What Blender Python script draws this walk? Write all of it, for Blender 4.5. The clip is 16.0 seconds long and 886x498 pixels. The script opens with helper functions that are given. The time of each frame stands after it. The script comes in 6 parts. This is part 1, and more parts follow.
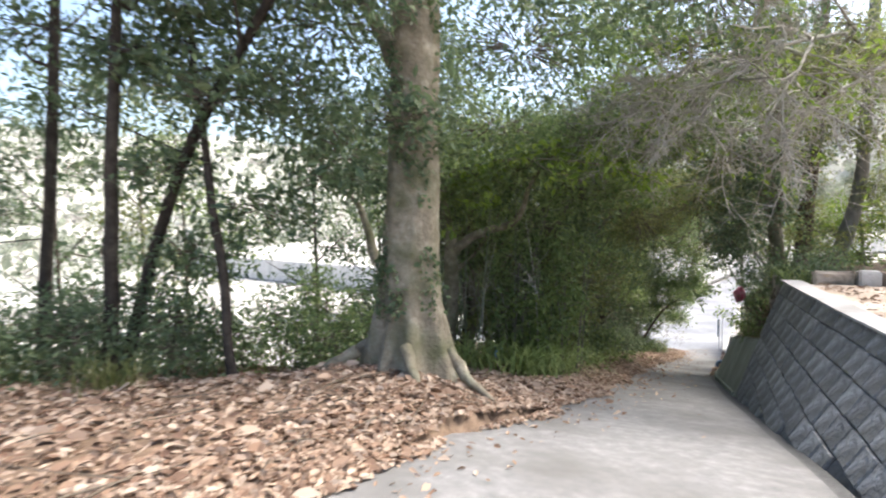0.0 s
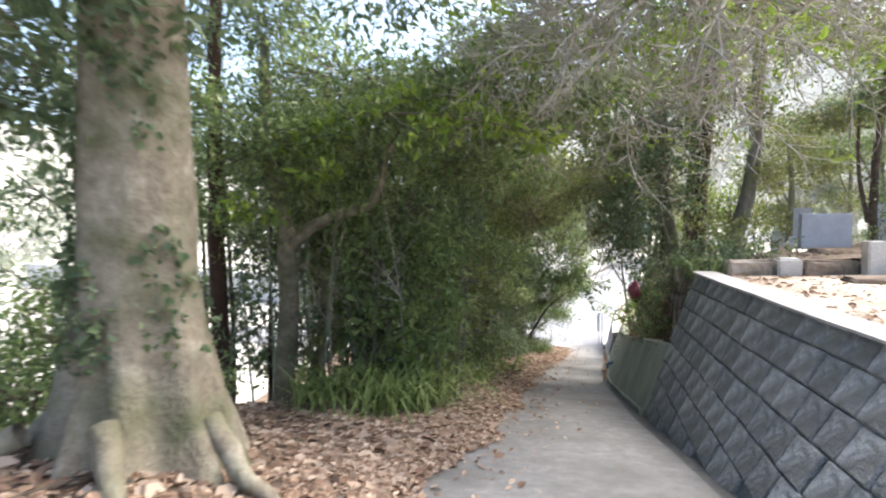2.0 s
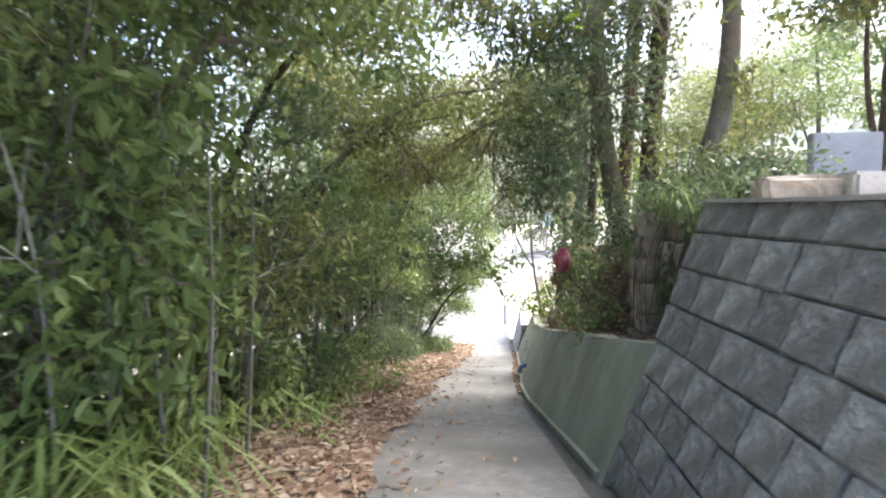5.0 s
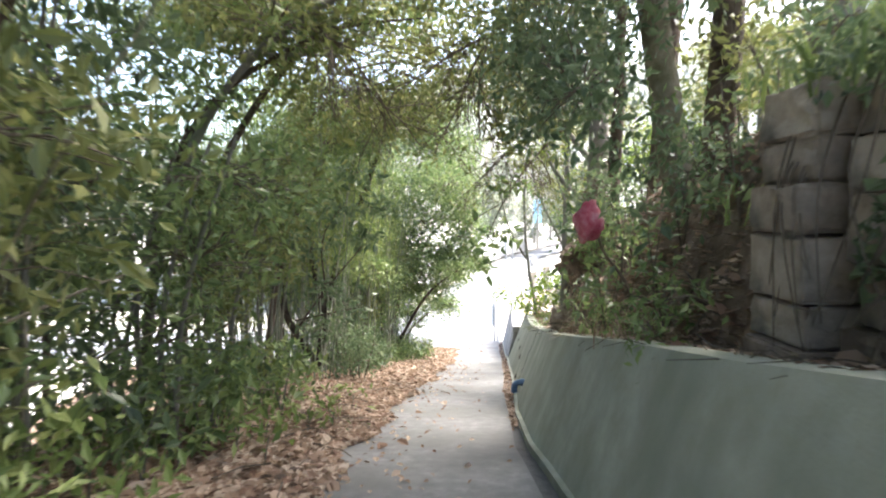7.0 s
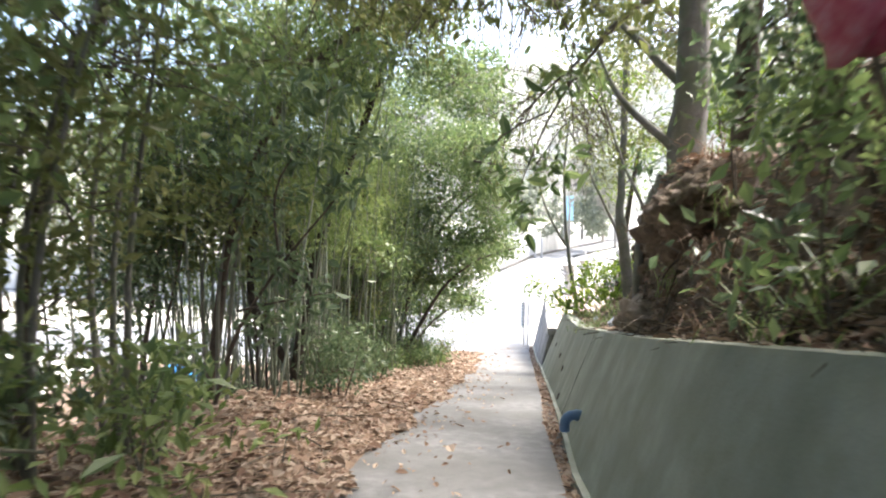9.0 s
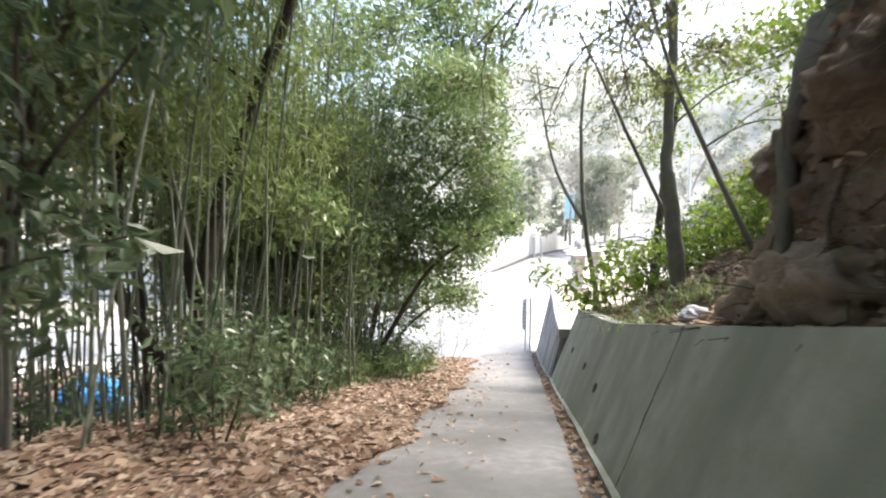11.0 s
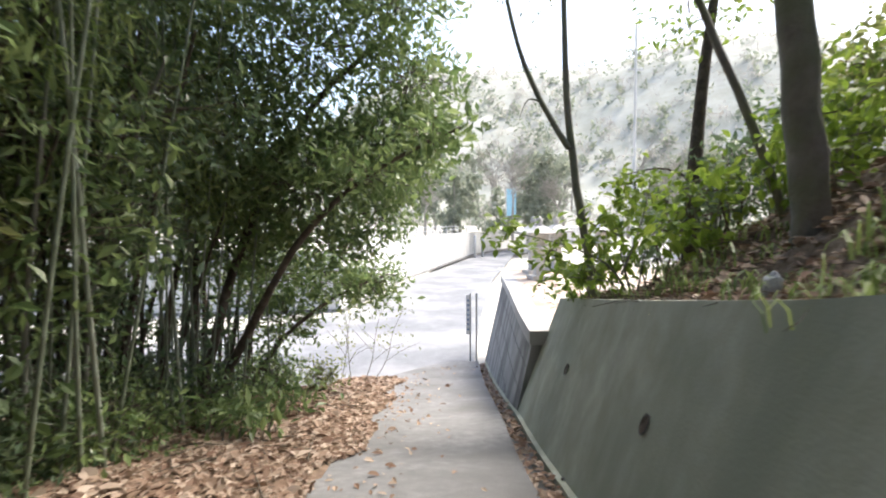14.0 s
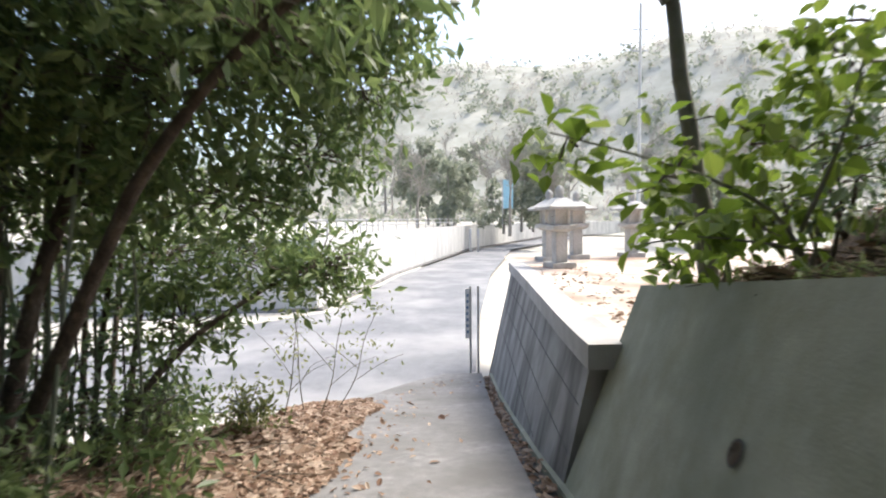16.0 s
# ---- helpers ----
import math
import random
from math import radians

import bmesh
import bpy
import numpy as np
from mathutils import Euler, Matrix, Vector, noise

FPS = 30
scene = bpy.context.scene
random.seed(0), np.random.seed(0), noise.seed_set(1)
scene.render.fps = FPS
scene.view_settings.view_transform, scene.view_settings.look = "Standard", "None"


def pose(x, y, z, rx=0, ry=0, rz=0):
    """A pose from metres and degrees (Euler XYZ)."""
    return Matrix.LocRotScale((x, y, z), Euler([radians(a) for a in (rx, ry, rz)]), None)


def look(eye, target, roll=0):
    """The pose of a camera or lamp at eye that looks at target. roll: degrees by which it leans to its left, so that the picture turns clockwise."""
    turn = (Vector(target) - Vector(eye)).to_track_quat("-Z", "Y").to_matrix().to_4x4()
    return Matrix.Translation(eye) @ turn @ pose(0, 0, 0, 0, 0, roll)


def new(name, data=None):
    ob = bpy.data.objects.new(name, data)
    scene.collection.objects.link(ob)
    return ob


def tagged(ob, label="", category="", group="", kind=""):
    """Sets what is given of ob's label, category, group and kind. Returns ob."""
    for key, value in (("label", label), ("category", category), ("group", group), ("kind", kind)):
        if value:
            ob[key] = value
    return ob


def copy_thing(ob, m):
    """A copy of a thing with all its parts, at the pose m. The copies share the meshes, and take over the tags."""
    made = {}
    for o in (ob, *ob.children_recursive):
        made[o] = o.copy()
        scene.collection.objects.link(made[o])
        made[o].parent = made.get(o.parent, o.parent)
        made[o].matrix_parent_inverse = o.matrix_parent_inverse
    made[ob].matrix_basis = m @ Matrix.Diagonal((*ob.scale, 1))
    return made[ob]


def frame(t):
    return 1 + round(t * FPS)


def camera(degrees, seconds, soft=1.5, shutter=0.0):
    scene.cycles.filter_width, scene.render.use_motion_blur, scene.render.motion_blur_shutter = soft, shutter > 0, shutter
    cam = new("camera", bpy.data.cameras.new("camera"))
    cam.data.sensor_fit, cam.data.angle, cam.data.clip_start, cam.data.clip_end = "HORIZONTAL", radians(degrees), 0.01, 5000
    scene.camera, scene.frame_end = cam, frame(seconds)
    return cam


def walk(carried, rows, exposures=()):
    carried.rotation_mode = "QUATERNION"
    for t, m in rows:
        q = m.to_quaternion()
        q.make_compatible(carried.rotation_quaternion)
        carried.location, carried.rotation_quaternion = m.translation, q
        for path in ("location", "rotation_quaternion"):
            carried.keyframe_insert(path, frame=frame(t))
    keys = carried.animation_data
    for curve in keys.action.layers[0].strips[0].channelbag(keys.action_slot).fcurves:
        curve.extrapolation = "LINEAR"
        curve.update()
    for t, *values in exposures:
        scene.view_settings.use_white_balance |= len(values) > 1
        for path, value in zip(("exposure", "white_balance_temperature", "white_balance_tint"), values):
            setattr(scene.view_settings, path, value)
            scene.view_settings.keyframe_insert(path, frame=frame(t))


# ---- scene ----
cam = camera(80.0, 16.0, soft=2.0, shutter=0.5)
PATH = [
    (0.0, -0.000, -0.000, 1.500, 23.41, -3.83, 0.69),
    (0.5, -0.118, 0.720, 1.422, 19.24, -3.83, 0.71),
    (1.0, -0.232, 1.413, 1.336, 16.65, -3.81, 0.56),
    (1.5, -0.304, 2.130, 1.247, 15.43, -3.97, 0.89),
    (2.0, -0.310, 2.831, 1.153, 11.21, -3.86, 1.03),
    (2.5, -0.302, 3.560, 1.023, 8.60, -3.89, 1.14),
    (3.0, -0.296, 4.306, 0.868, 4.59, -3.95, 1.04),
    (3.5, -0.299, 5.057, 0.705, 3.41, -3.97, 1.23),
    (4.0, -0.224, 5.820, 0.536, 2.75, -4.25, 1.11),
    (6.5, 0.198, 9.816, -0.437, -0.23, -4.41, 0.75),
    (7.0, 0.268, 10.589, -0.568, -0.00, -4.23, 0.51),
    (7.5, 0.356, 11.378, -0.709, -0.07, -4.22, 0.67),
    (8.0, 0.379, 12.187, -0.897, 1.27, -4.21, 0.55),
    (10.5, 0.604, 16.365, -1.999, 3.43, -3.71, -0.16),
    (11.0, 0.637, 17.239, -2.181, 2.70, -3.65, -0.15),
    (11.5, 0.656, 18.126, -2.353, 2.62, -3.79, -0.28),
    (12.0, 0.719, 18.971, -2.532, 0.77, -3.74, 0.07),
    (12.5, 0.803, 19.798, -2.735, -0.77, -3.28, 0.26),
    (13.0, 0.908, 20.600, -2.937, -2.61, -3.08, 0.46),
    (13.5, 1.005, 21.390, -3.110, -3.22, -3.04, -0.02),
    (14.0, 1.052, 22.174, -3.257, -3.85, -2.99, 0.22),
    (14.5, 1.083, 22.956, -3.385, -4.13, -2.93, -0.10),
    (15.0, 1.138, 23.770, -3.513, -4.40, -3.20, 0.39),
    (15.5, 1.228, 24.583, -3.653, -4.65, -3.25, 0.38),
    (16.0, 1.302, 25.420, -3.804, -4.53, -3.25, 0.49),
]
# the camera's own exposure drifts: brighter under the arch, darker in the open
EXPOSURES = [(0, 1.75), (2.5, 2.15), (4, 2.5), (5.5, 2.75), (7, 2.85), (9, 2.5), (11, 2.1), (13, 1.8), (14.5, 1.6), (16, 1.35)]
walk(cam, [(t, pose(x, y, z, 90 + p, r, w)) for t, x, y, z, w, p, r in PATH], EXPOSURES)

# ---- light ----
world = bpy.data.worlds.new("sky")
scene.world = world
world.use_nodes = True
wn = world.node_tree.nodes
sky = wn.new("ShaderNodeTexSky")
sky.sky_type, sky.sun_disc = "NISHITA", False
sky.sun_elevation, sky.sun_rotation = radians(55), radians(60)
sky.air_density, sky.dust_density, sky.ozone_density = 1.0, 4.0, 1.0
wn["Background"].inputs[1].default_value = 0.15
world.node_tree.links.new(sky.outputs[0], wn["Background"].inputs[0])
sun = new("sun", bpy.data.lights.new("sun", "SUN"))
sun.data.energy, sun.data.angle, sun.data.color = 2.2, radians(24), (1.0, 0.96, 0.9)
# the sun stands to the right of the walk and a little ahead
sun.matrix_world = look((30 * math.sin(radians(60)), 30 * math.cos(radians(60)), 42.8), (0, 0, 0))

rng = np.random.default_rng(7)


# ---- materials ----
def material(name, colors, scale=6.0, detail=6.0, rough=0.85, bump=0.3, bump_scale=40.0, island=0.0, obj_random=0.0,
             stain=None, stain_scale=0.7, streak=None, translucent=0.0, metal=0.0, spec=0.3):
    """A noise-mixed surface: colors spread over a fine noise, a second wide noise for stains, and a bump."""
    m = bpy.data.materials.new(name)
    m.use_nodes = True
    n, l = m.node_tree.nodes, m.node_tree.links
    p = n["Principled BSDF"]
    p.inputs["Roughness"].default_value, p.inputs["Metallic"].default_value = rough, metal
    p.inputs["Specular IOR Level"].default_value = spec
    co = n.new("ShaderNodeTexCoord")
    tex = n.new("ShaderNodeTexNoise")
    tex.inputs["Scale"].default_value, tex.inputs["Detail"].default_value = scale, detail
    tex.inputs["Roughness"].default_value = 0.65
    l.new(co.outputs["Object"], tex.inputs["Vector"])
    ramp = n.new("ShaderNodeValToRGB")
    el = ramp.color_ramp.elements
    while len(el) < len(colors):
        el.new(0.5)
    for i, c in enumerate(colors):
        el[i].position, el[i].color = 0.3 + 0.4 * i / max(1, len(colors) - 1), (*c, 1)
    fac = tex.outputs[0]
    if island or obj_random:
        src = n.new("ShaderNodeNewGeometry").outputs["Random Per Island"] if island else n.new("ShaderNodeObjectInfo").outputs["Random"]
        mx = n.new("ShaderNodeMix")
        mx.inputs[0].default_value = island or obj_random
        l.new(tex.outputs[0], mx.inputs[2])
        l.new(src, mx.inputs[3])
        mp = n.new("ShaderNodeMapRange")
        mp.inputs[3].default_value, mp.inputs[4].default_value = 0.28, 0.72
        l.new(mx.outputs[0], mp.inputs[0])
        fac = mp.outputs[0] if island > 0.6 or obj_random > 0.6 else mx.outputs[0]
    l.new(fac, ramp.inputs[0])
    col = ramp.outputs[0]
    if stain:
        t2 = n.new("ShaderNodeTexNoise")
        t2.inputs["Scale"].default_value, t2.inputs["Detail"].default_value = stain_scale, 8
        mpn = n.new("ShaderNodeMapping")
        if streak:
            mpn.inputs["Scale"].default_value = streak
        l.new(co.outputs["Object"], mpn.inputs[0])
        l.new(mpn.outputs[0], t2.inputs["Vector"])
        r2 = n.new("ShaderNodeMapRange")
        r2.inputs[1].default_value, r2.inputs[2].default_value = 0.42, 0.68
        l.new(t2.outputs[0], r2.inputs[0])
        mix = n.new("ShaderNodeMix")
        mix.data_type = "RGBA"
        l.new(r2.outputs[0], mix.inputs[0])
        l.new(col, mix.inputs[6])
        mix.inputs[7].default_value = (*stain, 1)
        col = mix.outputs[2]
    l.new(col, p.inputs["Base Color"])
    if bump:
        t3 = n.new("ShaderNodeTexNoise")
        t3.inputs["Scale"].default_value, t3.inputs["Detail"].default_value = bump_scale, 5
        l.new(co.outputs["Object"], t3.inputs["Vector"])
        b = n.new("ShaderNodeBump")
        b.inputs["Strength"].default_value, b.inputs["Distance"].default_value = bump, 0.02
        l.new(t3.outputs[0], b.inputs["Height"])
        l.new(b.outputs[0], p.inputs["Normal"])
    if translucent:
        tr = n.new("ShaderNodeBsdfTranslucent")
        l.new(col, tr.inputs[0])
        ms = n.new("ShaderNodeMixShader")
        ms.inputs[0].default_value = translucent
        l.new(p.outputs[0], ms.inputs[1])
        l.new(tr.outputs[0], ms.inputs[2])
        l.new(ms.outputs[0], n["Material Output"].inputs[0])
    return m


CONCRETE_PATH = material("path_concrete", [(.145, .145, .142), (.19, .187, .184), (.25, .245, .24)], 7.0, 10, .9, .4, 70, stain=(.13, .127, .12), stain_scale=.9)
SOIL = material("litter_soil", [(.09, .06, .04), (.16, .11, .075), (.24, .17, .12)], 5, 9, .95, .8, 25)
DIRT = material("dark_bank_soil", [(.085, .062, .044), (.155, .115, .084), (.25, .19, .14)], 4, 10, .95, 1.0, 12)
SANDSOIL = material("sandy_bank_soil", [(.14, .105, .075), (.24, .185, .135), (.34, .27, .2)], 6, 10, .95, 1.0, 14)
FIELD = material("dry_ground", [(.32, .30, .25), (.45, .43, .38), (.55, .53, .48)], .4, 9, .95, .3, 8)
SAND = material("terrace_sand", [(.36, .30, .24), (.50, .44, .37), (.58, .53, .46)], 2.0, 9, .95, .5, 40, stain=(.28, .19, .14), stain_scale=.8)
BLOCK = material("split_block", [(.15, .15, .147), (.275, .273, .268), (.44, .435, .42)], 16, 12, .92, 1.0, 22, obj_random=.22, stain=(.15, .145, .13), stain_scale=3.4)
for nd in [*BLOCK.node_tree.nodes, *DIRT.node_tree.nodes]:
    if nd.bl_idname == "ShaderNodeBump":
        nd.inputs["Distance"].default_value = .05
WALLJOINT = material("grey_mortar", [(.11, .11, .105), (.18, .178, .17)], 12, 6, .95, .5, 60)
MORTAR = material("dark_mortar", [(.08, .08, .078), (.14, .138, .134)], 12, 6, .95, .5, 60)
COPING = material("coping_concrete", [(.34, .335, .33), (.46, .45, .44)], 5, 8, .9, .3, 60, stain=(.30, .29, .27), stain_scale=1.5)
MOSSWALL = material("mossy_concrete", [(.24, .25, .19), (.30, .31, .25), (.36, .37, .31)], 3.0, 11, .85, .15, 60,
                    stain=(.21, .225, .175), stain_scale=1.7, streak=(1, 1.0, .22))
STAINWALL = material("streaked_concrete", [(.22, .215, .21), (.34, .335, .325)], 2, 8, .85, .3, 50, stain=(.08, .077, .075), stain_scale=2.6, streak=(1, 1, .16))
OLDSTONE = material("old_stone", [(.15, .115, .09), (.28, .23, .185), (.42, .36, .30)], 7, 11, .92, 1.0, 16, obj_random=.4, stain=(.085, .08, .065), stain_scale=3)
GRANITE = material("granite", [(.38, .37, .35), (.48, .47, .45), (.56, .55, .53)], 30, 5, .8, .25, 70, stain=(.34, .33, .30), stain_scale=3)
GRAVE = material("grey_granite", [(.32, .35, .40), (.40, .43, .48)], 40, 4, .45, .1, 80, stain=(.28, .30, .33), stain_scale=2)
ASPHALT = material("asphalt", [(.15, .155, .165), (.20, .205, .215)], 3, 9, .9, .4, 60, stain=(.29, .29, .29), stain_scale=.4)
PALECON = material("pale_concrete", [(.50, .50, .48), (.62, .61, .59)], 1.5, 8, .9, .2, 20, stain=(.42, .42, .41), stain_scale=1.2, streak=(1, 1, .2))
BARK = material("pale_bark", [(.11, .092, .065), (.22, .19, .14), (.37, .34, .27)], 5, 11, .9, .9, 20, stain=(.10, .10, .055), stain_scale=2.6)
DARKBARK = material("dark_bark", [(.042, .032, .026), (.085, .065, .05), (.15, .12, .095)], 7, 9, .9, .8, 30)
BLACKBARK = material("black_bark", [(.025, .02, .016), (.05, .04, .032), (.085, .07, .055)], 7, 9, .9, .8, 30)
PALETWIG = material("pale_twig_bark", [(.20, .185, .16), (.38, .36, .32)], 8, 5, .9, .2, 40)
GREYBARK = material("grey_bark", [(.12, .11, .095), (.21, .195, .175)], 7, 8, .9, .5, 30, stain=(.14, .15, .10), stain_scale=3)
REDBARK = material("red_bark", [(.045, .026, .02), (.085, .048, .035)], 7, 9, .9, .8, 30)
CULM = material("bamboo_culm", [(.085, .105, .062), (.155, .175, .12), (.235, .245, .19)], 4, 4, .5, .1, 30, obj_random=.75, spec=.4)
TWIG = material("twig_bark", [(.07, .055, .04), (.15, .125, .095)], 8, 5, .9, .2, 40)


def leafmat(name, colors, gloss=.45, tr=.35):
    return material(name, colors, 2.0, 3, gloss, 0, island=.8, translucent=tr, spec=.45)


LEAF_DARK = leafmat("dark_leaf", [(0.060, 0.094, 0.050), (0.118, 0.168, 0.082), (0.19, 0.24, 0.122)], .30, .46)
LEAF_MID = leafmat("mid_leaf", [(0.088, 0.138, 0.052), (0.165, 0.230, 0.085), (0.26, 0.325, 0.125)], .36, .48)
LEAF_BRIGHT = leafmat("bright_leaf", [(.10, .16, .02), (.17, .25, .035), (.26, .33, .06)], .5, .5)
LEAF_OLIVE = leafmat("olive_leaf", [(0.100, 0.125, 0.042), (0.175, 0.198, 0.065), (0.265, 0.270, 0.105)], .42, .5)
LEAF_GRASS = leafmat("grass_leaf", [(.11, .165, .05), (.19, .255, .075), (.30, .34, .13)], .5, .4)
LEAF_DRY = material("fallen_leaf", [(.15, .085, .055), (.29, .20, .14), (.45, .36, .28)], 3, 3, .8, 0, island=.9, translucent=.1)
# far foliage and twigs: distance haze is put into these pale colours
LEAF_FAR_HAZY = leafmat("hazy_far_leaf", [(.22, .25, .18), (.29, .315, .24), (.36, .37, .30)], .8, .5)
LEAF_BARE_HAZY = leafmat("hazy_bare_twigs", [(.33, .31, .28), (.39, .37, .34), (.46, .44, .40)], .9, .5)


# ---- mesh helpers ----
def plain(name, verts, faces, mat, parent=None, label="", smooth=False):
    """One mesh object from vertex and face arrays (all faces with the same count of corners)."""
    verts, faces = np.asarray(verts, np.float32).reshape(-1, 3), np.asarray(faces, np.int32)
    me = bpy.data.meshes.new(name)
    k = faces.shape[1]
    me.vertices.add(len(verts))
    me.vertices.foreach_set("co", verts.ravel())
    me.loops.add(faces.size)
    me.loops.foreach_set("vertex_index", faces.ravel())
    me.polygons.add(len(faces))
    me.polygons.foreach_set("loop_start", np.arange(0, faces.size, k, dtype=np.int32))
    me.polygons.foreach_set("use_smooth", np.full(len(faces), smooth))
    me.update(calc_edges=True)
    me.validate()
    me.materials.append(mat)
    ob = new(name, me)
    ob.parent = parent
    if label:
        tagged(ob, label)
    return ob


def part(name, bm, mat, parent=None, label="", smooth=False):
    """Links a bmesh as one mesh object."""
    me = bpy.data.meshes.new(name)
    bmesh.ops.recalc_face_normals(bm, faces=bm.faces)
    for f in bm.faces:
        f.smooth = smooth
    bm.to_mesh(me)
    bm.free()
    me.materials.append(mat)
    ob = new(name, me)
    ob.parent = parent
    if label:
        tagged(ob, label)
    return ob


def box(sx, sy, sz, at=(0, 0, 0), bevel=0.01, seg=1, bm=None):
    """A bevelled box with its base centre at the place given."""
    bm2 = bmesh.new()
    bmesh.ops.create_cube(bm2, size=1)
    bmesh.ops.scale(bm2, vec=(sx, sy, sz), verts=bm2.verts)
    bmesh.ops.translate(bm2, vec=(at[0], at[1], at[2] + sz / 2), verts=bm2.verts)
    if bevel:
        bmesh.ops.bevel(bm2, geom=bm2.edges[:], offset=bevel, segments=seg, affect="EDGES")
    if bm is None:
        return bm2
    tmp = bpy.data.meshes.new("tmp")
    bm2.to_mesh(tmp)
    bm2.free()
    bm.from_mesh(tmp)
    bpy.data.meshes.remove(tmp)
    return bm


def tube(points, radii, seg=7, rough=0.0):
    """Vertices and quads of a tapered pipe along points."""
    P = np.asarray(points, float)
    R = np.asarray(radii, float)
    d = np.gradient(P, axis=0)
    d /= np.linalg.norm(d, axis=1)[:, None] + 1e-9
    ref = np.where(np.abs(d[:, 2:3]) > .9, [[1., 0, 0]], [[0, 0, 1.]])
    u = np.cross(d, ref)
    u /= np.linalg.norm(u, axis=1)[:, None] + 1e-9
    for i in range(1, len(u)):
        if u[i] @ u[i - 1] < 0:
            u[i] *= -1
    w = np.cross(d, u)
    a = np.arange(seg) * 2 * np.pi / seg
    r = R[:, None] * (1 + rough * rng.normal(size=(len(P), seg)))
    V = P[:, None] + r[..., None] * (np.cos(a)[None, :, None] * u[:, None] + np.sin(a)[None, :, None] * w[:, None])
    i, j = np.meshgrid(np.arange(len(P) - 1), np.arange(seg), indexing="ij")
    q = np.stack([i * seg + j, i * seg + (j + 1) % seg, (i + 1) * seg + (j + 1) % seg, (i + 1) * seg + j], -1).reshape(-1, 4)
    return V.reshape(-1, 3), q


def join(pieces):
    """Joins (verts, faces) pairs."""
    V, Fs, n = [], [], 0
    for v, f in pieces:
        V.append(v)
        Fs.append(np.asarray(f) + n)
        n += len(v)
    return np.concatenate(V), np.concatenate(Fs)


def bend(a, b, n=7, sag=0.0, wob=0.05):
    """Points from a to b, arched by sag, with a little wander."""
    a, b = np.asarray(a, float), np.asarray(b, float)
    s = np.linspace(0, 1, n)[:, None]
    p = a + (b - a) * s + np.array([0, 0, 1.0]) * sag * 4 * s * (1 - s)
    p[1:-1] += rng.normal(size=(n - 2, 3)) * wob
    return p


def leaf_mesh(centres, length=.09, width=.4, droop=.4, up=.5, spread=.35, along=None, fine=False):
    """Leaves as folded lozenges, two triangles each, hinged on the midrib."""
    n = len(centres)
    d = rng.normal(size=(n, 3))
    d[:, 2] -= droop
    if along is not None:
        d += along
    d /= np.linalg.norm(d, axis=1)[:, None]
    nn = rng.normal(size=(n, 3)) * .6
    nn[:, 2] += up
    s = np.cross(d, nn)
    s /= np.linalg.norm(s, axis=1)[:, None] + 1e-9
    nn = np.cross(s, d)
    L = length * np.exp(rng.normal(size=(n, 1)) * spread * .7)
    W = L * width * .5
    c = np.asarray(centres)
    if fine:
        e1, e2 = nn * W * .35, nn * L * .1
        V = np.stack([c, c + d * L * .28 + s * W * .85 + e1, c + d * L * .62 + s * W * .9 + e1, c + d * L - e2, c + d * L * .62 - s * W * .9 + e1, c + d * L * .28 - s * W * .85 + e1], 1).reshape(-1, 3)
        k = np.arange(n)[:, None] * 6
        F = np.concatenate([k + np.array([q]) for q in ([0, 2, 1], [0, 3, 2], [0, 4, 3], [0, 5, 4])], 1).reshape(-1, 3)
        return V, F
    V = np.stack([c, c + d * L * .45 + s * W + nn * W * .4, c + d * L, c + d * L * .45 - s * W + nn * W * .4], 1).reshape(-1, 3)
    k = np.arange(n)[:, None] * 4
    F = np.concatenate([k + np.array([[0, 2, 1]]), k + np.array([[0, 3, 2]])], 1).reshape(-1, 3)
    return V, F


def blade_mesh(roots, length=.6, width=.02, lean=.6):
    """Arching grass blades of three joints."""
    n = len(roots)
    a = rng.uniform(0, 2 * np.pi, n)
    h = np.stack([np.cos(a), np.sin(a), np.zeros(n)], 1)
    s = np.stack([-np.sin(a), np.cos(a), np.zeros(n)], 1)
    L = (length * rng.uniform(.5, 1.3, n))[:, None]
    w = (width * rng.uniform(.6, 1.3, n))[:, None]
    ln = (lean * rng.uniform(.4, 1.5, n))[:, None]
    z = np.array([[0, 0, 1.0]])
    p0, p1, p2, p3 = roots, roots + L * (.45 * z + .15 * ln * h), roots + L * (.75 * z + .55 * ln * h), roots + L * ((.8 - .3 * ln) * z + 1.0 * ln * h)
    V = np.stack([p0 - s * w * .5, p0 + s * w * .5, p1 + s * w * .6, p1 - s * w * .6, p2 + s * w * .4, p2 - s * w * .4, p3], 1).reshape(-1, 3)
    k = np.arange(n)[:, None] * 7
    F = np.concatenate([k + np.array([c]) for c in ([0, 1, 2], [0, 2, 3], [3, 2, 4], [3, 4, 5], [5, 4, 6])], 1).reshape(-1, 3)
    return V, F


def clump_points(clumps, density):
    """Leaf places in uneven ellipsoids (x, y, z, rx, ry, rz), gathered round random twig ends."""
    out, twigs = [], []
    for x, y, z, rx, ry, rz in clumps:
        vol = rx * ry * rz
        ns = max(6, int(density * vol ** .67 * .14))
        d = rng.normal(size=(ns, 3))
        d /= np.linalg.norm(d, axis=1)[:, None]
        r = rng.uniform(.25, 1.08, (ns, 1)) ** .6
        e = np.array([x, y, z]) + d * r * np.array([rx, ry, rz])
        m = int(density * vol ** .67 / ns) + 1
        spread = .11 + .05 * (rx + ry + rz) / 3
        pts = np.repeat(e, m, 0) + rng.normal(size=(ns * m, 3)) * spread * np.array([1, 1, .6])
        out.append(pts)
        twigs.append((np.array([x, y, z]), e))
    return np.concatenate(out), twigs


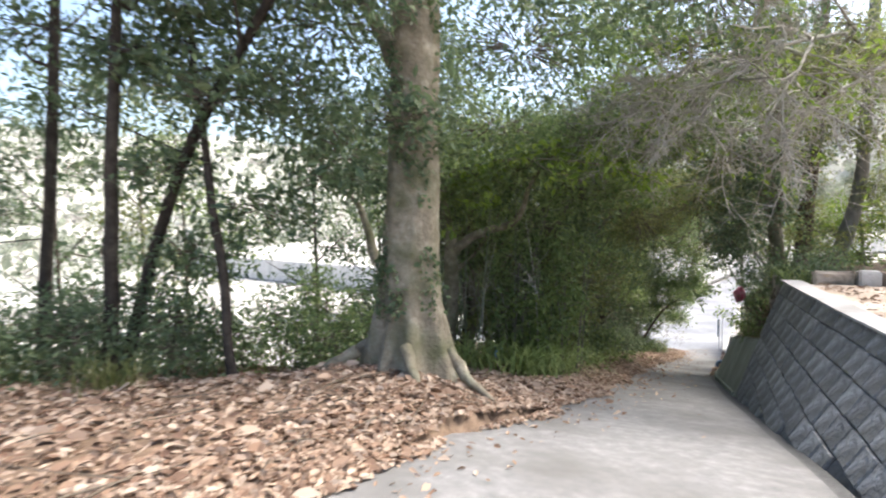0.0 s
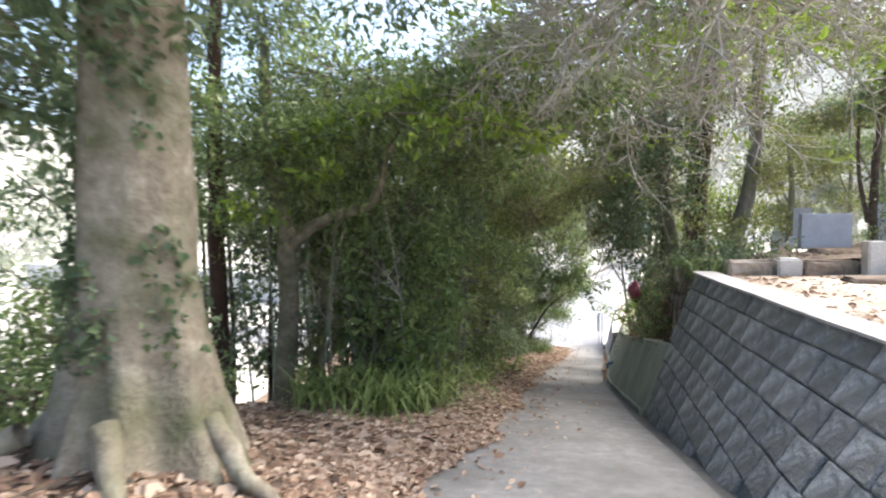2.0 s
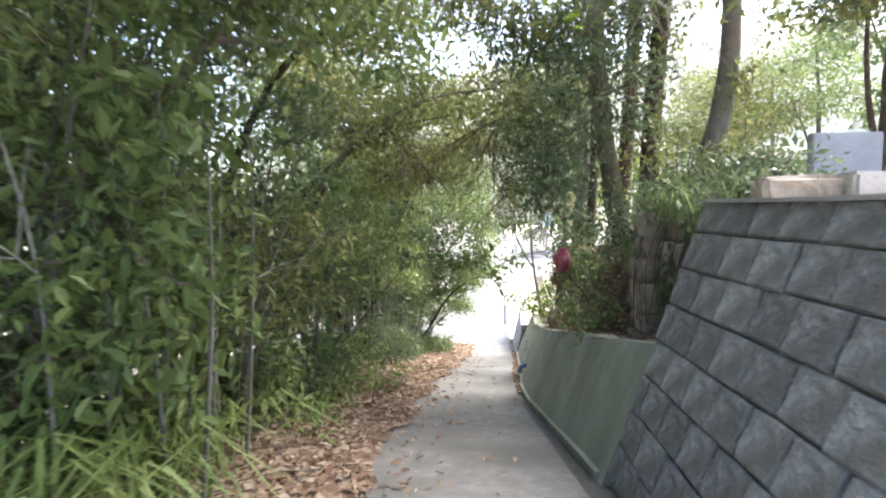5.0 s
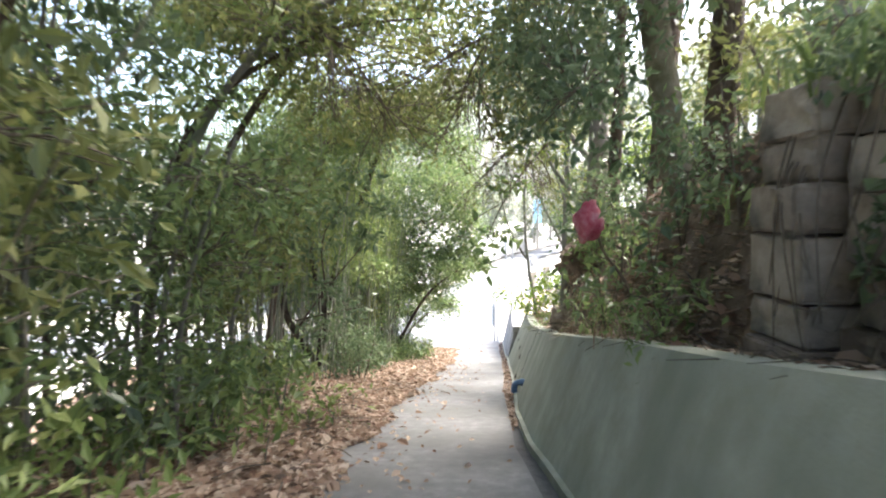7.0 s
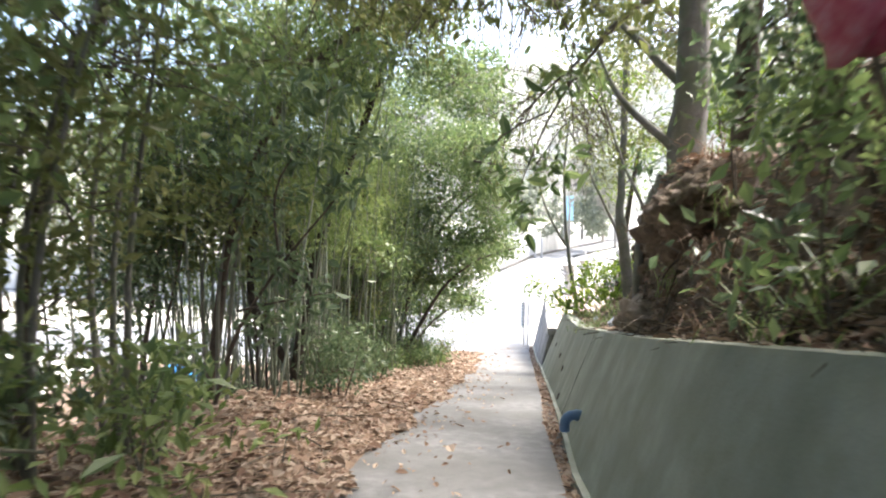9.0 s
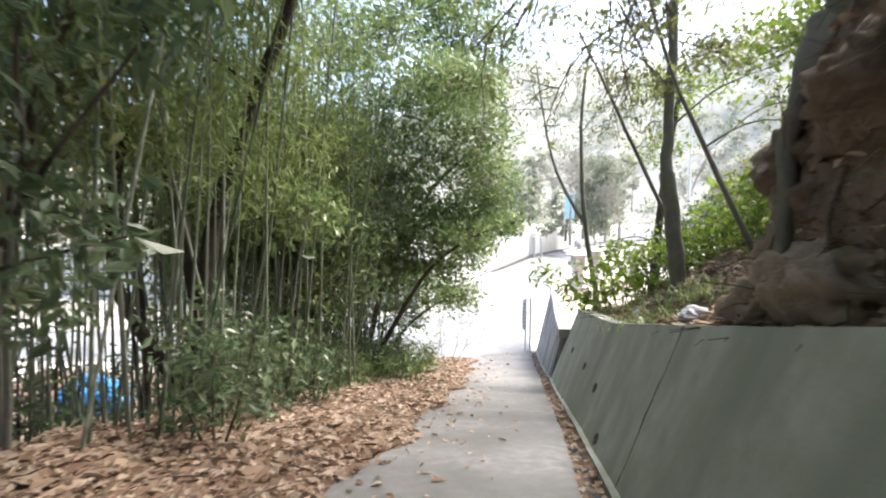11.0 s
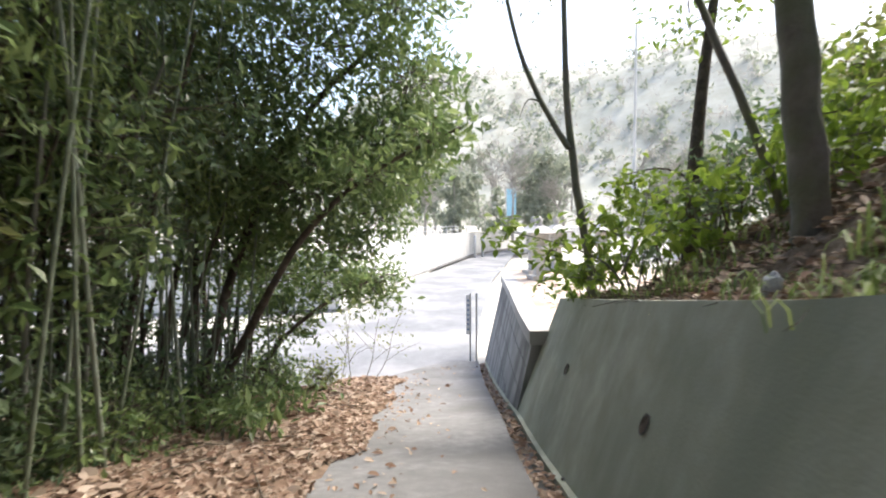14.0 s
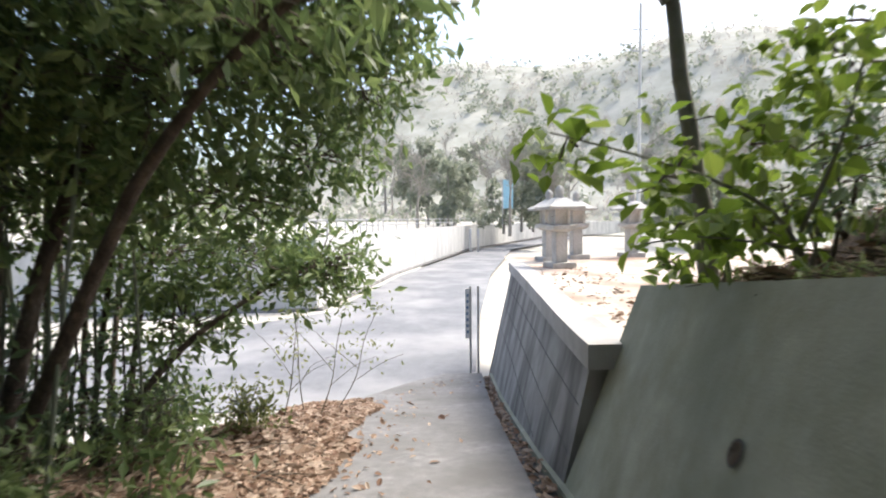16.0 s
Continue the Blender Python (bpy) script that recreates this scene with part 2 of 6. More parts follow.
def twig_mesh(twigs, share=.5, r=.006):
    pcs = []
    for c, e in twigs:
        for q in e[: max(2, int(len(e) * share))]:
            pcs.append(tube(bend(c + (q - c) * .25, q, 4, .03, .03), [r * 1.6, r * 1.2, r, r * .5], 3))
    return join(pcs)


def tree(name, label, stems, clumps, bark, leaf, density=900, length=.09, width=.42, category="tree", group="", up=.5, twigs=.4, droop=.4, fine=False):
    """A plant: an Empty at its base, a trunk, limbs, twigs and a crown of leaves."""
    top = tagged(new(name), label, category, group)
    base = stems[0][0][0]
    top.location = base
    inv = Matrix.Translation(-Vector(base))
    first = True
    for pts, rad in stems:
        v, f = tube(pts, rad, 9 if max(rad) > .06 else 6, .05 if max(rad) > .04 else 0)
        plain("trunk" if first else "limb", v - np.asarray(base), f, bark, top, smooth=True)
        first = False
    if clumps:
        p, tw = clump_points(clumps, density)
        v, f = leaf_mesh(p, length, width, droop=droop, up=up, fine=fine)
        plain("crown", v - np.asarray(base), f, leaf, top)
        if twigs:
            v, f = twig_mesh(tw, twigs)
            tagged(plain("branchwork", v - np.asarray(base), f, TWIG, top), kind="stuff")
    return top


def curve(table):
    ys, xs = [a for a, _ in table], [b for _, b in table]
    return lambda y: np.interp(y, ys, xs)


# ---- plan: heights and lines along the way ----
G = curve([(-40, 2.2), (-8, .75), (0, .1), (2.8, -.3), (5.8, -.9), (7.85, -1.33), (9, -1.55), (14.9, -2.8), (24.4, -4.9), (27.5, -5.6), (34.2, -6.88), (37.5, -7.3), (42, -7.5), (400, -7.5)])
XL = curve([(-8, -2.4), (3, -2.1), (4.7, -1.95), (6.2, -1.5), (8.3, -1.2), (10.5, -.92), (13.7, -.73), (19.5, -.42), (22, -.07), (26, .27), (28, .55), (33, .78), (34.3, .8), (36, 1.9), (37.2, 2.9)])
XR = curve([(-8, 1.2), (5, 1.2), (10.9, .95), (16, 1.0), (17, 1.1), (20.6, 1.4), (23, 1.7), (26.9, 2.08), (29, 2.3), (32.5, 2.6), (37.5, 3.1)])
XF = curve([(-8, 1.38), (5, 1.38), (10.7, 1.2), (16, 1.2), (18, 1.33), (21, 1.70), (24, 2.03), (29.3, 2.58), (31, 2.7), (37.2, 3.28)])
TOPA = curve([(11.7, -1.0), (13, -1.28), (14.8, -1.63), (18, -2.33), (20, -2.75), (21, -2.95), (24, -3.55), (25.3, -3.75), (27, -4.0), (29.5, -4.35)])
XT = curve([(-2, 2.1), (7, 2.1), (9, 2.0), (11.7, 1.92)])
PLAIN = -7.55


def smooth01(v):
    v = np.clip(v, 0, 1)
    return v * v * (3 - 2 * v)


def bumps(x, y, s, seed=0.0):
    return np.sin(x * s * 1.3 + seed) * np.cos(y * s * .9 + 2 * seed) + .5 * np.sin(x * s * 2.9 + y * s * 2.3 + seed * 3)


def land(x, y):
    """Height of the ground outside the path."""
    x, y = np.asarray(x, float), np.asarray(y, float)
    g = G(y)
    d = XL(y) - x
    shoulder = np.interp(y, [0, 7, 9, 16, 30, 33], [5.0, 4.6, 3.8, 3.4, 2.6, 1.2])
    z = g + .1 * smooth01(d / .7) + .05 * bumps(x, y, 1.7) * smooth01(d / 1.5)
    z = z + .38 * np.exp(-((x + 3.2) ** 2 / 2.2 + (y - 5.6) ** 2 / 3.0))
    fall = np.clip(d - shoulder, 0, None)
    z = z - fall * .55 - .02 * fall ** 2
    z = np.maximum(z, np.minimum(PLAIN, g))
    far = smooth01((y - 33.6) / 1.5)
    z = np.where(d > 0, z * (1 - far) + PLAIN * far, z)
    # under the walls and the raised ground on the right the sheet stays low
    z = np.where(d <= 0, g - .2, z)
    z = np.where(x > XF(y) + .15, np.minimum(g - .3, z), z)
    z = np.where((x > XF(y) + .15) & (y < 0), g - .02, z)
    return z


def grid_sheet(name, xs, ys, mat, label, keep=None, dz=0.0):
    X, Y = np.meshgrid(xs, ys, indexing="ij")
    Z = land(X, Y) + dz
    ny = len(ys)
    i, j = np.meshgrid(np.arange(len(xs) - 1), np.arange(ny - 1), indexing="ij")
    f = np.stack([i * ny + j, (i + 1) * ny + j, (i + 1) * ny + j + 1, i * ny + j + 1], -1).reshape(-1, 4)
    ob = plain(name, np.stack([X, Y, Z], -1), f, mat, smooth=True)
    return tagged(ob, label, kind="structure")


xs = np.unique(np.concatenate([np.linspace(-900, -60, 15), np.linspace(-60, -12, 25), np.arange(-12, 10, .22), np.linspace(10, 40, 30), np.linspace(40, 900, 20)]))
ys = np.unique(np.concatenate([np.linspace(-300, -20, 12), np.linspace(-20, -3, 18), np.arange(-3, 40, .25), np.linspace(40, 90, 40), np.linspace(90, 1200, 20), [11.68, 11.72, 29.48, 29.52, 37.38, 37.42]]))
ground = grid_sheet("ground", xs, ys, SOIL, "sloping woodland ground of brown soil under leaf litter")

ground.data.materials.append(FIELD)
pc = np.empty(len(ground.data.polygons) * 3)
ground.data.polygons.foreach_get("center", pc)
pc = pc.reshape(-1, 3)
mi = np.zeros(len(pc), np.int32)
mi[((pc[:, 1] > 37.2) | (pc[:, 0] < -13) | ((pc[:, 1] > 34.5) & (pc[:, 0] < .3)) | (pc[:, 0] > 12))] = 1
ground.data.polygons.foreach_set("material_index", mi)


def raised(name, us, ys, edge, height, mat, label):
    """Ground that starts at a wall's back edge and runs away to the right."""
    U, Y = np.meshgrid(us, ys, indexing="ij")
    X = edge(Y) + U
    Z = height(X, Y, U)
    ny = len(ys)
    i, j = np.meshgrid(np.arange(len(us) - 1), np.arange(ny - 1), indexing="ij")
    f = np.stack([i * ny + j, (i + 1) * ny + j, (i + 1) * ny + j + 1, i * ny + j + 1], -1).reshape(-1, 4)
    return tagged(plain(name, np.stack([X, Y, Z], -1), f, mat, smooth=True), label, kind="structure")


def edge_2(y):
    return XF(y) + .38 * (TOPA(y) - G(y)) + .1


RISE = curve([(11.7, 1.38), (13.6, 1.65), (16, 1.75), (19, 1.75), (20.4, 1.87), (21.0, 1.5), (21.6, .55), (23, .4), (26, .4), (29.5, .1)])
STEEP = curve([(11.7, .5), (13.5, .7), (14.5, 1.15), (18.5, 1.1), (20, .6), (20.6, .5), (21.6, 1.5), (29.5, 1.5)])


def bank_height(x, y, u):
    u = u - np.interp(y, [11.7, 13.6, 14.2], [.8, .8, 0])
    z = TOPA(y) - .06 + RISE(y) * smooth01((u - .15) / STEEP(y))
    z = z + np.interp(y, [11.7, 20, 21.5, 24.5, 26.5, 28, 29.2, 29.5], [.06, .1, .38, .42, .52, .55, .42, .1]) * np.clip(u - .7, 0, 5)
    rough = np.interp(y, [13.5, 14.5, 18.5, 20, 21.2, 22], [.07, .1, .12, .2, .2, .07]) * bumps(x * 1.3, y, 2.7, 1.0) + .05 * bumps(x, y * 1.4, 6.1, 2.0) + .03 * bumps(x, y, 13.0, .4)
    return z + rough * smooth01(u / .5) * np.interp(y, [11.7, 12.4, 13.4], [.05, .2, 1])


us = np.concatenate([np.arange(0, 3, .08), np.arange(3, 12, .5), np.linspace(12, 60, 12)])
bank = raised("bank", us, np.arange(11.72, 29.51, .12), edge_2, bank_height, DIRT, "dark earth bank with roots above the concrete wall")
terrace_1 = raised("terrace_1", np.concatenate([np.arange(.28, 8, .2), np.linspace(8, 60, 14)]), np.linspace(-12, 11.72, 60), XT,
                   lambda x, y, u: np.maximum(.1 + .015 * bumps(x, y, 2.0) + .02 * smooth01((u - .3) / .5), np.where(y < 1, G(y) - .03 + .1 * smooth01((1 - y) / 3), -9)), SAND, "pale sandy terrace floor with scattered dry leaves")


def edge_3(y):
    return XF(y) + .22 * (-5.0 - G(y)) + .25


terrace_2 = raised("terrace_2", np.concatenate([np.arange(0, 8, .25), np.linspace(8, 60, 14)]), np.linspace(29.5, 39.6, 40), edge_3,
                   lambda x, y, u: -4.84 + .012 * bumps(x, y, 2.2), SAND, "pale sandy upper yard with fallen leaves")


def ribbon(name, left, right, ys, thick, mat, label, dz=0.0, cross=6, level=None):
    """A slab along the way between two lines, its top at the path's height plus dz, or at a level."""
    ys = np.asarray(ys, float)
    s = np.linspace(0, 1, cross)
    X = left(ys)[:, None] * (1 - s) + right(ys)[:, None] * s
    Y = np.repeat(ys[:, None], cross, 1)
    Z = (G(Y) if level is None else level + 0 * Y) + dz + .005 * bumps(X, Y, 3.0)
    top = np.stack([X, Y, Z], -1).reshape(-1, 3)
    n = len(ys)
    i, j = np.meshgrid(np.arange(n - 1), np.arange(cross - 1), indexing="ij")
    f = np.stack([i * cross + j, i * cross + j + 1, (i + 1) * cross + j + 1, (i + 1) * cross + j], -1).reshape(-1, 4)
    low = top.copy()
    low[:, 2] -= thick
    m = n * cross
    side = []
    for c in (0, cross - 1):
        k = np.arange(n - 1) * cross + c
        side.append(np.stack([k, k + cross, k + cross + m, k + m], -1))
    for r in (0, n - 1):
        k = r * cross + np.arange(cross - 1)
        side.append(np.stack([k, k + 1, k + 1 + m, k + m], -1))
    ob = plain(name, np.concatenate([top, low]), np.concatenate([f, f[:, ::-1] + m, *side]), mat, smooth=False)
    return tagged(ob, label, kind="structure") if label else ob


path = ribbon("path", lambda y: XL(y) - .45, XR, np.arange(-12, 37.1, .3), .5, CONCRETE_PATH, "worn grey concrete footpath sloping down beside the wall", cross=9)
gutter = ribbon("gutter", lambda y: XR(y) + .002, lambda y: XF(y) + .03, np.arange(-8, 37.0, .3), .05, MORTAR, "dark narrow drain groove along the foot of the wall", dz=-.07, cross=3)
gutter_lip = ribbon("gutter_lip", lambda y: XF(y) - .05, lambda y: XF(y) + .02, np.arange(11.8, 37.0, .3), .14, MOSSWALL, "low concrete lip at the foot of the wall", dz=.015, cross=2)


def wall_strip(name, ys, xface, top, width, mat, label):
    """A retaining wall: leaning front face x = xface(y, z), flat top, upright back."""
    ys = np.asarray(ys, float)
    zf, zt = G(ys) - .25, np.array([top(y) for y in ys])
    rows = 9
    s = np.linspace(0, 1, rows)
    Z = zf[:, None] * (1 - s) + zt[:, None] * s
    Y = np.repeat(ys[:, None], rows, 1)
    X = xface(Y, Z)
    front = np.stack([X, Y, Z], -1)
    bt = np.stack([X[:, -1] + width, ys, zt], -1)[:, None]
    bb = np.stack([X[:, -1] + width, ys, zf], -1)[:, None]
    V = np.concatenate([front, bt, bb], 1)
    k = rows + 2
    n = len(ys)
    i, j = np.meshgrid(np.arange(n - 1), np.arange(k), indexing="ij")
    f = np.stack([i * k + j, i * k + (j + 1) % k, (i + 1) * k + (j + 1) % k, (i + 1) * k + j], -1).reshape(-1, 4)
    ob = plain(name, V.reshape(-1, 3), f, mat)
    bm = bmesh.new()
    bm.from_mesh(ob.data)
    bmesh.ops.holes_fill(bm, edges=[e for e in bm.edges if e.is_boundary], sides=40)
    bmesh.ops.recalc_face_normals(bm, faces=bm.faces)
    bm.to_mesh(ob.data)
    bm.free()
    return tagged(ob, label, kind="structure")


def face_1(y, z):
    g = G(y)
    b = np.minimum((XT(y) - XF(y) - .02) / np.maximum(.06 - g, .3), .6)
    return XT(y) - b * (.06 - z)


wall_1 = wall_strip("wall_1", np.linspace(.6, 11.64, 50), lambda y, z: face_1(y, z) + .035, lambda y: .145, .3, WALLJOINT, "rough split-face grey block retaining wall with dark joints")
coping = ribbon("coping", lambda y: XT(y) - .015, lambda y: XT(y) + .32, np.linspace(.4, 11.66, 25), .028, COPING, "", cross=2, level=.174)
coping.parent = wall_1
wall_2 = wall_strip("wall_2", np.linspace(11.68, 29.5, 70), lambda y, z: XF(y) + .38 * (z - G(y)), TOPA, .24, MOSSWALL, "smooth moss-green stained concrete retaining wall")
wall_3 = wall_strip("wall_3", np.linspace(29.53, 37.2, 30), lambda y, z: XF(y) + .22 * (z - G(y)), lambda y: -5.0, .2, STAINWALL, "grey concrete retaining wall with dark water streaks")
cap = ribbon("cap", lambda y: XF(y) + .22 * (-5.0 - G(y)) - .05, lambda y: XF(y) + .22 * (-5.0 - G(y)) + .3, np.linspace(29.4, 37.25, 20), .2, COPING, "", cross=2, level=-4.8)
cap.parent = wall_3
# an upright crack in the mossy wall
for yy in (20.95,):
    zz = np.linspace(float(G(yy)) - .02, float(TOPA(yy)) - .01, 12)
    wob = .012 * np.sin(zz * 9 + yy) + .006 * np.sin(zz * 31)
    v, f = tube(np.stack([float(XF(yy)) + .38 * (zz - float(G(yy))) + .001, yy + wob, zz], -1), np.full(12, .006), 4)
    plain("seam", v, f, MORTAR, wall_2)
# form-board lines on the streaked wall
for zz in (-5.35, -5.75, -6.2):
    y0 = 29.6 if zz > -6 else 31.0
    yy = np.linspace(y0, 37.0, 14)
    v, f = tube(np.stack([XF(yy) + .22 * (zz - G(yy)) - .001, yy, zz + 0 * yy], -1), np.full(14, .006), 4)
    plain("board_line", v, f, MORTAR, wall_3)



# ---- trees and shrubs ----
def gz(x, y):
    return float(land(x, y))


def bank_z(x, y):
    return float(bank_height(np.array(x), np.array(y), np.array(x) - edge_2(np.array(y))))


def bough(points, r0, r1, n=12):
    """A limb through the given points, smoothed."""
    P = np.array(points, float)
    s = np.linspace(0, len(P) - 1, n)
    Q = np.stack([np.interp(s, np.arange(len(P)), P[:, k]) for k in range(3)], -1)
    for _ in range(2):
        Q[1:-1] = (Q[:-2] + 2 * Q[1:-1] + Q[2:]) / 4
    Q[1:-1] += rng.normal(size=(n - 2, 3)) * min(r1 * .3, .012)
    return Q, np.linspace(r0, r1, n)


# the big pale tree: trunk with flared, folded roots
def big_trunk():
    top = tagged(new("broadleaf_tree"), "big pale-barked evergreen tree with flared roots and ivy", "tree")
    base = np.array([-3.07, 5.9, -.25])
    top.location = base
    zs = np.array([-.35, -.1, .12, .35, .65, 1.0, 1.5, 2.1, 2.8, 3.6, 4.6, 5.8, 7.2, 8.8])
    rr = np.array([.72, .63, .55, .48, .42, .38, .345, .32, .305, .295, .28, .25, .2, .14])
    cx = np.array([.06, .06, .06, .06, .06, .05, .08, .11, .14, .17, .2, .24, .3, .35])
    seg = 40
    a = np.arange(seg) * 2 * np.pi / seg
    lobes = [(-.35, 1.2), (-1.15, 1.0), (-1.75, .9), (-2.5, 1.0), (3.0, 1.1), (2.0, .8), (.9, .8), (.25, .7)]
    V = []
    for z, r, c in zip(zs, rr, cx):
        k = np.clip(1 - z / 1.3, 0, 1) ** 1.3
        f = np.zeros(seg)
        for an, w in lobes:
            dd = (a - an + np.pi) % (2 * np.pi) - np.pi
            f += w * np.exp(-(dd / .2) ** 2)
        rad = r * (1 - .28 * k) + .36 * r * k * f + .012 * np.sin(a * 5 + z * 3) + .01 * rng.normal(size=seg)
        V.append(np.stack([c + rad * np.cos(a), rad * np.sin(a), np.full(seg, z)], -1))
    n = len(zs)
    i, j = np.meshgrid(np.arange(n - 1), np.arange(seg), indexing="ij")
    q = np.stack([i * seg + j, i * seg + (j + 1) % seg, (i + 1) * seg + (j + 1) % seg, (i + 1) * seg + j], -1).reshape(-1, 4)
    plain("trunk", np.concatenate(V), q, BARK, top, smooth=True)
    # surface roots
    for p in ([(.25, -.55, .2), (.55, -.8, -.15), (.75, -.95, -.42)], [(-.45, -.45, .08), (-.8, -.65, -.14), (-1.15, -.75, -.3)], [(-.5, -.1, .08), (-.85, -.2, -.16), (-1.2, -.15, -.34)], [(.6, -.1, .1), (.95, -.2, -.25), (1.3, -.2, -.5)]):
        pts, rad = bough(p, .085, .03, 9)
        v, f = tube(pts, rad, 8, .06)
        plain("root", v, f, BARK, top, smooth=True)
    # limbs above and beside
    for p, r in (([(.1, 0, 3.2), (-.6, .3, 4.4), (-1.6, .5, 5.6)], .13), ([(.2, 0, 4.6), (1.2, .4, 5.4), (2.6, .8, 5.9)], .12), ([(.2, .1, 4.4), (1.6, 1.6, 5.2), (3.0, 2.6, 5.0)], .1),
                 ([(.1, -.2, 4.8), (1.0, -1.6, 5.4), (2.2, -2.2, 5.6)], .1), ([(-.35, .1, .9), (-.8, .5, 1.25), (-1.2, .9, 1.9), (-1.7, 1.2, 2.1)], .09)):
        pts, rad = bough(p, r, .03, 10)
        v, f = tube(pts, rad, 7, .04)
        plain("limb", v, f, BARK, top, smooth=True)
    p, tw = clump_points([(-1.2, .3, 4.4, 1.6, 1.4, .9), (-2.4, .8, 3.4, 1.3, 1.2, .8), (-1.4, .9, 2.7, .9, 1.0, .7), (.6, .5, 5.6, 2.0, 1.6, .9), (2.4, 1.2, 5.0, 1.8, 1.6, .8),
                          (3.6, 2.6, 4.8, 1.6, 1.5, .7), (.8, 2.6, 4.4, 1.6, 1.4, 1.0), (-2.6, -.8, 5.0, 1.6, 1.3, .8), (1.6, -2.0, 5.6, 1.7, 1.3, .6)], 1050)
    v, f = leaf_mesh(p, .12, .42)
    plain("crown", v, f, LEAF_DARK, top)
    v, f = twig_mesh(tw, .5)
    tagged(plain("branchwork", v, f, TWIG, top), kind="stuff")
    # ivy climbing the bark
    m = 2000
    z = rng.uniform(.5, 4.8, m) ** 1.0
    an = rng.normal(-1.5, .9, m)
    keep = np.sin(an * 3 + z * 2.1) + np.sin(z * 3.3 + an) > .1
    z, an = z[keep], an[keep]
    r = np.interp(z, zs, rr) * 1.03 + .02
    c = np.interp(z, zs, cx)
    P = np.stack([c + r * np.cos(an), r * np.sin(an), z], -1)
    v, f = leaf_mesh(P, .06, .75, droop=.9, up=.1, fine=True)
    plain("ivy", v, f, LEAF_DARK, top)


big_trunk()

# thin dark trees at the valley's edge
for lab, pts, r in (("slim dark-barked upright tree at the valley edge", [(-6.6, 4.4, -.7), (-6.5, 4.4, 1), (-6.33, 4.4, 2.1), (-6.1, 4.4, 4.1), (-6.0, 4.4, 6.5)], .1),
                    ("slim dark tree leaning towards the path", [(-7.2, 5, -.9), (-6.9, 5, .1), (-5.74, 5, 2.54), (-4.5, 5, 3.8), (-3.6, 5.2, 5.0)], .1),
                    ("slender bent dark-barked sapling on the leafy bank", [(-4.98, 4.9, -.55), (-5.03, 4.9, -.3), (-5.17, 4.9, 1.38), (-5.4, 4.9, 2.58), (-5.5, 4.9, 4.0)], .075),
                    ("slim brown tree with a forked top at the valley edge", [(-8.4, 4.6, -1.2), (-8.2, 4.6, .4), (-7.6, 4.6, 4.0), (-7.5, 4.6, 6.0)], .1),
                    ("thin dark tree behind the leafy bank", [(-9.6, 3.2, -1.5), (-9.3, 3.4, 1.5), (-9.1, 3.4, 4.5)], .09)):
    st = [bough(pts, r, r * .5)]
    e = np.array(pts[-1])
    for k in range(5):
        a = np.array(pts[-2]) + (e - np.array(pts[-2])) * (k - 1) / 4
        st.append(bough([a, a + rng.normal(size=3) * [.5, .3, .2] + [0, 0, .25], a + rng.normal(size=3) * [1.1, .6, .5] + [0, 0, .5]], r * .3, .008, 8))
    x, y, z = e
    tree("slim_tree", lab, st, [(x - .4, y + .3, z - .4, 1.0, .9, .6), (x + .6, y - .2, z - 1.1, .9, .7, .45), (x - .7, y, z - 1.9, .8, .7, .45), (x + .1, y, z + .5, 1.3, 1.1, .7), (x + .7, y + .4, z - 2.4, .8, .7, .4), (x - .3, y + .3, z - 3.0, .8, .7, .4)], BLACKBARK, LEAF_DARK, 1300, .12)

# low dark shrubs along the valley edge
for x, y, h, mat in ((-7.6, 3.2, .8, LEAF_DARK), (-6.6, 3.9, .7, LEAF_DARK), (-5.8, 5.6, .75, LEAF_MID), (-8.8, 4.4, 1.1, LEAF_DARK), (-4.9, 6.6, .6, LEAF_MID), (-7.4, 6.0, 1.0, LEAF_DARK),
                     (-6.2, 7.2, 1.0, LEAF_DARK), (-4.4, 7.6, .7, LEAF_MID), (-9.8, 2.6, 1.0, LEAF_DARK), (-5.2, 8.8, 1.2, LEAF_DARK),
                     (-6.9, 2.9, .9, LEAF_DARK), (-8.2, 3.6, 1.3, LEAF_MID), (-6.0, 4.8, .9, LEAF_DARK), (-7.9, 5.2, 1.5, LEAF_DARK), (-9.2, 5.8, 1.6, LEAF_DARK), (-5.4, 7.6, 1.2, LEAF_MID), (-10.4, 4.4, 1.6, LEAF_DARK)):
    z = gz(x, y)
    tree("shrub", "low dark evergreen shrub at the bank's edge", [bough([(x, y, z - .05), (x + .1, y, z + h * .6), (x + .2, y, z + h)], .025, .01, 6), bough([(x, y, z), (x - .3, y + .2, z + h)], .02, .008, 6)],
         [(x, y, z + h * .75, .75, .65, h * .55), (x + .4, y - .2, z + h * .45, .55, .5, h * .4), (x - .4, y + .1, z + h * 1.1, .5, .45, h * .4)], DARKBARK, mat, 2000, .085, category="shrub", group="shrubs at the bank edge")

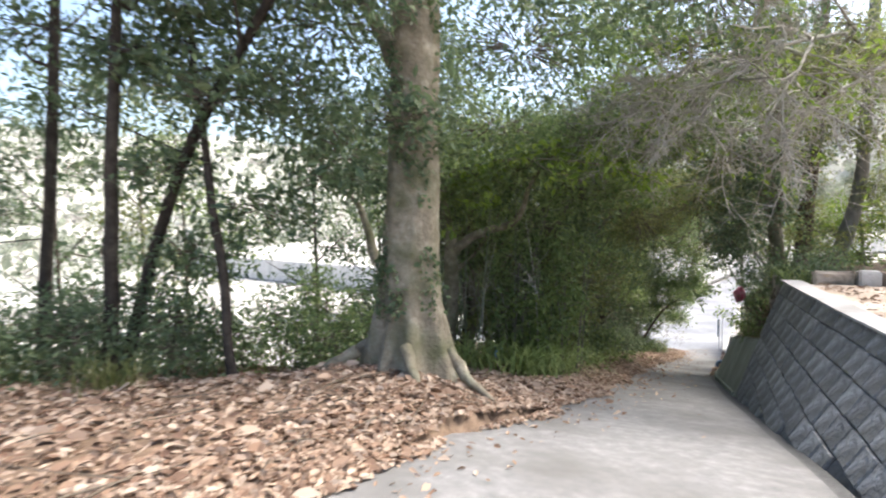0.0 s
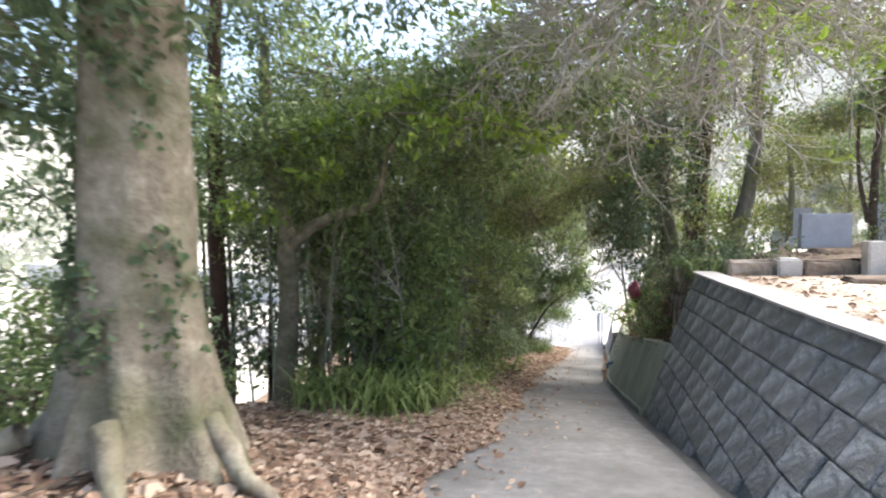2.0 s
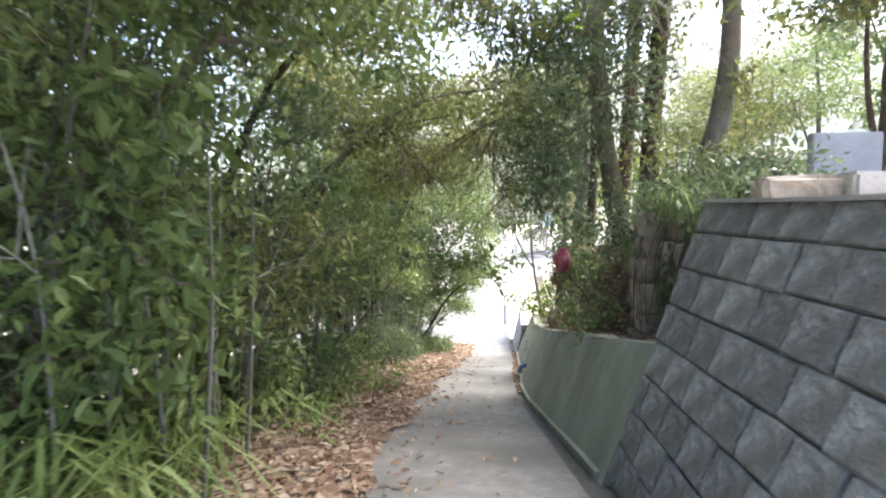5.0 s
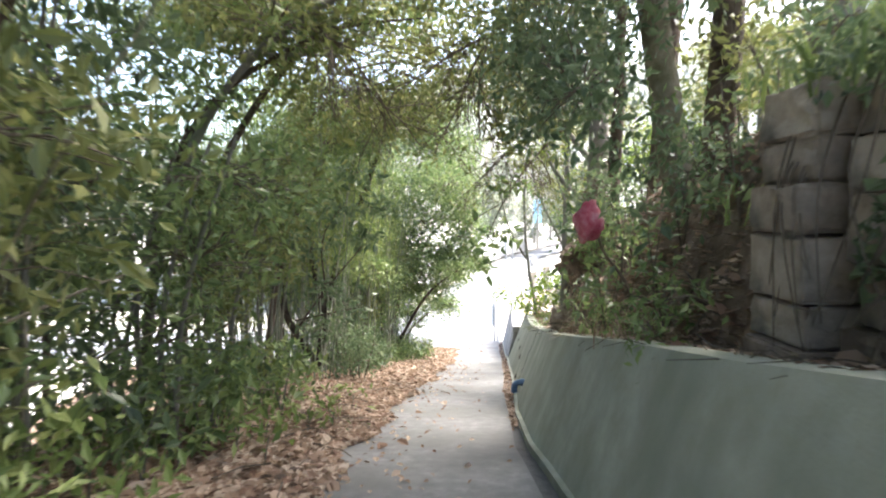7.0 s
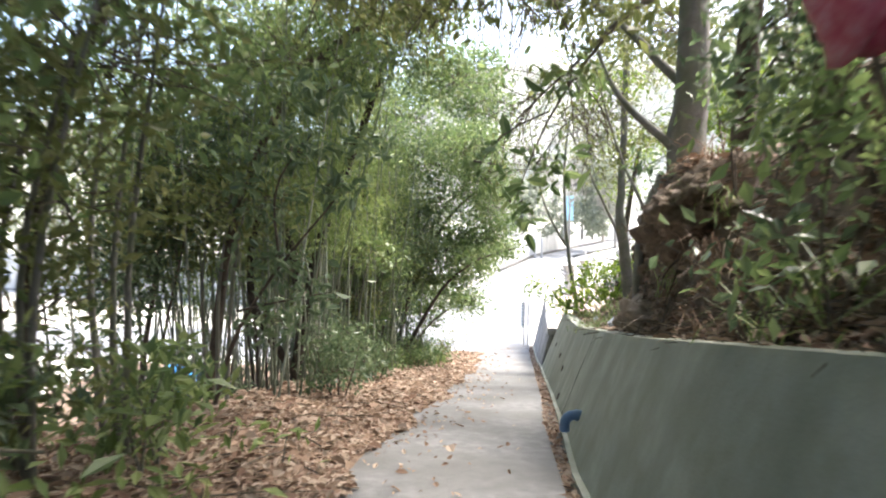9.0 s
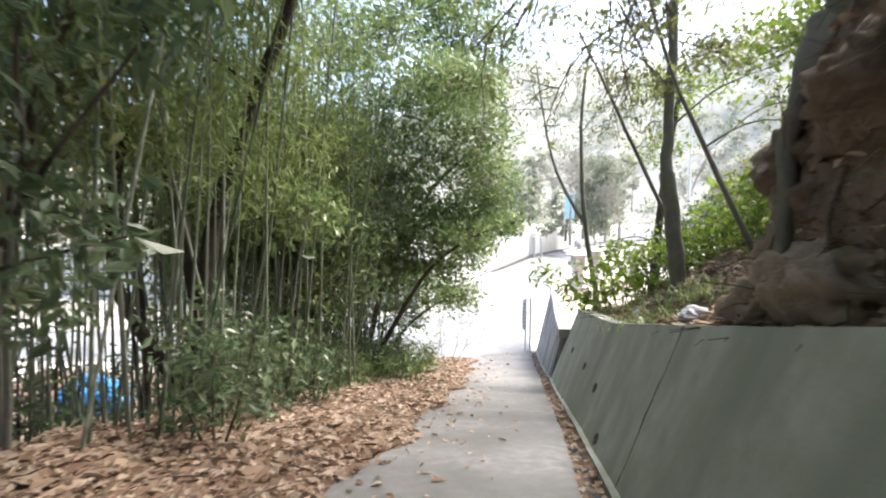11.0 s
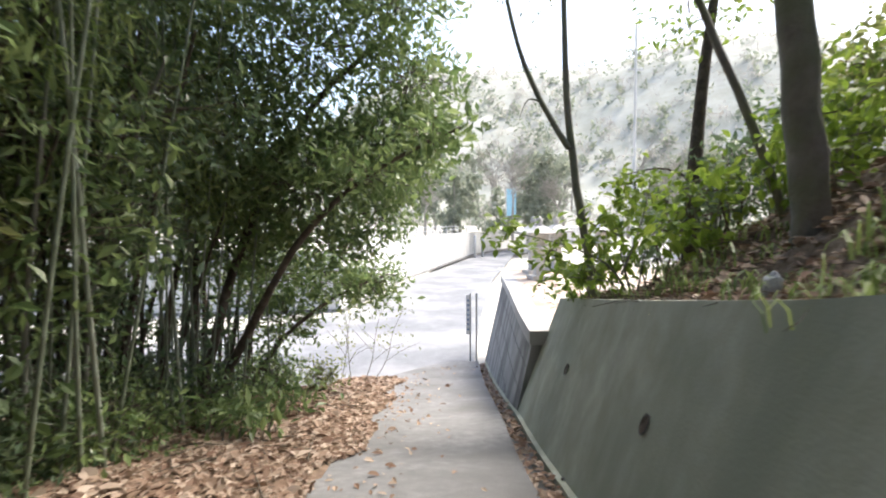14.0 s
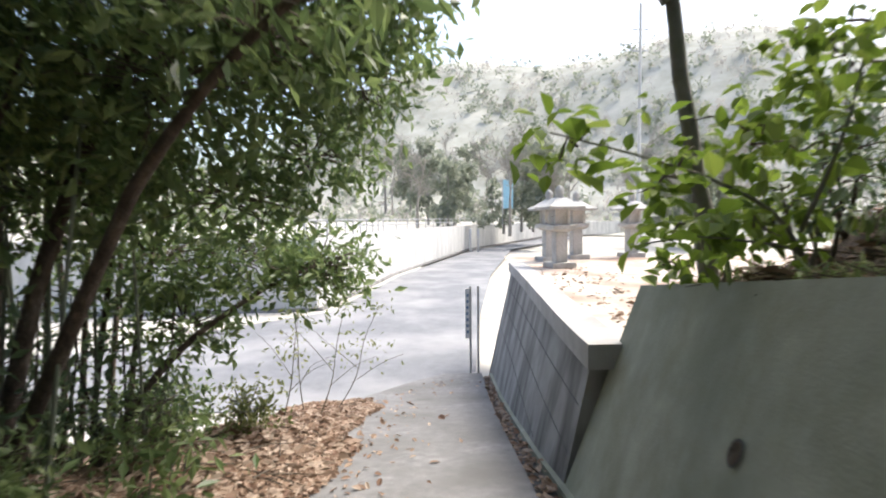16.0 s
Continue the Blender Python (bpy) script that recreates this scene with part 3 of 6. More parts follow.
# the tree with the arched bough, and two stems beside it
tree("arching_tree", "pale-stemmed tree with one long arched bough", [
    bough([(-4.6, 10.7, -1.9), (-4.5, 10.7, -.6), (-4.36, 10.7, .7), (-4.62, 10.7, 1.5), (-4.75, 10.7, 2.4), (-4.7, 10.7, 4.0)], .2, .07),
    bough([(-4.36, 10.68, .65), (-4.06, 10.6, .94), (-3.53, 10.6, 1.16), (-3.02, 10.5, 1.25), (-2.75, 10.4, 1.5), (-2.6, 10.2, 2.0), (-2.2, 10.0, 2.5)], .11, .03, 18),
    bough([(-4.45, 10.7, .2), (-4.1, 11.2, .5), (-3.6, 11.8, 1.6)], .06, .02, 8)],
     [(-4.6, 10.4, 2.2, 1.2, .8, .6), (-3.5, 10.2, 2.3, 1.2, .9, .55), (-2.4, 10.2, 2.5, 1.1, .9, .6), (-1.5, 10.6, 2.9, 1.2, 1.1, .6), (-4.9, 9.8, 1.3, .7, .5, .45), (-3.4, 10.8, 3.3, 1.5, 1.2, .7), (-5.2, 9.4, 2.7, .8, .7, .5), (-.7, 10.9, 3.3, 1.1, 1.1, .5)],
     BARK, LEAF_MID, 1700, .105)
for lab, pts, r, bark in (("straight reddish-brown tree trunk behind the path", [(-5.6, 10.5, -2.2), (-5.58, 10.5, .6), (-5.5, 10.5, 3.0), (-5.4, 10.6, 5.5)], .15, REDBARK),
                          ("pale slender stem among bamboo grass", [(-4.35, 11.6, -2.0), (-4.25, 11.6, -.5), (-4.4, 11.6, 1.2), (-4.1, 11.7, 3.5)], .08, BARK),
                          ("dark crooked trunk in the thicket", [(-5.6, 13.5, -2.9), (-5.0, 13.5, -1.2), (-5.4, 13.5, .3), (-4.6, 13.5, 2.6)], .13, DARKBARK)):
    x, y, z = pts[-1]
    tree("thicket_tree", lab, [bough(pts, r, r * .6)], [(x, y, z - .3, 1.3, 1.2, .8), (x + .8, y + .4, z - 1.2, 1.0, 1.0, .6), (x - .7, y - .2, z - 1.5, .8, .8, .5)], bark, LEAF_DARK, 2000, .1)

# the thicket beside the path: shrubs whose crowns lean over it
kinds = [LEAF_MID, LEAF_MID, LEAF_OLIVE, LEAF_MID, LEAF_DARK]
for k, y in enumerate(np.arange(11.3, 27.5, .85)):
    if 18.6 < y < 25.4 and k % 4:
        continue
    off = 2.35 + .6 * math.sin(k * 2.3) + (1.0 if y < 10 else 0) + (.5 if y > 19 else 0)
    x = float(XL(y)) - off
    z = gz(x, y)
    h = 3.0 + .7 * math.sin(k * 1.7 + 1)
    lean = .5 + .35 * math.sin(k * 3.1)
    stems = [bough([(x + dx, y + dy, z - .1), (x + dx * 1.5, y + dy, z + h * .5), (x + dx * 2 + lean, y + dy * 2, z + h)], .035, .012, 8) for dx, dy in ((0, 0), (-.25, .2), (.2, -.2))]
    cl = [(x, y, z + h * .35, .65, .6, h * .22), (x + .2 + lean * .3, y, z + h * .62, .9, .8, h * .2), (x + lean, y, z + h * .9, 1.05, .9, h * .17), (x - .9, y + .2, z + h * .8, .9, .9, h * .25)]
    if k % 3 == 0:
        cl.append((x + .5, y - .2, z + .35, .5, .5, .3))
    if 18 < y < 26.5:
        cl = [cl[2], cl[3]]
    tree("evergreen_shrub", ("tall evergreen shrub leaning over the path", "dark glossy evergreen shrub in the thicket", "olive-green shrub with fine leaves beside the path")[k % 3], stems, cl, GREYBARK,
         kinds[k % 5], 900 if y < 19 else 1000, .11 if k % 2 else .13, category="shrub", group="thicket beside the path")
    if k % 3 == 0 and not 16.5 < y < 25.5:
        xb = x - 2.0
        zb = gz(xb, y)
        tree("evergreen_shrub", "dark evergreen shrub at the back of the thicket", [bough([(xb, y, zb - .1), (xb + .2, y, zb + 4)], .05, .02, 8)],
             [(xb, y, z + 1.0, 1.0, 1.0, .8), (xb, y + .3, z + 2.8, 1.3, 1.1, 1.1), (xb - .4, y, z + 4.6, 1.5, 1.2, 1.0)], DARKBARK, LEAF_DARK, 1200, .11, category="shrub", group="thicket beside the path")

# boughs that arch over the path
for lab, base, pts, cl, mat in (
        ("evergreen tree whose crown arches over the path", (-3.6, 14.5, -2.9), [(-3.3, 14.5, 0), (-2.4, 14.6, 2.2), (-.6, 15, 3.3), (1.0, 15.4, 3.2)],
         [(-2.2, 14.6, 2.8, 1.5, 1.4, .8), (-.6, 15, 3.2, 1.5, 1.4, .6), (.8, 15.6, 2.9, 1.1, 1.3, .5), (-3.2, 15.5, 3.4, 1.5, 1.5, .9), (-1.4, 13.2, 3.2, 1.3, 1.1, .5)], LEAF_OLIVE),
        ("tall thicket tree with boughs hanging over the path", (-3.9, 18.5, -3.7), [(-3.4, 18.5, -.5), (-2.2, 18.6, 1.6), (-.6, 18.9, 2.6), (.8, 19, 2.4)],
         [(-2.4, 18.6, 1.9, 1.4, 1.4, .8), (-1.0, 18.8, 2.4, 1.3, 1.3, .6), (.3, 19.3, 2.0, .9, 1.1, .5), (-3.4, 19.4, 2.8, 1.6, 1.5, .9), (-.6, 20.5, 1.4, 1.0, 1.2, .5)], LEAF_OLIVE),
        ("evergreen tree with thin hanging twigs over the path", (-3.6, 21.6, -4.4), [(-3.2, 21.6, -1.5), (-2.2, 21.8, .8), (-.8, 22.2, 1.8), (.6, 22.6, 1.9)],
         [(-2.2, 21.9, 1.0, 1.4, 1.3, .7), (-.8, 22.3, 1.7, 1.3, 1.2, .55), (-3.2, 22.6, 1.8, 1.5, 1.5, .9), (.2, 23.4, 1.0, .9, 1.0, .45)], LEAF_MID)):
    tree("arching_tree", lab, [bough([base, *pts], .075, .02, 16), bough([pts[1], (pts[1][0] + .8, pts[1][1] + 1.2, pts[1][2] + .9)], .05, .015, 7), bough([pts[1], (pts[1][0] - .9, pts[1][1] + .9, pts[1][2] + 1.2)], .06, .02, 7)],
         cl, DARKBARK, mat, 1300, .115)

# more crowns that close the arch above the way
for lab, base, pts, cl, mat, ln in (
        ("evergreen tree leaning over the bend of the path", (-3.4, 11.8, -2.2), [(-3.0, 11.9, .3), (-2.2, 12, 1.6), (-1.0, 12.2, 2.6), (.4, 12.6, 3.2)],
         [(-1.9, 11.6, 1.9, .9, .9, .5), (-.9, 12, 2.6, 1.0, .9, .5), (.1, 12.5, 3.1, 1.0, .9, .5), (1.0, 13, 3.3, .9, .9, .45), (-.9, 13.4, 2.0, .9, .9, .5), (-2.2, 12.6, 3.0, 1.1, 1.0, .6), (-.2, 11.4, 3.7, 1.0, .9, .4), (-1.5, 14, 4.7, 1.2, 1.1, .5), (-1.2, 10, 4.7, 1.2, 1.1, .5), (-.5, 11.4, 4.9, 1.2, 1.1, .5)], LEAF_MID, .1),
        ("olive-leaved tree whose boughs close over the path", (-3.3, 16.6, -3.2), [(-3.0, 16.6, -.6), (-2.0, 16.7, 1.2), (-.6, 16.9, 2.1), (.8, 17.2, 2.3)],
         [(-1.6, 16.6, 1.5, 1.0, 1.0, .55), (-.5, 16.9, 2.1, 1.0, 1.0, .5), (.6, 17.3, 2.4, .9, 1.0, .45), (1.1, 18.2, 2.2, .8, .9, .45), (-1.2, 17.8, .9, .9, 1.0, .5), (-2.4, 17.2, 2.4, 1.2, 1.1, .6), (-.4, 19.4, 1.0, .8, .9, .4), (.5, 20.4, 1.6, .9, 1.0, .4), (-.5, 17, 3.9, 1.4, 1.3, .5), (-3, 17, 4.4, 1.5, 1.3, .6), (-2.2, 19.5, 3.7, 1.4, 1.2, .5), (-.6, 21.8, 3.0, 1.3, 1.2, .5), (-3.6, 20.5, 3.4, 1.4, 1.3, .6)], LEAF_OLIVE, .085)):
    tree("arching_tree", lab, [bough([base, *pts], .07, .02, 16), bough([pts[1], (pts[1][0] + .9, pts[1][1] + 1.1, pts[1][2] + .3)], .04, .012, 7)], cl, GREYBARK, mat, 1400, ln * 1.25)

# dark evergreens filling the corner at the foot of the path
for lab, x, y, l, cl in (("dark evergreen with crowded stems beside the litter", -2.6, 28.0, .5, [(0, 0, 1.3, .8, .8, .6), (.1, .2, 2.3, .9, .9, .7), (.3, 0, 3.4, 1.0, 1.0, .7), (.5, .2, 4.6, 1.2, 1.1, .8), (-.9, .1, 3.0, 1.0, 1.0, 1.0), (-.6, .2, 5.2, 1.3, 1.2, .8)]),
                         ("dark evergreen leaning over the low shrubs", -3.4, 29.6, .7, [(0, 0, 1.5, .9, .9, .8), (.3, 0, 2.9, 1.0, 1.0, .8), (.8, 0, 4.2, 1.1, 1.1, .8), (-.8, 0, 4.2, 1.2, 1.1, 1.0), (.9, .2, 5.6, 1.3, 1.2, .8)]),
                         ("dense evergreen behind the litter's end", -2.3, 31.4, .4, [(0, 0, 1.0, .9, .8, .7), (.3, 0, 2.2, 1.0, .9, .7), (.2, 0, 3.5, 1.1, 1.0, .8), (.5, .1, 4.8, 1.2, 1.1, .8)]),
                         ("dark evergreen at the edge of the grove", -2.9, 26.2, .4, [(.5, .1, 4.8, 1.1, 1.0, .7), (-.5, 0, 5.2, 1.0, 1.0, .8), (.9, .4, 5.8, 1.2, 1.0, .6), (1.8, .2, 6.2, 1.2, 1.1, .5), (.6, -1.6, 6.4, 1.3, 1.2, .6), (-.8, -1.4, 6.0, 1.3, 1.2, .7), (1.3, -.6, 5.6, .9, .8, .5), (.4, -.4, 6.9, 1.0, .9, .5), (2.0, -.2, 7.2, 1.0, .9, .5)])):
    z = gz(x, y)
    tree("evergreen_tree", lab, [bough([(x + dx, y + dy, z - .1), (x + dx + l * .3, y + dy, z + 1.6), (x + dx * 2 + l, y + dy, z + 4.6)], .045, .018, 10) for dx, dy in ((0, 0), (.25, -.2), (-.3, .2), (.1, .4), (.45, .1), (-.15, -.35))],
         [(x + a_, y + b_, z + c_, *r_) for a_, b_, c_, *r_ in cl], DARKBARK, LEAF_MID, 430, .12)

# bare twigs hanging across the view from the arch
tw = tagged(new("hanging_branch"), "bare brown branch with many fine drooping twigs", "branch")
tw.location = (-1.5, 20.6, 1.9)
pcs = [tube(*bough([(-.2, .2, .1), (.9, .5, .5), (2.2, .9, .2), (3.0, 1.6, -.3)], .035, .012, 12), 5)]
for k in range(60):
    t = rng.uniform(.1, 1)
    a = np.array([-.2 + 3.2 * t, .2 + 1.4 * t, .1 + .8 * t - 1.1 * t * t])
    d = np.array([rng.normal() * .3, rng.normal() * .3, -rng.uniform(.4, 1.3)])
    pcs.append(tube(*bough([a, a + d * .5 + rng.normal(size=3) * .16, a + d], .013, .006, 6), 3))
v, f = join(pcs)
tagged(plain("wood", v, f, TWIG, tw), kind="stuff")

# ---- bamboo ----
def culm_mesh(h, r, k):
    """A jointed bamboo culm, straight with a slight lean."""
    n = int(h / .28)
    z = np.repeat(np.linspace(0, h, n), 3)
    rad = np.tile([r, r * 1.22, r], n) * np.linspace(1, .55, 3 * n)
    z = z + np.tile([-.012, 0, .012], n)
    g = np.random.default_rng(k)
    lx, ly = g.normal(0, .05, 2)
    P = np.stack([lx * z + .02 * np.sin(z * .8 + k), ly * z + .04 * (z / h) ** 3 * h * .3, z], -1)
    return tube(P, rad, 6)


culms = []
for k in range(6):
    top = tagged(new("bamboo"), "thin grey-green bamboo culm standing in the grove", "bamboo", "bamboo grove")
    v, f = culm_mesh(5.2 + .4 * k, .013 + .0018 * k, k)
    plain("culm", v, f, CULM, top, smooth=True)
    h = 5.2 + .4 * k
    e = np.stack([rng.normal(0, .28, 150), rng.normal(0, .28, 150), rng.uniform(h * .45, h * 1.02, 150)], -1)
    e[:, 0] += .25 * np.clip(e[:, 2] - h * .6, 0, 9)
    v, f = leaf_mesh(np.repeat(e, 3, 0) + rng.normal(size=(450, 3)) * .07, .13, .16, droop=.9)
    plain("crown", v, f, LEAF_GRASS, top)
    culms.append(top)
placed = 0
while placed < 240:
    y = rng.uniform(9.5, 31)
    if rng.uniform() > (1.0 if 21 < y < 29 else .4 if y > 29 else .12):
        continue
    x = float(XL(y)) - rng.uniform(2.7 if 15 < y < 20 else 1.9, 5.4) + (.2 if y > 25 else 0)
    src = culms[placed % 6]
    m = Matrix.Translation((x, y, gz(x, y) - .1)) @ Euler((rng.normal() * .05, rng.normal() * .07, rng.uniform(0, 6.28))).to_matrix().to_4x4()
    if placed < 6:
        src.matrix_basis = m
    else:
        copy_thing(src, m)
    placed += 1

# the forked dark tree inside the grove
tree("forked_tree", "dark forked tree trunk standing among the bamboo", [
    bough([(-2.95, 23.6, -4.9), (-2.75, 23.6, -3.6), (-2.59, 23.6, -2.87), (-2.39, 23.6, -1.83), (-2.02, 23.6, -.95), (-1.59, 23.6, .1), (-1.1, 23.6, 1.4)], .13, .06, 16),
    bough([(-2.7, 23.6, -3.2), (-3.03, 23.6, -1.56), (-3.25, 23.6, -1.09), (-4.0, 23.6, -.91), (-4.8, 23.5, -.6)], .1, .04, 14),
    bough([(-2.9, 23.55, -4.4), (-3.4, 23.5, -3.6), (-3.77, 23.4, -2.82), (-3.5, 23.3, -1.6), (-3.2, 23.2, -1.1)], .09, .05, 12),
    bough([(-3.25, 23.6, -1.1), (-3.1, 23.6, -.5), (-2.7, 23.6, -.1), (-2.0, 23.5, -.6)], .04, .015, 10)],
     [(-1.3, 23.4, 1.4, 1.4, 1.1, .7), (-4.2, 23.2, .2, 1.2, 1.0, .6), (-3.0, 23.8, 1.2, 1.3, 1.2, .7), (-4.6, 21.6, -.9, .9, .7, .7), (-4.4, 20.8, -2.2, .8, .6, .7)], BLACKBARK, LEAF_DARK, 2000, .12)
for x, y, l in ((-4.6, 21.4, .3), (-4.0, 24.6, -.2), (-2.7, 26.6, .5), (-3.2, 28.2, .4), (-2.3, 29.2, .5), (-2.8, 27.4, .2)):
    z = gz(x, y)
    tree("dark_stem", "dark crooked stem leaning out of the grove", [bough([(x, y, z - .1), (x + l * .3, y, z + 1.2), (x + l, y + .2, z + 2.8), (x + l * 1.8, y + .3, z + 4.6)], .05, .022, 12), bough([(x + .12, y, z - .1), (x + .3 + l * .5, y - .1, z + 1.5), (x + .5 + l * 1.5, y - .1, z + 3.4)], .03, .012, 10), bough([(x - .1, y, z - .1), (x - .25 + l * .2, y + .1, z + 1.7), (x - .3 + l, y + .2, z + 3.8)], .035, .014, 10)],
         [(x + l * 1.6, y + .2, z + 4.4, 1.1, 1.0, .7), (x + l, y, z + 3.2, .7, .7, .45)], DARKBARK, LEAF_DARK, 1700, .1)

# the large evergreen at the foot of the path, its crown hanging over the way
tree("evergreen_tree", "large glossy evergreen leaning over the foot of the path", [
    bough([(-1.9, 29.6, -6.1), (-1.5, 29.7, -4.2), (-.9, 29.8, -2.6), (-.1, 29.9, -1.3), (.8, 30, -.6)], .075, .03, 14),
    bough([(-2.1, 29.9, -6.2), (-2.0, 30, -4), (-1.9, 30.1, -1.8), (-1.4, 30.2, .2)], .065, .03, 12),
    bough([(-1.75, 29.4, -6.0), (-1.0, 29.2, -4.6), (-.3, 28.9, -3.4), (.7, 28.4, -2.6), (1.6, 27.6, -2.3)], .07, .015, 14),
    bough([(-1.6, 30.3, -6.2), (-1.1, 30.8, -5.2), (-.2, 31.3, -4.5), (.7, 31.7, -4.2)], .05, .015, 10)],
     [(1.1, 29.9, -1.2, .9, .9, .6), (.6, 29.9, -2.1, .9, .9, .6), (.9, 29.2, -.3, .9, 1.0, .6), (-.2, 29.6, -.9, 1.1, 1.0, .8), (-.3, 29.4, -2.8, 1.0, .9, .7), (-1.2, 29.4, -2.0, 1.1, 1.0, .9),
      (-1.0, 29.6, .2, 1.4, 1.2, .8), (.5, 28.6, -2.7, .7, .8, .35), (1.3, 27.8, -2.35, .5, .6, .22), (.3, 31.6, -4.35, .7, .6, .5), (-.5, 31.3, -4.2, .7, .6, .5), (-1.2, 31, -4.2, .7, .7, .6),
      (-1.6, 30, -3.6, .8, .8, .6), (.2, 28.2, .6, 1.1, 1.1, .5), (-2.2, 29, -.6, 1.2, 1.1, 1.0), (.6, 30.8, .9, 1.1, 1.0, .6), (.2, 27.0, .2, 1.0, 1.0, .5), (.9, 30.2, -2.6, .6, .7, .5), (.5, 30.4, -3.2, .65, .7, .4), (-.2, 30.3, -3.6, .7, .7, .45), (-.9, 30, -3.2, .8, .8, .6),
      (1.2, 30.0, -2.0, .6, .7, .5), (0, 30.0, -2.3, .9, .8, .6), (-1.5, 29.8, -2.8, .9, .8, .7), (.35, 31.8, -4.4, .55, .5, .35), (-1.0, 31.2, -4.9, .6, .6, .5), (.7, 29.4, 1.7, 1.1, 1.1, .7), (-.6, 29, 2.2, 1.2, 1.1, .7), (.5, 29.8, 2.9, 1.2, 1.1, .7), (-1.9, 28.8, 1.6, 1.2, 1.1, .7)], DARKBARK, LEAF_MID, 1900, .12)
for x, y, r, mat in ((-1.7, 27.2, .55, LEAF_MID), (-1.3, 28.6, .5, LEAF_MID), (-2.0, 25.6, .5, LEAF_DARK), (-1.1, 30.4, .5, LEAF_MID), (-2.4, 28.4, .7, LEAF_DARK), (-2.6, 24.4, .4, LEAF_MID), (-2.1, 26.5, .6, LEAF_DARK),
                     (-.6, 31.6, .4, LEAF_OLIVE), (-3.0, 26.8, .8, LEAF_DARK), (-2.6, 30.0, .9, LEAF_DARK), (-1.6, 31.8, .7, LEAF_MID)):
    z = gz(x, y)
    tree("low_shrub", "low leafy green shrub growing from the leaf litter", [bough([(x, y, z - .05), (x + .05, y, z + r)], .015, .006, 5), bough([(x, y, z), (x + .2, y + .1, z + r * 1.3)], .012, .005, 5)],
         [(x, y, z + r * .8, r, r, r * .75), (x + r * .4, y - r * .3, z + r * .5, r * .7, r * .7, r * .5)], GREYBARK, mat, 2600, .08, category="shrub", group="low shrubs at the litter's edge")
# thin bare stems at the end of the litter
for x, y, dx in ((.15, 32.6, .3), (-.1, 32.9, -.1), (.3, 33.2, .5), (-.3, 32.4, .2)):
    z = gz(x, y)
    tree("bare_sapling", "thin bare yellowish stem with forked twigs", [bough([(x, y, z - .05), (x + dx * .7, y, z + .5), (x + dx * .8, y + .1, z + 1.0), (x + dx * 1.3, y, z + 1.5)], .009, .003, 10), bough([(x + dx * .5, y, z + .4), (x + dx + .2, y, z + .7), (x + dx + .5, y, z + .8)], .005, .002, 7),
                                                                      bough([(x + dx * .7, y, z + .6), (x - .1, y, z + 1.0), (x - .3, y, z + 1.2)], .005, .002, 7)], [(x + dx, y, z + 1.5, .3, .3, .25), (x + dx, y, z + .9, .3, .3, .25)], TWIG, LEAF_OLIVE, 500, .07, category="sapling", twigs=0)

# ---- grass and weeds on the left ----
def tuft(name, label, x, y, n, length, width, lean, mat, spread=.18):
    z = gz(x, y)
    r = np.stack([rng.normal(0, spread, n), rng.normal(0, spread, n), np.zeros(n)], -1)
    top = tagged(new(name), label, "grass", kind="stuff")
    top.location = (x, y, z)
    v, f = blade_mesh(r, length, width, lean)
    plain("blades", v, f, mat, top)


for k in range(12):
    y = rng.uniform(9.4, 13.2)
    x = float(XL(y)) - rng.uniform(1.0, 2.6)
    tuft("bamboo_grass", "arching tuft of green bamboo grass", x, y, 30, .62, .026, 1.2, LEAF_GRASS, .2)
for k in range(22):
    y = rng.uniform(2.8, 9)
    x = -5.2 - rng.uniform(0, 2.6)
    tuft("grass_tuft", "thin tuft of grass on the bank edge", x, y, 40, .45, .009, .7, LEAF_OLIVE)
for k in range(14):
    y = rng.uniform(12, 16)
    x = float(XL(y)) - rng.uniform(1.1, 2.3)
    z = gz(x, y)
    tree("seedling", "small broad-leaved seedling in the litter", [bough([(x, y, z - .02), (x + .05, y, z + .3)], .008, .004, 5)], [(x, y, z + .32, .32, .32, .2)], GREYBARK, LEAF_MID if k % 2 else LEAF_GRASS, 420, .14, .38, category="seedling",
         group="seedlings in the litter", twigs=0, up=1.2)

# ---- right side: trees above the walls ----
tree("ivy_tree", "pale trunk of a tall tree at the terrace's end", [bough([(2.75, 16, -.5), (2.5, 16, .4), (2.34, 16, 1.65), (2.14, 16, 4.2), (2.0, 16, 7)], .17, .1), bough([(2.3, 16, 2.4), (1.7, 15.4, 3.4), (.8, 14.2, 4.0)], .06, .02, 9)],
     [(1.5, 15.3, .5, .55, .6, .6), (1.5, 16.4, .9, .7, .8, .8), (1.7, 17.4, 1.6, .9, .9, .9), (2.2, 15.3, 1.7, .9, .8, .9), (2.4, 16.5, 3.0, 1.3, 1.2, .9), (1.3, 15.8, 2.7, .9, .9, .6), (2.2, 16.5, 5.4, 2, 1.8, 1.0), (1.6, 12.4, 4.9, 1.0, 1.0, .4)], BARK, LEAF_DARK, 1500, .11)
tree("ivy_tree", "tall dark trunk wrapped in ivy above the bank", [bough([(3.1, 16.1, -.3), (3.2, 16.1, 1.63), (3.38, 16.1, 4.1), (3.4, 16.1, 7.5)], .17, .1)],
     [(3.1, 15.9, .9, .45, .45, .9), (3.2, 16, 2.6, .45, .45, 1.0), (3.6, 16.4, 5.2, 1.8, 1.6, 1.0), (2.8, 17, 4.2, 1.2, 1.2, .7), (3.2, 13.2, 4.7, 1.5, 1.3, .5), (3.4, 14.6, 3.2, 1.0, .9, .5)], DARKBARK, LEAF_OLIVE, 1100, .115)
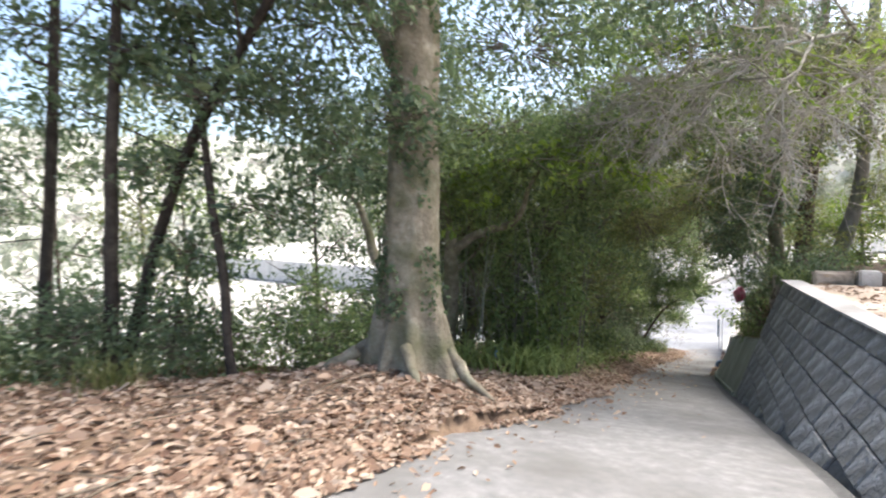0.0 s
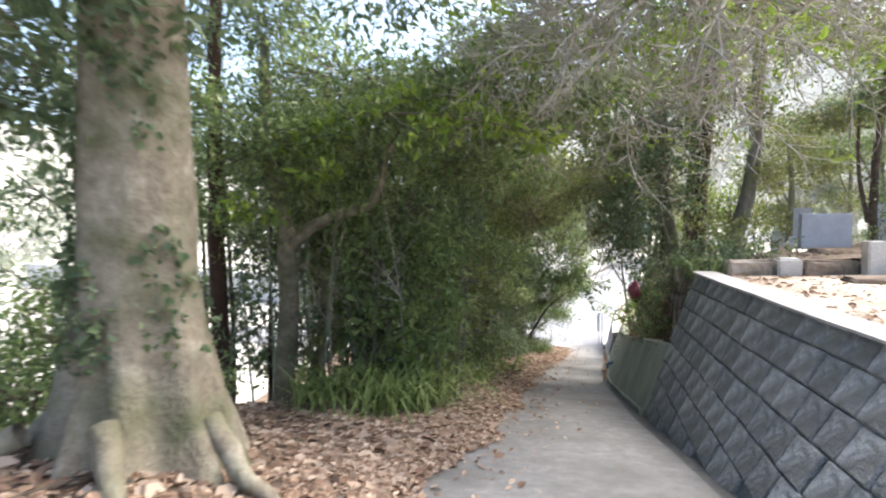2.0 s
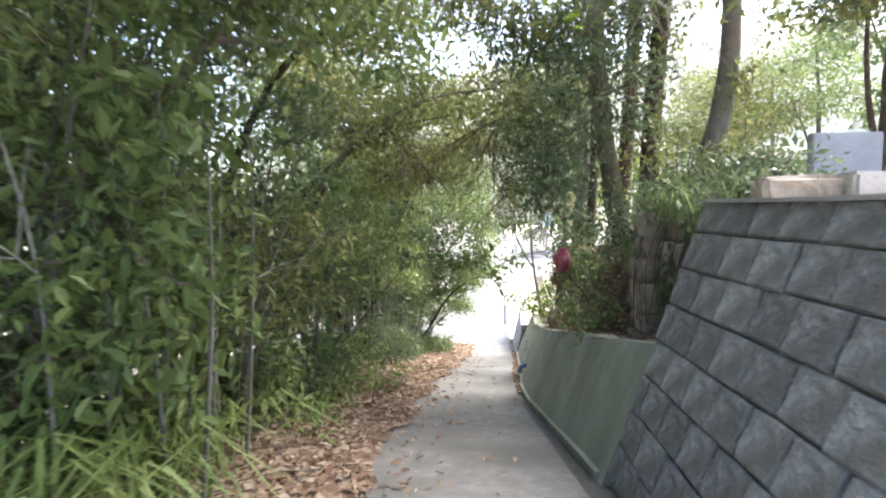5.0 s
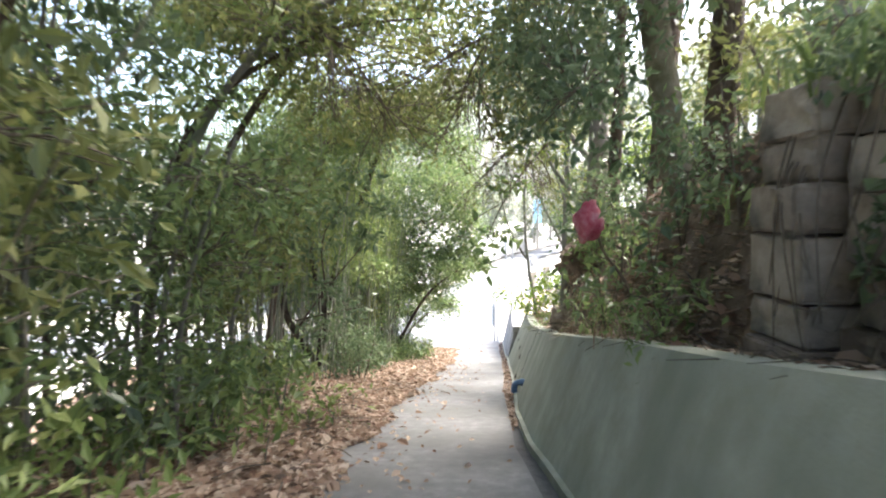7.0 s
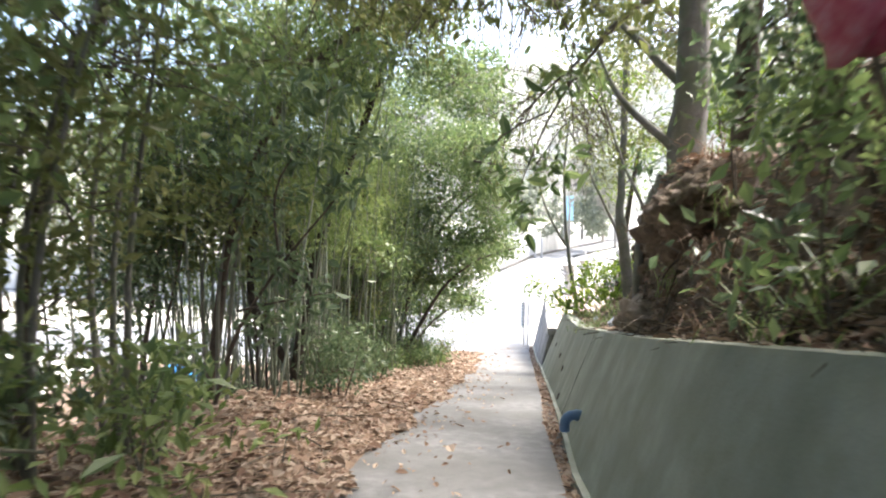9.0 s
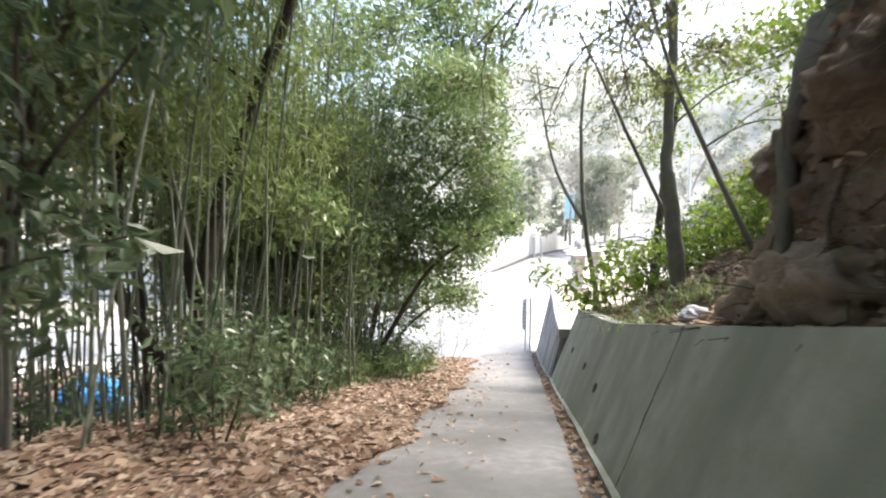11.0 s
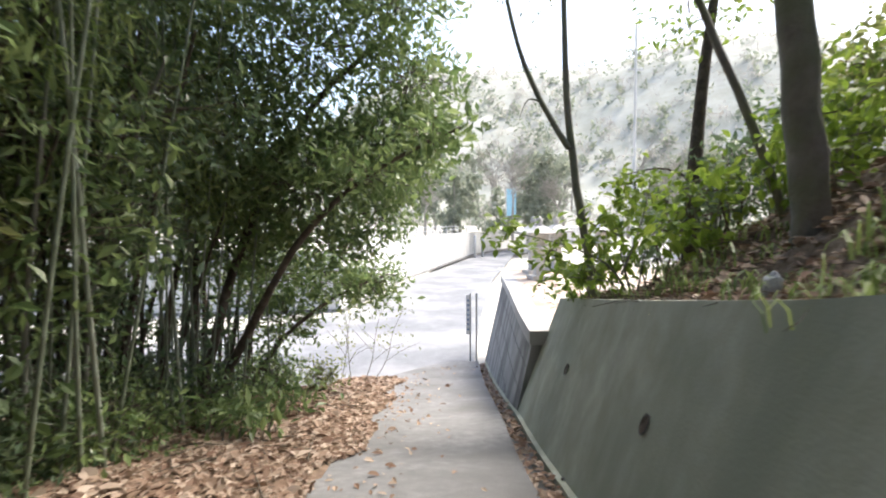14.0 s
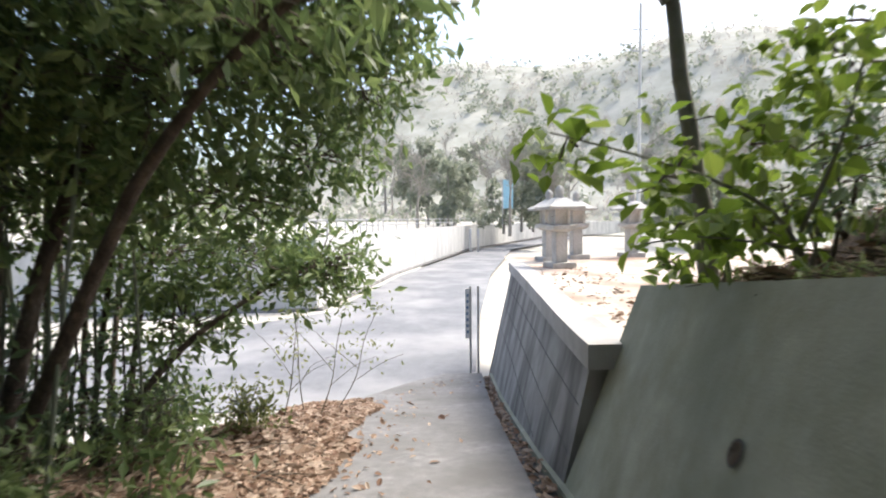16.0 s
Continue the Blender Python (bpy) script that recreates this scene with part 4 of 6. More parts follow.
tree("ivy_tree", "leaning brown trunk at the edge of the terrace", [bough([(3.6, 15.6, -.1), (3.87, 15.6, .8), (4.15, 15.6, 2.1), (4.17, 15.6, 4.1), (4.3, 15.6, 7)], .19, .11)],
     [(4.3, 15.4, 1.6, .35, .35, .9), (4.6, 15.4, 5.2, 1.7, 1.5, .8), (3.4, 15, .9, .7, .5, .45), (4.8, 13.6, 4.5, 1.7, 1.4, .5), (6.3, 14.2, 4.4, 1.5, 1.3, .5), (5.4, 15.2, 2.9, 1.0, .7, .35)], GREYBARK, LEAF_OLIVE, 1000, .115)
tree("ivy_tree", "tall trunk standing back on the bank", [bough([(3.4, 18.4, -.7), (3.58, 18.4, 1.94), (3.7, 18.4, 5), (3.7, 18.4, 7)], .16, .09), bough([(2.9, 18.8, -.7), (3.0, 18.8, 2), (2.9, 18.8, 5)], .1, .06)],
     [(2.1, 18.9, 2.7, 1.2, 1.2, .8), (1.6, 19, 1.6, .8, .9, .7), (3.6, 18.6, 4.6, 1.7, 1.5, .9), (1.5, 18.2, .6, .6, .8, .6), (2.4, 20, 3.2, 1.3, 1.2, .7), (1.3, 20.4, 2.2, .9, .9, .5)], DARKBARK, LEAF_OLIVE, 1200, .115)
# shrubs hanging over the concrete wall
for x, y, z, r, mat in ((2.0, 16.2, -.9, .4, LEAF_MID), (1.85, 14.4, -1.25, .3, LEAF_MID), (2.1, 16.6, -.4, .5, LEAF_DARK),                         (2.3, 14.9, -.2, .45, LEAF_DARK), (2.5, 13.2, .35, .45, LEAF_DARK), (2.8, 12.3, .45, .4, LEAF_DARK)):
    zb = min(bank_z(x + .35, y), z)
    tree("hanging_shrub", "dark leafy shrub hanging over the bank and wall", [bough([(x + .45, y, zb - .05), (x + .2, y, (zb + z) / 2 + .1), (x, y, z)], .02, .007, 6), bough([(x + .45, y, zb - .05), (x + .3, y + .3, z + .2)], .014, .006, 6)],
         [(x, y, z, r, r, r * .8), (x - .15, y - .25, z - r * .5, r * .6, r * .6, r * .5)], DARKBARK, mat, 2000, .085, category="shrub", group="shrubs above the concrete wall")

# bright leafy boughs and bare branches across the top of the view
over = [((2.7, 14, 4.8), [(1.6, 11, 4.4), (.7, 8.5, 3.3), (1.1, 7.8, 3.15)], [(.4, 9.0, 3.9, .8, .8, .3), (1.5, 10, 3.6, .9, .9, .35)]),
        ((3.3, 14.5, 5), [(2.9, 11.5, 4.6), (2.2, 9, 4.0), (1.6, 7.2, 3.8)], [(2.6, 10.6, 3.7, 1.0, .9, .35), (3.4, 11.8, 3.4, 1.0, .9, .35)]),
        ((4.3, 15, 4.6), [(4.6, 13, 4.4), (4.8, 11.4, 4.1)], [(4.6, 12.6, 3.9, 1.1, .9, .4), (5.6, 13.4, 3.6, 1.1, 1.0, .4)]),
        ((2.3, 15, 4.4), [(1.2, 13, 4.1), (0, 11.6, 3.7), (-.8, 10.6, 3.6)], [(.2, 12, 3.9, 1.1, 1.0, .4), (1.4, 13.2, 4.0, 1.1, 1.0, .4), (-.9, 11.6, 4.0, 1.0, 1.0, .4)])]
for b, pts, cl in over:
    st = [bough([b, *pts], .05, .012, 14)]
    for k in range(9):
        i = rng.integers(len(pts))
        a = np.array(pts[i]) + rng.normal(size=3) * [.3, .6, .12]
        st.append(bough([np.array(pts[i]), (np.array(pts[i]) + a) / 2 + [0, 0, .08], a + [rng.normal() * .7, -.5, -.25]], .011, .003, 8))
    tree("overhanging_branch", "long grey branch with sparse bright leaves over the path", st, cl, GREYBARK, LEAF_BRIGHT, 650, .095, category="branch", group="branches over the path", twigs=.9)

# a leafy sprig that hangs low over the path
tree("hanging_branch", "leafy sprig hanging low over the path", [bough([(2.4, 18.9, .9), (1.6, 18.6, .2), (1.05, 18.35, -.6), (.8, 18.25, -1.3)], .02, .004, 10), bough([(1.1, 18.4, -.5), (.7, 18.2, -.7), (.5, 18.1, -1.0)], .01, .003, 7)],
     [(.8, 18.25, -1.3, .2, .2, .2), (.95, 18.3, -.95, .25, .25, .2), (.55, 18.1, -.95, .2, .2, .15), (1.3, 18.5, -.2, .35, .3, .2)], TWIG, LEAF_MID, 900, .13, category="branch", fine=True)

# tree behind the graves
tree("terrace_tree", "slim dark tree standing behind the gravestones", [bough([(6.4, 15.5, .2), (6.37, 15.5, .6), (6.41, 15.5, 2.4), (6.6, 15.5, 3.8), (6.6, 15.5, 6)], .1, .05), bough([(6.3, 15.5, .8), (6.05, 15.5, 1.96), (6.09, 15.5, 3.5)], .05, .025, 9)],
     [(6.9, 15.3, 1.3, .7, .6, .7), (7.4, 15.3, 2.3, .8, .7, .7), (6.3, 15.4, 3.4, .9, .8, .5), (5.4, 15.4, 3.0, .9, .7, .35), (7.0, 15.4, 4.4, 1.3, 1.1, .7)], DARKBARK, LEAF_DARK, 1700, .1)
for x, y, r in ((2.9, 12.9, .4), (3.6, 13.2, .35), (3.2, 13.8, .5), (7.4, 14.6, .6), (6.9, 13.6, .4), (5.9, 14.4, .3), (8.4, 14.8, .8), (9.6, 15.5, 1.0)):
    z = bank_z(x, y)
    tree("low_shrub", "low green shrub on the upper bed", [bough([(x, y, z - .05), (x, y, z + r)], .015, .006, 5)], [(x, y, z + r * .6, r, r * .8, r * .6)], GREYBARK, LEAF_MID, 2400, .07, category="shrub", group="shrubs on the upper bed")

# the mound with its tree and roots
tree("mound_tree", "grey trunk rooted in the earth mound, roots bare", [bough([(3.2, 20.9, -1.5), (3.25, 20.9, -.4), (3.3, 20.9, .6), (3.3, 21, 3)], .27, .16), bough([(2.95, 20.9, -.9), (2.7, 20.7, -1.3), (2.5, 20.5, -2.0), (2.48, 20.4, -2.9)], .085, .035, 12),
                                                                        
                                                                        bough([(3.3, 21, .2), (2.6, 21.8, 1.4), (2.1, 22.8, 2.2)], .07, .02, 10), bough([(3.05, 20.9, -.5), (2.5, 21.6, .3), (2.3, 22.2, 1.3)], .06, .02, 10)],
     [(2.2, 22.6, 2.0, 1.2, 1.1, .5), (3.0, 21.8, 2.6, 1.3, 1.2, .6), (3.8, 22.6, 1.6, 1.3, 1.2, .6), (1.6, 21.6, 2.4, 1.0, 1.0, .4), (3.4, 23.6, 1.9, 1.2, 1.1, .5)], GREYBARK, LEAF_OLIVE, 1500, .1)
for k in range(13):
    y = rng.uniform(13.9, 20.8)
    u0 = rng.uniform(.35, .7)
    pts = []
    for q in range(6):
        u = max(.1, u0 - q * .09)
        yy = y + q * rng.normal() * .16
        x = float(edge_2(yy)) + u
        pts.append((x - .02, yy, bank_z(x, yy) + .02))
    v, f = tube(*bough(pts, rng.uniform(.007, .015), .004, 9), 5)
    plain("root", v, f, TWIG, bank)

# slim trees and bushes above the lower end of the concrete wall
tree("slim_tree", "trunk with a pruned knob and a thinner leader", [bough([(4.08, 25.95, -3.7), (4.0, 25.9, -2.8), (3.8, 25.87, -1.5)], .14, .12, 9), bough([(3.8, 25.87, -1.55), (3.78, 25.87, -1.2), (3.85, 25.9, 0), (3.85, 25.9, 1.8), (3.9, 25.9, 4)], .1, .05, 12),
                                                                   bough([(3.83, 25.9, -.8), (4.4, 25.6, -.2), (5.1, 25.2, 0)], .02, .006, 8), bough([(3.85, 25.9, -.2), (3.3, 25.9, .4), (2.6, 26, .7)], .025, .006, 8)],
     [(3.5, 25.8, -.1, .6, .6, .25), (4.3, 25.6, .3, .8, .7, .3), (3.2, 26, .9, .8, .7, .3), (4.2, 26, 1.8, 1.1, 1.0, .5), (3.0, 26.2, 2.2, 1.0, .9, .4)], GREYBARK, LEAF_OLIVE, 1000, .11)
tree("sapling", "thin grey sapling leaning across the others", [bough([(4.85, 27, -3.7), (4.3, 27, -2.3), (3.7, 27, -1.14), (3.2, 27, -.06), (2.6, 27, 1.1)], .05, .02, 14), bough([(3.4, 27, -.5), (3.0, 27.1, .5), (3.1, 27, 1.4)], .018, .006, 8)],
     [(2.8, 27, .9, .7, .7, .3), (3.2, 27, .3, .6, .5, .5), (2.4, 27, 1.6, .7, .6, .4), (3.8, 27.1, -.6, .5, .4, .4)], GREYBARK, LEAF_OLIVE, 380, .1, twigs=1.0)
tree("sapling", "grey sapling stem leaning over the bank", [bough([(5.0, 25, -3.4), (4.86, 25, -2.9), (4.4, 25, -2.0), (3.9, 25, -1.03), (3.3, 25, .3), (3.0, 25, 1.6)], .055, .02, 14), bough([(4.0, 25, -1.2), (4.6, 24.9, -.8), (5.4, 24.8, -.9)], .02, .006, 8), bough([(5.1, 24.8, -.6), (4.4, 24.4, -.75), (3.7, 24, -1.3)], .02, .005, 8)],
     [(3.3, 25, 1.2, .8, .7, .4), (4.8, 24.6, -.6, .7, .6, .2)], GREYBARK, LEAF_BRIGHT, 700, .11)
tree("forked_sapling", "slender forked bare tree on the wall's end", [bough([(3.6, 29.1, -4.6), (3.5, 29.1, -3.9), (3.38, 29.1, -3.2), (3.19, 29.09, -2.28), (3.15, 29.1, -1.2), (3.05, 29.1, 0), (3.25, 29, 1.4)], .075, .025, 16),
                                                                    bough([(3.19, 29.08, -2.3), (2.75, 29.1, -1.6), (2.45, 29.1, -.9), (2.25, 29.1, .2), (2.1, 29.1, 1.2)], .045, .015, 14), bough([(2.8, 29.08, -1.7), (2.6, 29, -1.65), (2.5, 29, -1.95)], .015, .005, 7),
                                                                    bough([(3.1, 29.1, -.4), (3.5, 29, .2), (3.9, 28.9, .4)], .015, .005, 8), bough([(2.3, 29.1, .1), (2.0, 29, .6), (1.7, 29, .5)], .012, .004, 8)],
     [(2.2, 29, 1.3, .6, .6, .3), (3.2, 29, .9, .6, .5, .5), (2.6, 29.1, -.2, .5, .4, .5), (3.6, 28.9, .2, .5, .4, .4), (2.1, 29, .4, .5, .4, .4)], GREYBARK, LEAF_OLIVE, 260, .08, twigs=1.0)
for x, y, z, r, mat in ((3.7, 28.6, -3.8, .35, LEAF_BRIGHT), (4.0, 27.5, -3.2, .6, LEAF_BRIGHT), (4.7, 26.6, -2.7, .7, LEAF_BRIGHT), (5.3, 25.6, -2.2, .8, LEAF_BRIGHT), (3.3, 28.9, -4.05, .3, LEAF_BRIGHT),
                        (5.6, 27.4, -2.2, .9, LEAF_BRIGHT), (5.0, 24, -1.9, .8, LEAF_OLIVE), (4.6, 23, -2.2, .6, LEAF_BRIGHT), (6.4, 25.6, -1.4, 1.0, LEAF_OLIVE), (5.9, 23.4, -1.2, .9, LEAF_OLIVE), (6.8, 28, -1.6, 1.1, LEAF_OLIVE)):
    zb = bank_z(x + .2, y)
    tree("leafy_bush", "yellow-green broad-leaved bush above the concrete wall", [bough([(x + .2, y, zb - .05), (x + .1, y, (z + zb) / 2), (x, y, z + .2)], .022, .008, 7), bough([(x + .2, y, zb - .05), (x + .4, y + .1, z + .3)], .016, .006, 7)],
         [(x, y, z, r, r * .9, r * .6), (x - r * .4, y - r * .3, z - r * .3, r * .55, r * .5, r * .35), (x + r * .3, y, z + r * .6, r * .6, r * .6, r * .4)], GREYBARK, mat, 620, .12, .6, category="bush", group="bushes above the wall's end", up=1.0, fine=True)
# the near spray of large leaves
tree("leafy_bush", "bush with a spray of large bright green leaves", [bough([(3.7, 28.3, -4.2), (3.5, 28.3, -3.8), (3.0, 28.3, -3.55), (2.1, 28.2, -3.35)], .02, .005, 12), bough([(3.6, 28.3, -4.0), (3.0, 28.2, -3.9), (2.6, 28.2, -3.95)], .012, .004, 8),
                                                                     bough([(3.6, 28.3, -3.9), (3.8, 28.2, -3.3), (3.9, 28.2, -2.7)], .015, .005, 8)],
     [(2.3, 28.25, -3.4, .38, .3, .12), (2.8, 28.25, -3.55, .45, .35, .16), (2.75, 28.2, -3.92, .25, .25, .12), (3.4, 28.3, -3.35, .5, .4, .22), (3.8, 28.2, -2.95, .5, .45, .35), (3.2, 28.2, -3.85, .35, .3, .15)], GREYBARK, LEAF_BRIGHT, 760, .12, .64, category="bush", up=2.4, droop=.1, fine=True)
# trees up the slope on the right
for x, y, h, mat in ((8.2, 24.2, 5.0, LEAF_OLIVE), (9.4, 27.0, 5.5, LEAF_OLIVE), (7.0, 26.6, 3.6, LEAF_BRIGHT), (11.0, 24.0, 6.0, LEAF_MID), (12.0, 28.0, 6.5, LEAF_OLIVE), (9.8, 19.5, 6.0, LEAF_MID), (13, 17, 6.5, LEAF_OLIVE), (10.6, 14.5, 5.5, LEAF_MID), (14, 12, 6, LEAF_OLIVE)):
    z = bank_z(x, max(y, 12.5)) if y > 11.7 else .1
    tree("hillside_tree", "leafy tree growing on the slope above the path", [bough([(x, y, z - .2), (x + .2, y, z + h * .5), (x, y, z + h)], .12, .04, 10), bough([(x + .15, y, z + h * .4), (x - .9, y - .3, z + h * .75)], .05, .02, 8)],
         [(x, y, z + h * .95, 1.5, 1.4, .9), (x - 1.0, y - .3, z + h * .7, 1.2, 1.1, .7), (x + 1.1, y + .2, z + h * .75, 1.2, 1.1, .7), (x - .2, y - .6, z + h * .4, 1.0, .9, .5)], GREYBARK, mat, 1000, .13, category="tree", group="trees on the slope")
for k in range(26):
    y = rng.uniform(23, 29.2)
    x = float(edge_2(y)) + rng.uniform(.15, 1.4)
    top = tagged(new("grass_tuft"), "short green weeds along the top of the wall", "grass", kind="stuff")
    top.location = (x, y, bank_z(x, y) - .02)
    v, f = blade_mesh(np.stack([rng.normal(0, .16, 40), rng.normal(0, .16, 40), np.zeros(40)], -1), .2, .016, .8)
    plain("blades", v, f, LEAF_GRASS, top)

# ---- things ----
def stone_box(name, sx, sy, sz, at, mat, parent=None, rz=0.0, bevel=.02):
    bm = box(sx, sy, sz, (0, 0, 0), bevel, 2)
    if mat is OLDSTONE:
        bmesh.ops.subdivide_edges(bm, edges=[e for e in bm.edges if e.calc_length() > .12], cuts=2, use_grid_fill=True)
    for v in bm.verts:
        v.co += Vector(rng.normal(size=3) * bevel * (.3 if mat is OLDSTONE else .12))
    ob = part(name, bm, mat, parent)
    ob.matrix_basis = pose(*at, 0, 0, rz)
    return ob


# old stacked-stone pier beside the block wall's end
pier = tagged(new("wall_4"), "old stacked stone wall end half hidden by vines", kind="structure")
pier.location = (2.3, 13.6, -1.45)
for c, (dy, dx, w) in enumerate(((-.2, 0, .5), (-.68, .16, .46), (-1.1, .3, .5), (-1.55, .34, .44))):
    z = -.05
    while z < 1.5 - .12 * c:
        h = rng.uniform(.22, .36)
        stone_box("stone", w + rng.uniform(-.05, .05), .46 + rng.uniform(-.05, .03), h - .01, (dx + rng.uniform(-.05, .04), dy + rng.uniform(-.04, .04), z), OLDSTONE, pier, rng.normal() * 4, .018)
        z += h
# vines and dry grass over the stones
n = 2000
P = np.stack([rng.uniform(-.35, .35, n) + .1, rng.uniform(-1.75, -.1, n), rng.uniform(.05, 1.65, n)], -1)
P[:, 0] = np.where(P[:, 2] < 1.35, -.3 + .17 * (P[:, 1] < -.45) + .13 * (P[:, 1] < -.9) + rng.uniform(-.06, 0, n), P[:, 0])
sel = ((np.sin(P[:, 1] * 5 + 1) + np.sin(P[:, 2] * 4 + P[:, 1] * 2) > .1) & (P[:, 1] < -.5)) | (P[:, 2] > 1.4)
v, f = leaf_mesh(P[sel], .085, .5, droop=1.0, up=.1)
vine = tagged(plain("vine", v, f, LEAF_DARK), "leafy vine hanging over the old stones", "vine", kind="stuff")
vine.location = pier.location
v, f = blade_mesh(np.stack([rng.uniform(-.3, .4, 160), rng.uniform(-1.8, .1, 160), rng.uniform(1.4, 1.5, 160)], -1), .4, .012, 1.0)
gr = tagged(plain("dry_grass", v, f, LEAF_GRASS), "grass hanging over the top of the old stones", "grass", kind="stuff")
gr.location = pier.location
pcs = []
for k in range(20):
    y0 = rng.uniform(-1.7, -.1)
    pcs.append(tube(*bough([(-.05 + rng.uniform(-.1, .2), y0, 1.5), (-.34 - .15 * y0 + rng.uniform(-.03, .03), y0 + rng.normal() * .1, 1.0), (-.34 - .15 * y0 + rng.uniform(-.04, .03), y0 + rng.normal() * .25, rng.uniform(.1, .6))], .008, .004, 8), 4))
v, f = join(pcs)
ro = tagged(plain("hanging_roots", v, f, TWIG), "thin pale roots hanging down the old stones", "roots", kind="stuff")
ro.location = pier.location

# kerb stones and graves on the terrace
for k, (x, w) in enumerate(((2.75, .62), (3.28, .34), (3.85, .76), (4.75, 1.0), (5.85, 1.1), (7.0, 1.1))):
    tagged(stone_box("kerb_stone", w, .26, .27 if k != 1 else .3, (x, 11.78 - (.04 if k == 1 else 0), .08), OLDSTONE if k != 1 else GRANITE, None, rng.normal() * 1.5, .03), "weathered granite kerb stone edging the upper bed", "kerb", "kerb stones on the terrace")
tagged(stone_box("step_stone", 1.3, .3, .1, (4.3, 10.9, .1), OLDSTONE, None, 3, .03), "low flat stone lying on the sandy terrace", "stone")
tagged(stone_box("stone_post", .22, .22, .54, (4.33, 12.1 - .55, .1), GRANITE, None, 0, .015), "square grey granite post on the terrace", "post")


def gravestone(x, y, z, w, h, label):
    top = tagged(new("gravestone"), label, "gravestone", "gravestones")
    top.location = (x, y, z)
    stone_box("plinth", w * 1.9, w * 1.7, .14, (0, 0, 0), GRANITE, top, 0, .015)
    stone_box("base", w * 1.4, w * 1.3, .18, (0, 0, .14), GRAVE, top, 0, .012)
    stone_box("slab", w, w * .8, h, (0, 0, .32), GRAVE, top, 0, .012)
    for s in (-1, 1):
        v, f = tube([(s * w * .55, -w * .6, .32), (s * w * .55, -w * .6, .5)], [.035, .04], 8)
        plain("flower_vase", v, f, GRAVE, top, smooth=True)
    return top


gravestone(4.85, 11.5, .1, .3, .55, "dark grey polished gravestone on a stepped plinth")
tagged(stone_box("stone_slab", .9, .13, .66, (4.95, 14.3, .36), GRAVE, None, 2, .015), "blue-grey granite slab standing on edge", "slab")
gravestone(9.15, 20.0, bank_z(9.15, 20.0) - .02, .55, 1.5, "tall blue-grey gravestone in the upper graveyard")
gravestone(8.6, 25.6, bank_z(8.6, 25.6) - .02, .5, 1.0, "pale distant gravestone on the hillside")
gravestone(7.4, 21.0, bank_z(7.4, 21.0) - .02, .4, .9, "pale gravestone in the upper graveyard")
gravestone(10.4, 22.5, bank_z(10.4, 22.5) - .02, .4, .8, "pale gravestone in the upper graveyard")

# red and pink plastic bag caught on a sapling
BAG = material("pink_plastic", [(.42, .05, .09), (.55, .16, .20), (.62, .36, .38)], 9, 3, .4, .2, 25, translucent=.25)
stem = tree("sapling", "thin sapling on the bank holding a bag", [bough([(2.1, 15.7, -1.4), (2.0, 15.7, -1.2), (1.75, 15.66, -.95), (1.66, 15.6, -.45)], .02, .008, 9), bough([(2.0, 15.72, -1.3), (2.1, 15.9, -.6)], .012, .005, 7)], [(1.75, 15.6, -.1, .35, .3, .25)], TWIG, LEAF_DARK, 900, .09)
bm = bmesh.new()
bmesh.ops.create_icosphere(bm, subdivisions=3, radius=1)
for v in bm.verts:
    n3 = noise.noise_vector(v.co * 1.7)
    v.co = Vector((v.co.x * .13, v.co.y * .1, v.co.z * (.21 if v.co.z < 0 else .2))) * (1 + .5 * n3.x) + Vector((0, 0, .03 * n3.y))
    if v.co.z > .1:
        v.co.x *= .6
        v.co.y *= .6
bag_ob = tagged(part("plastic_bag", bm, BAG, None, "", True), "crumpled red and pink plastic bag hung on a sapling", "bag")
bag_ob.location = (1.64, 15.58, -.68)

# blue drain pipe with an elbow
BLUE = material("blue_pvc", [(.10, .17, .28), (.16, .25, .38)], 6, 4, .45, .05, 40)
yp = 19.3
xw = float(XF(yp)) + .38 * .3
pipe = tagged(new("drain_pipe"), "blue-grey plastic drain pipe elbow on the wall", "pipe")
pipe.location = (xw, yp, float(G(yp)) + .3)
v, f = tube([(.08, 0, 0), (-.06, 0, 0), (-.1, 0, -.006), (-.135, 0, -.03), (-.155, 0, -.065), (-.16, 0, -.1), (-.16, 0, -.17)], [.052] * 7, 14)
plain("elbow", v, f, BLUE, pipe, smooth=True)
v, f = tube([(-.05, 0, 0), (-.02, 0, 0)], [.06, .06], 14)
plain("collar", v, f, BLUE, pipe, smooth=True)
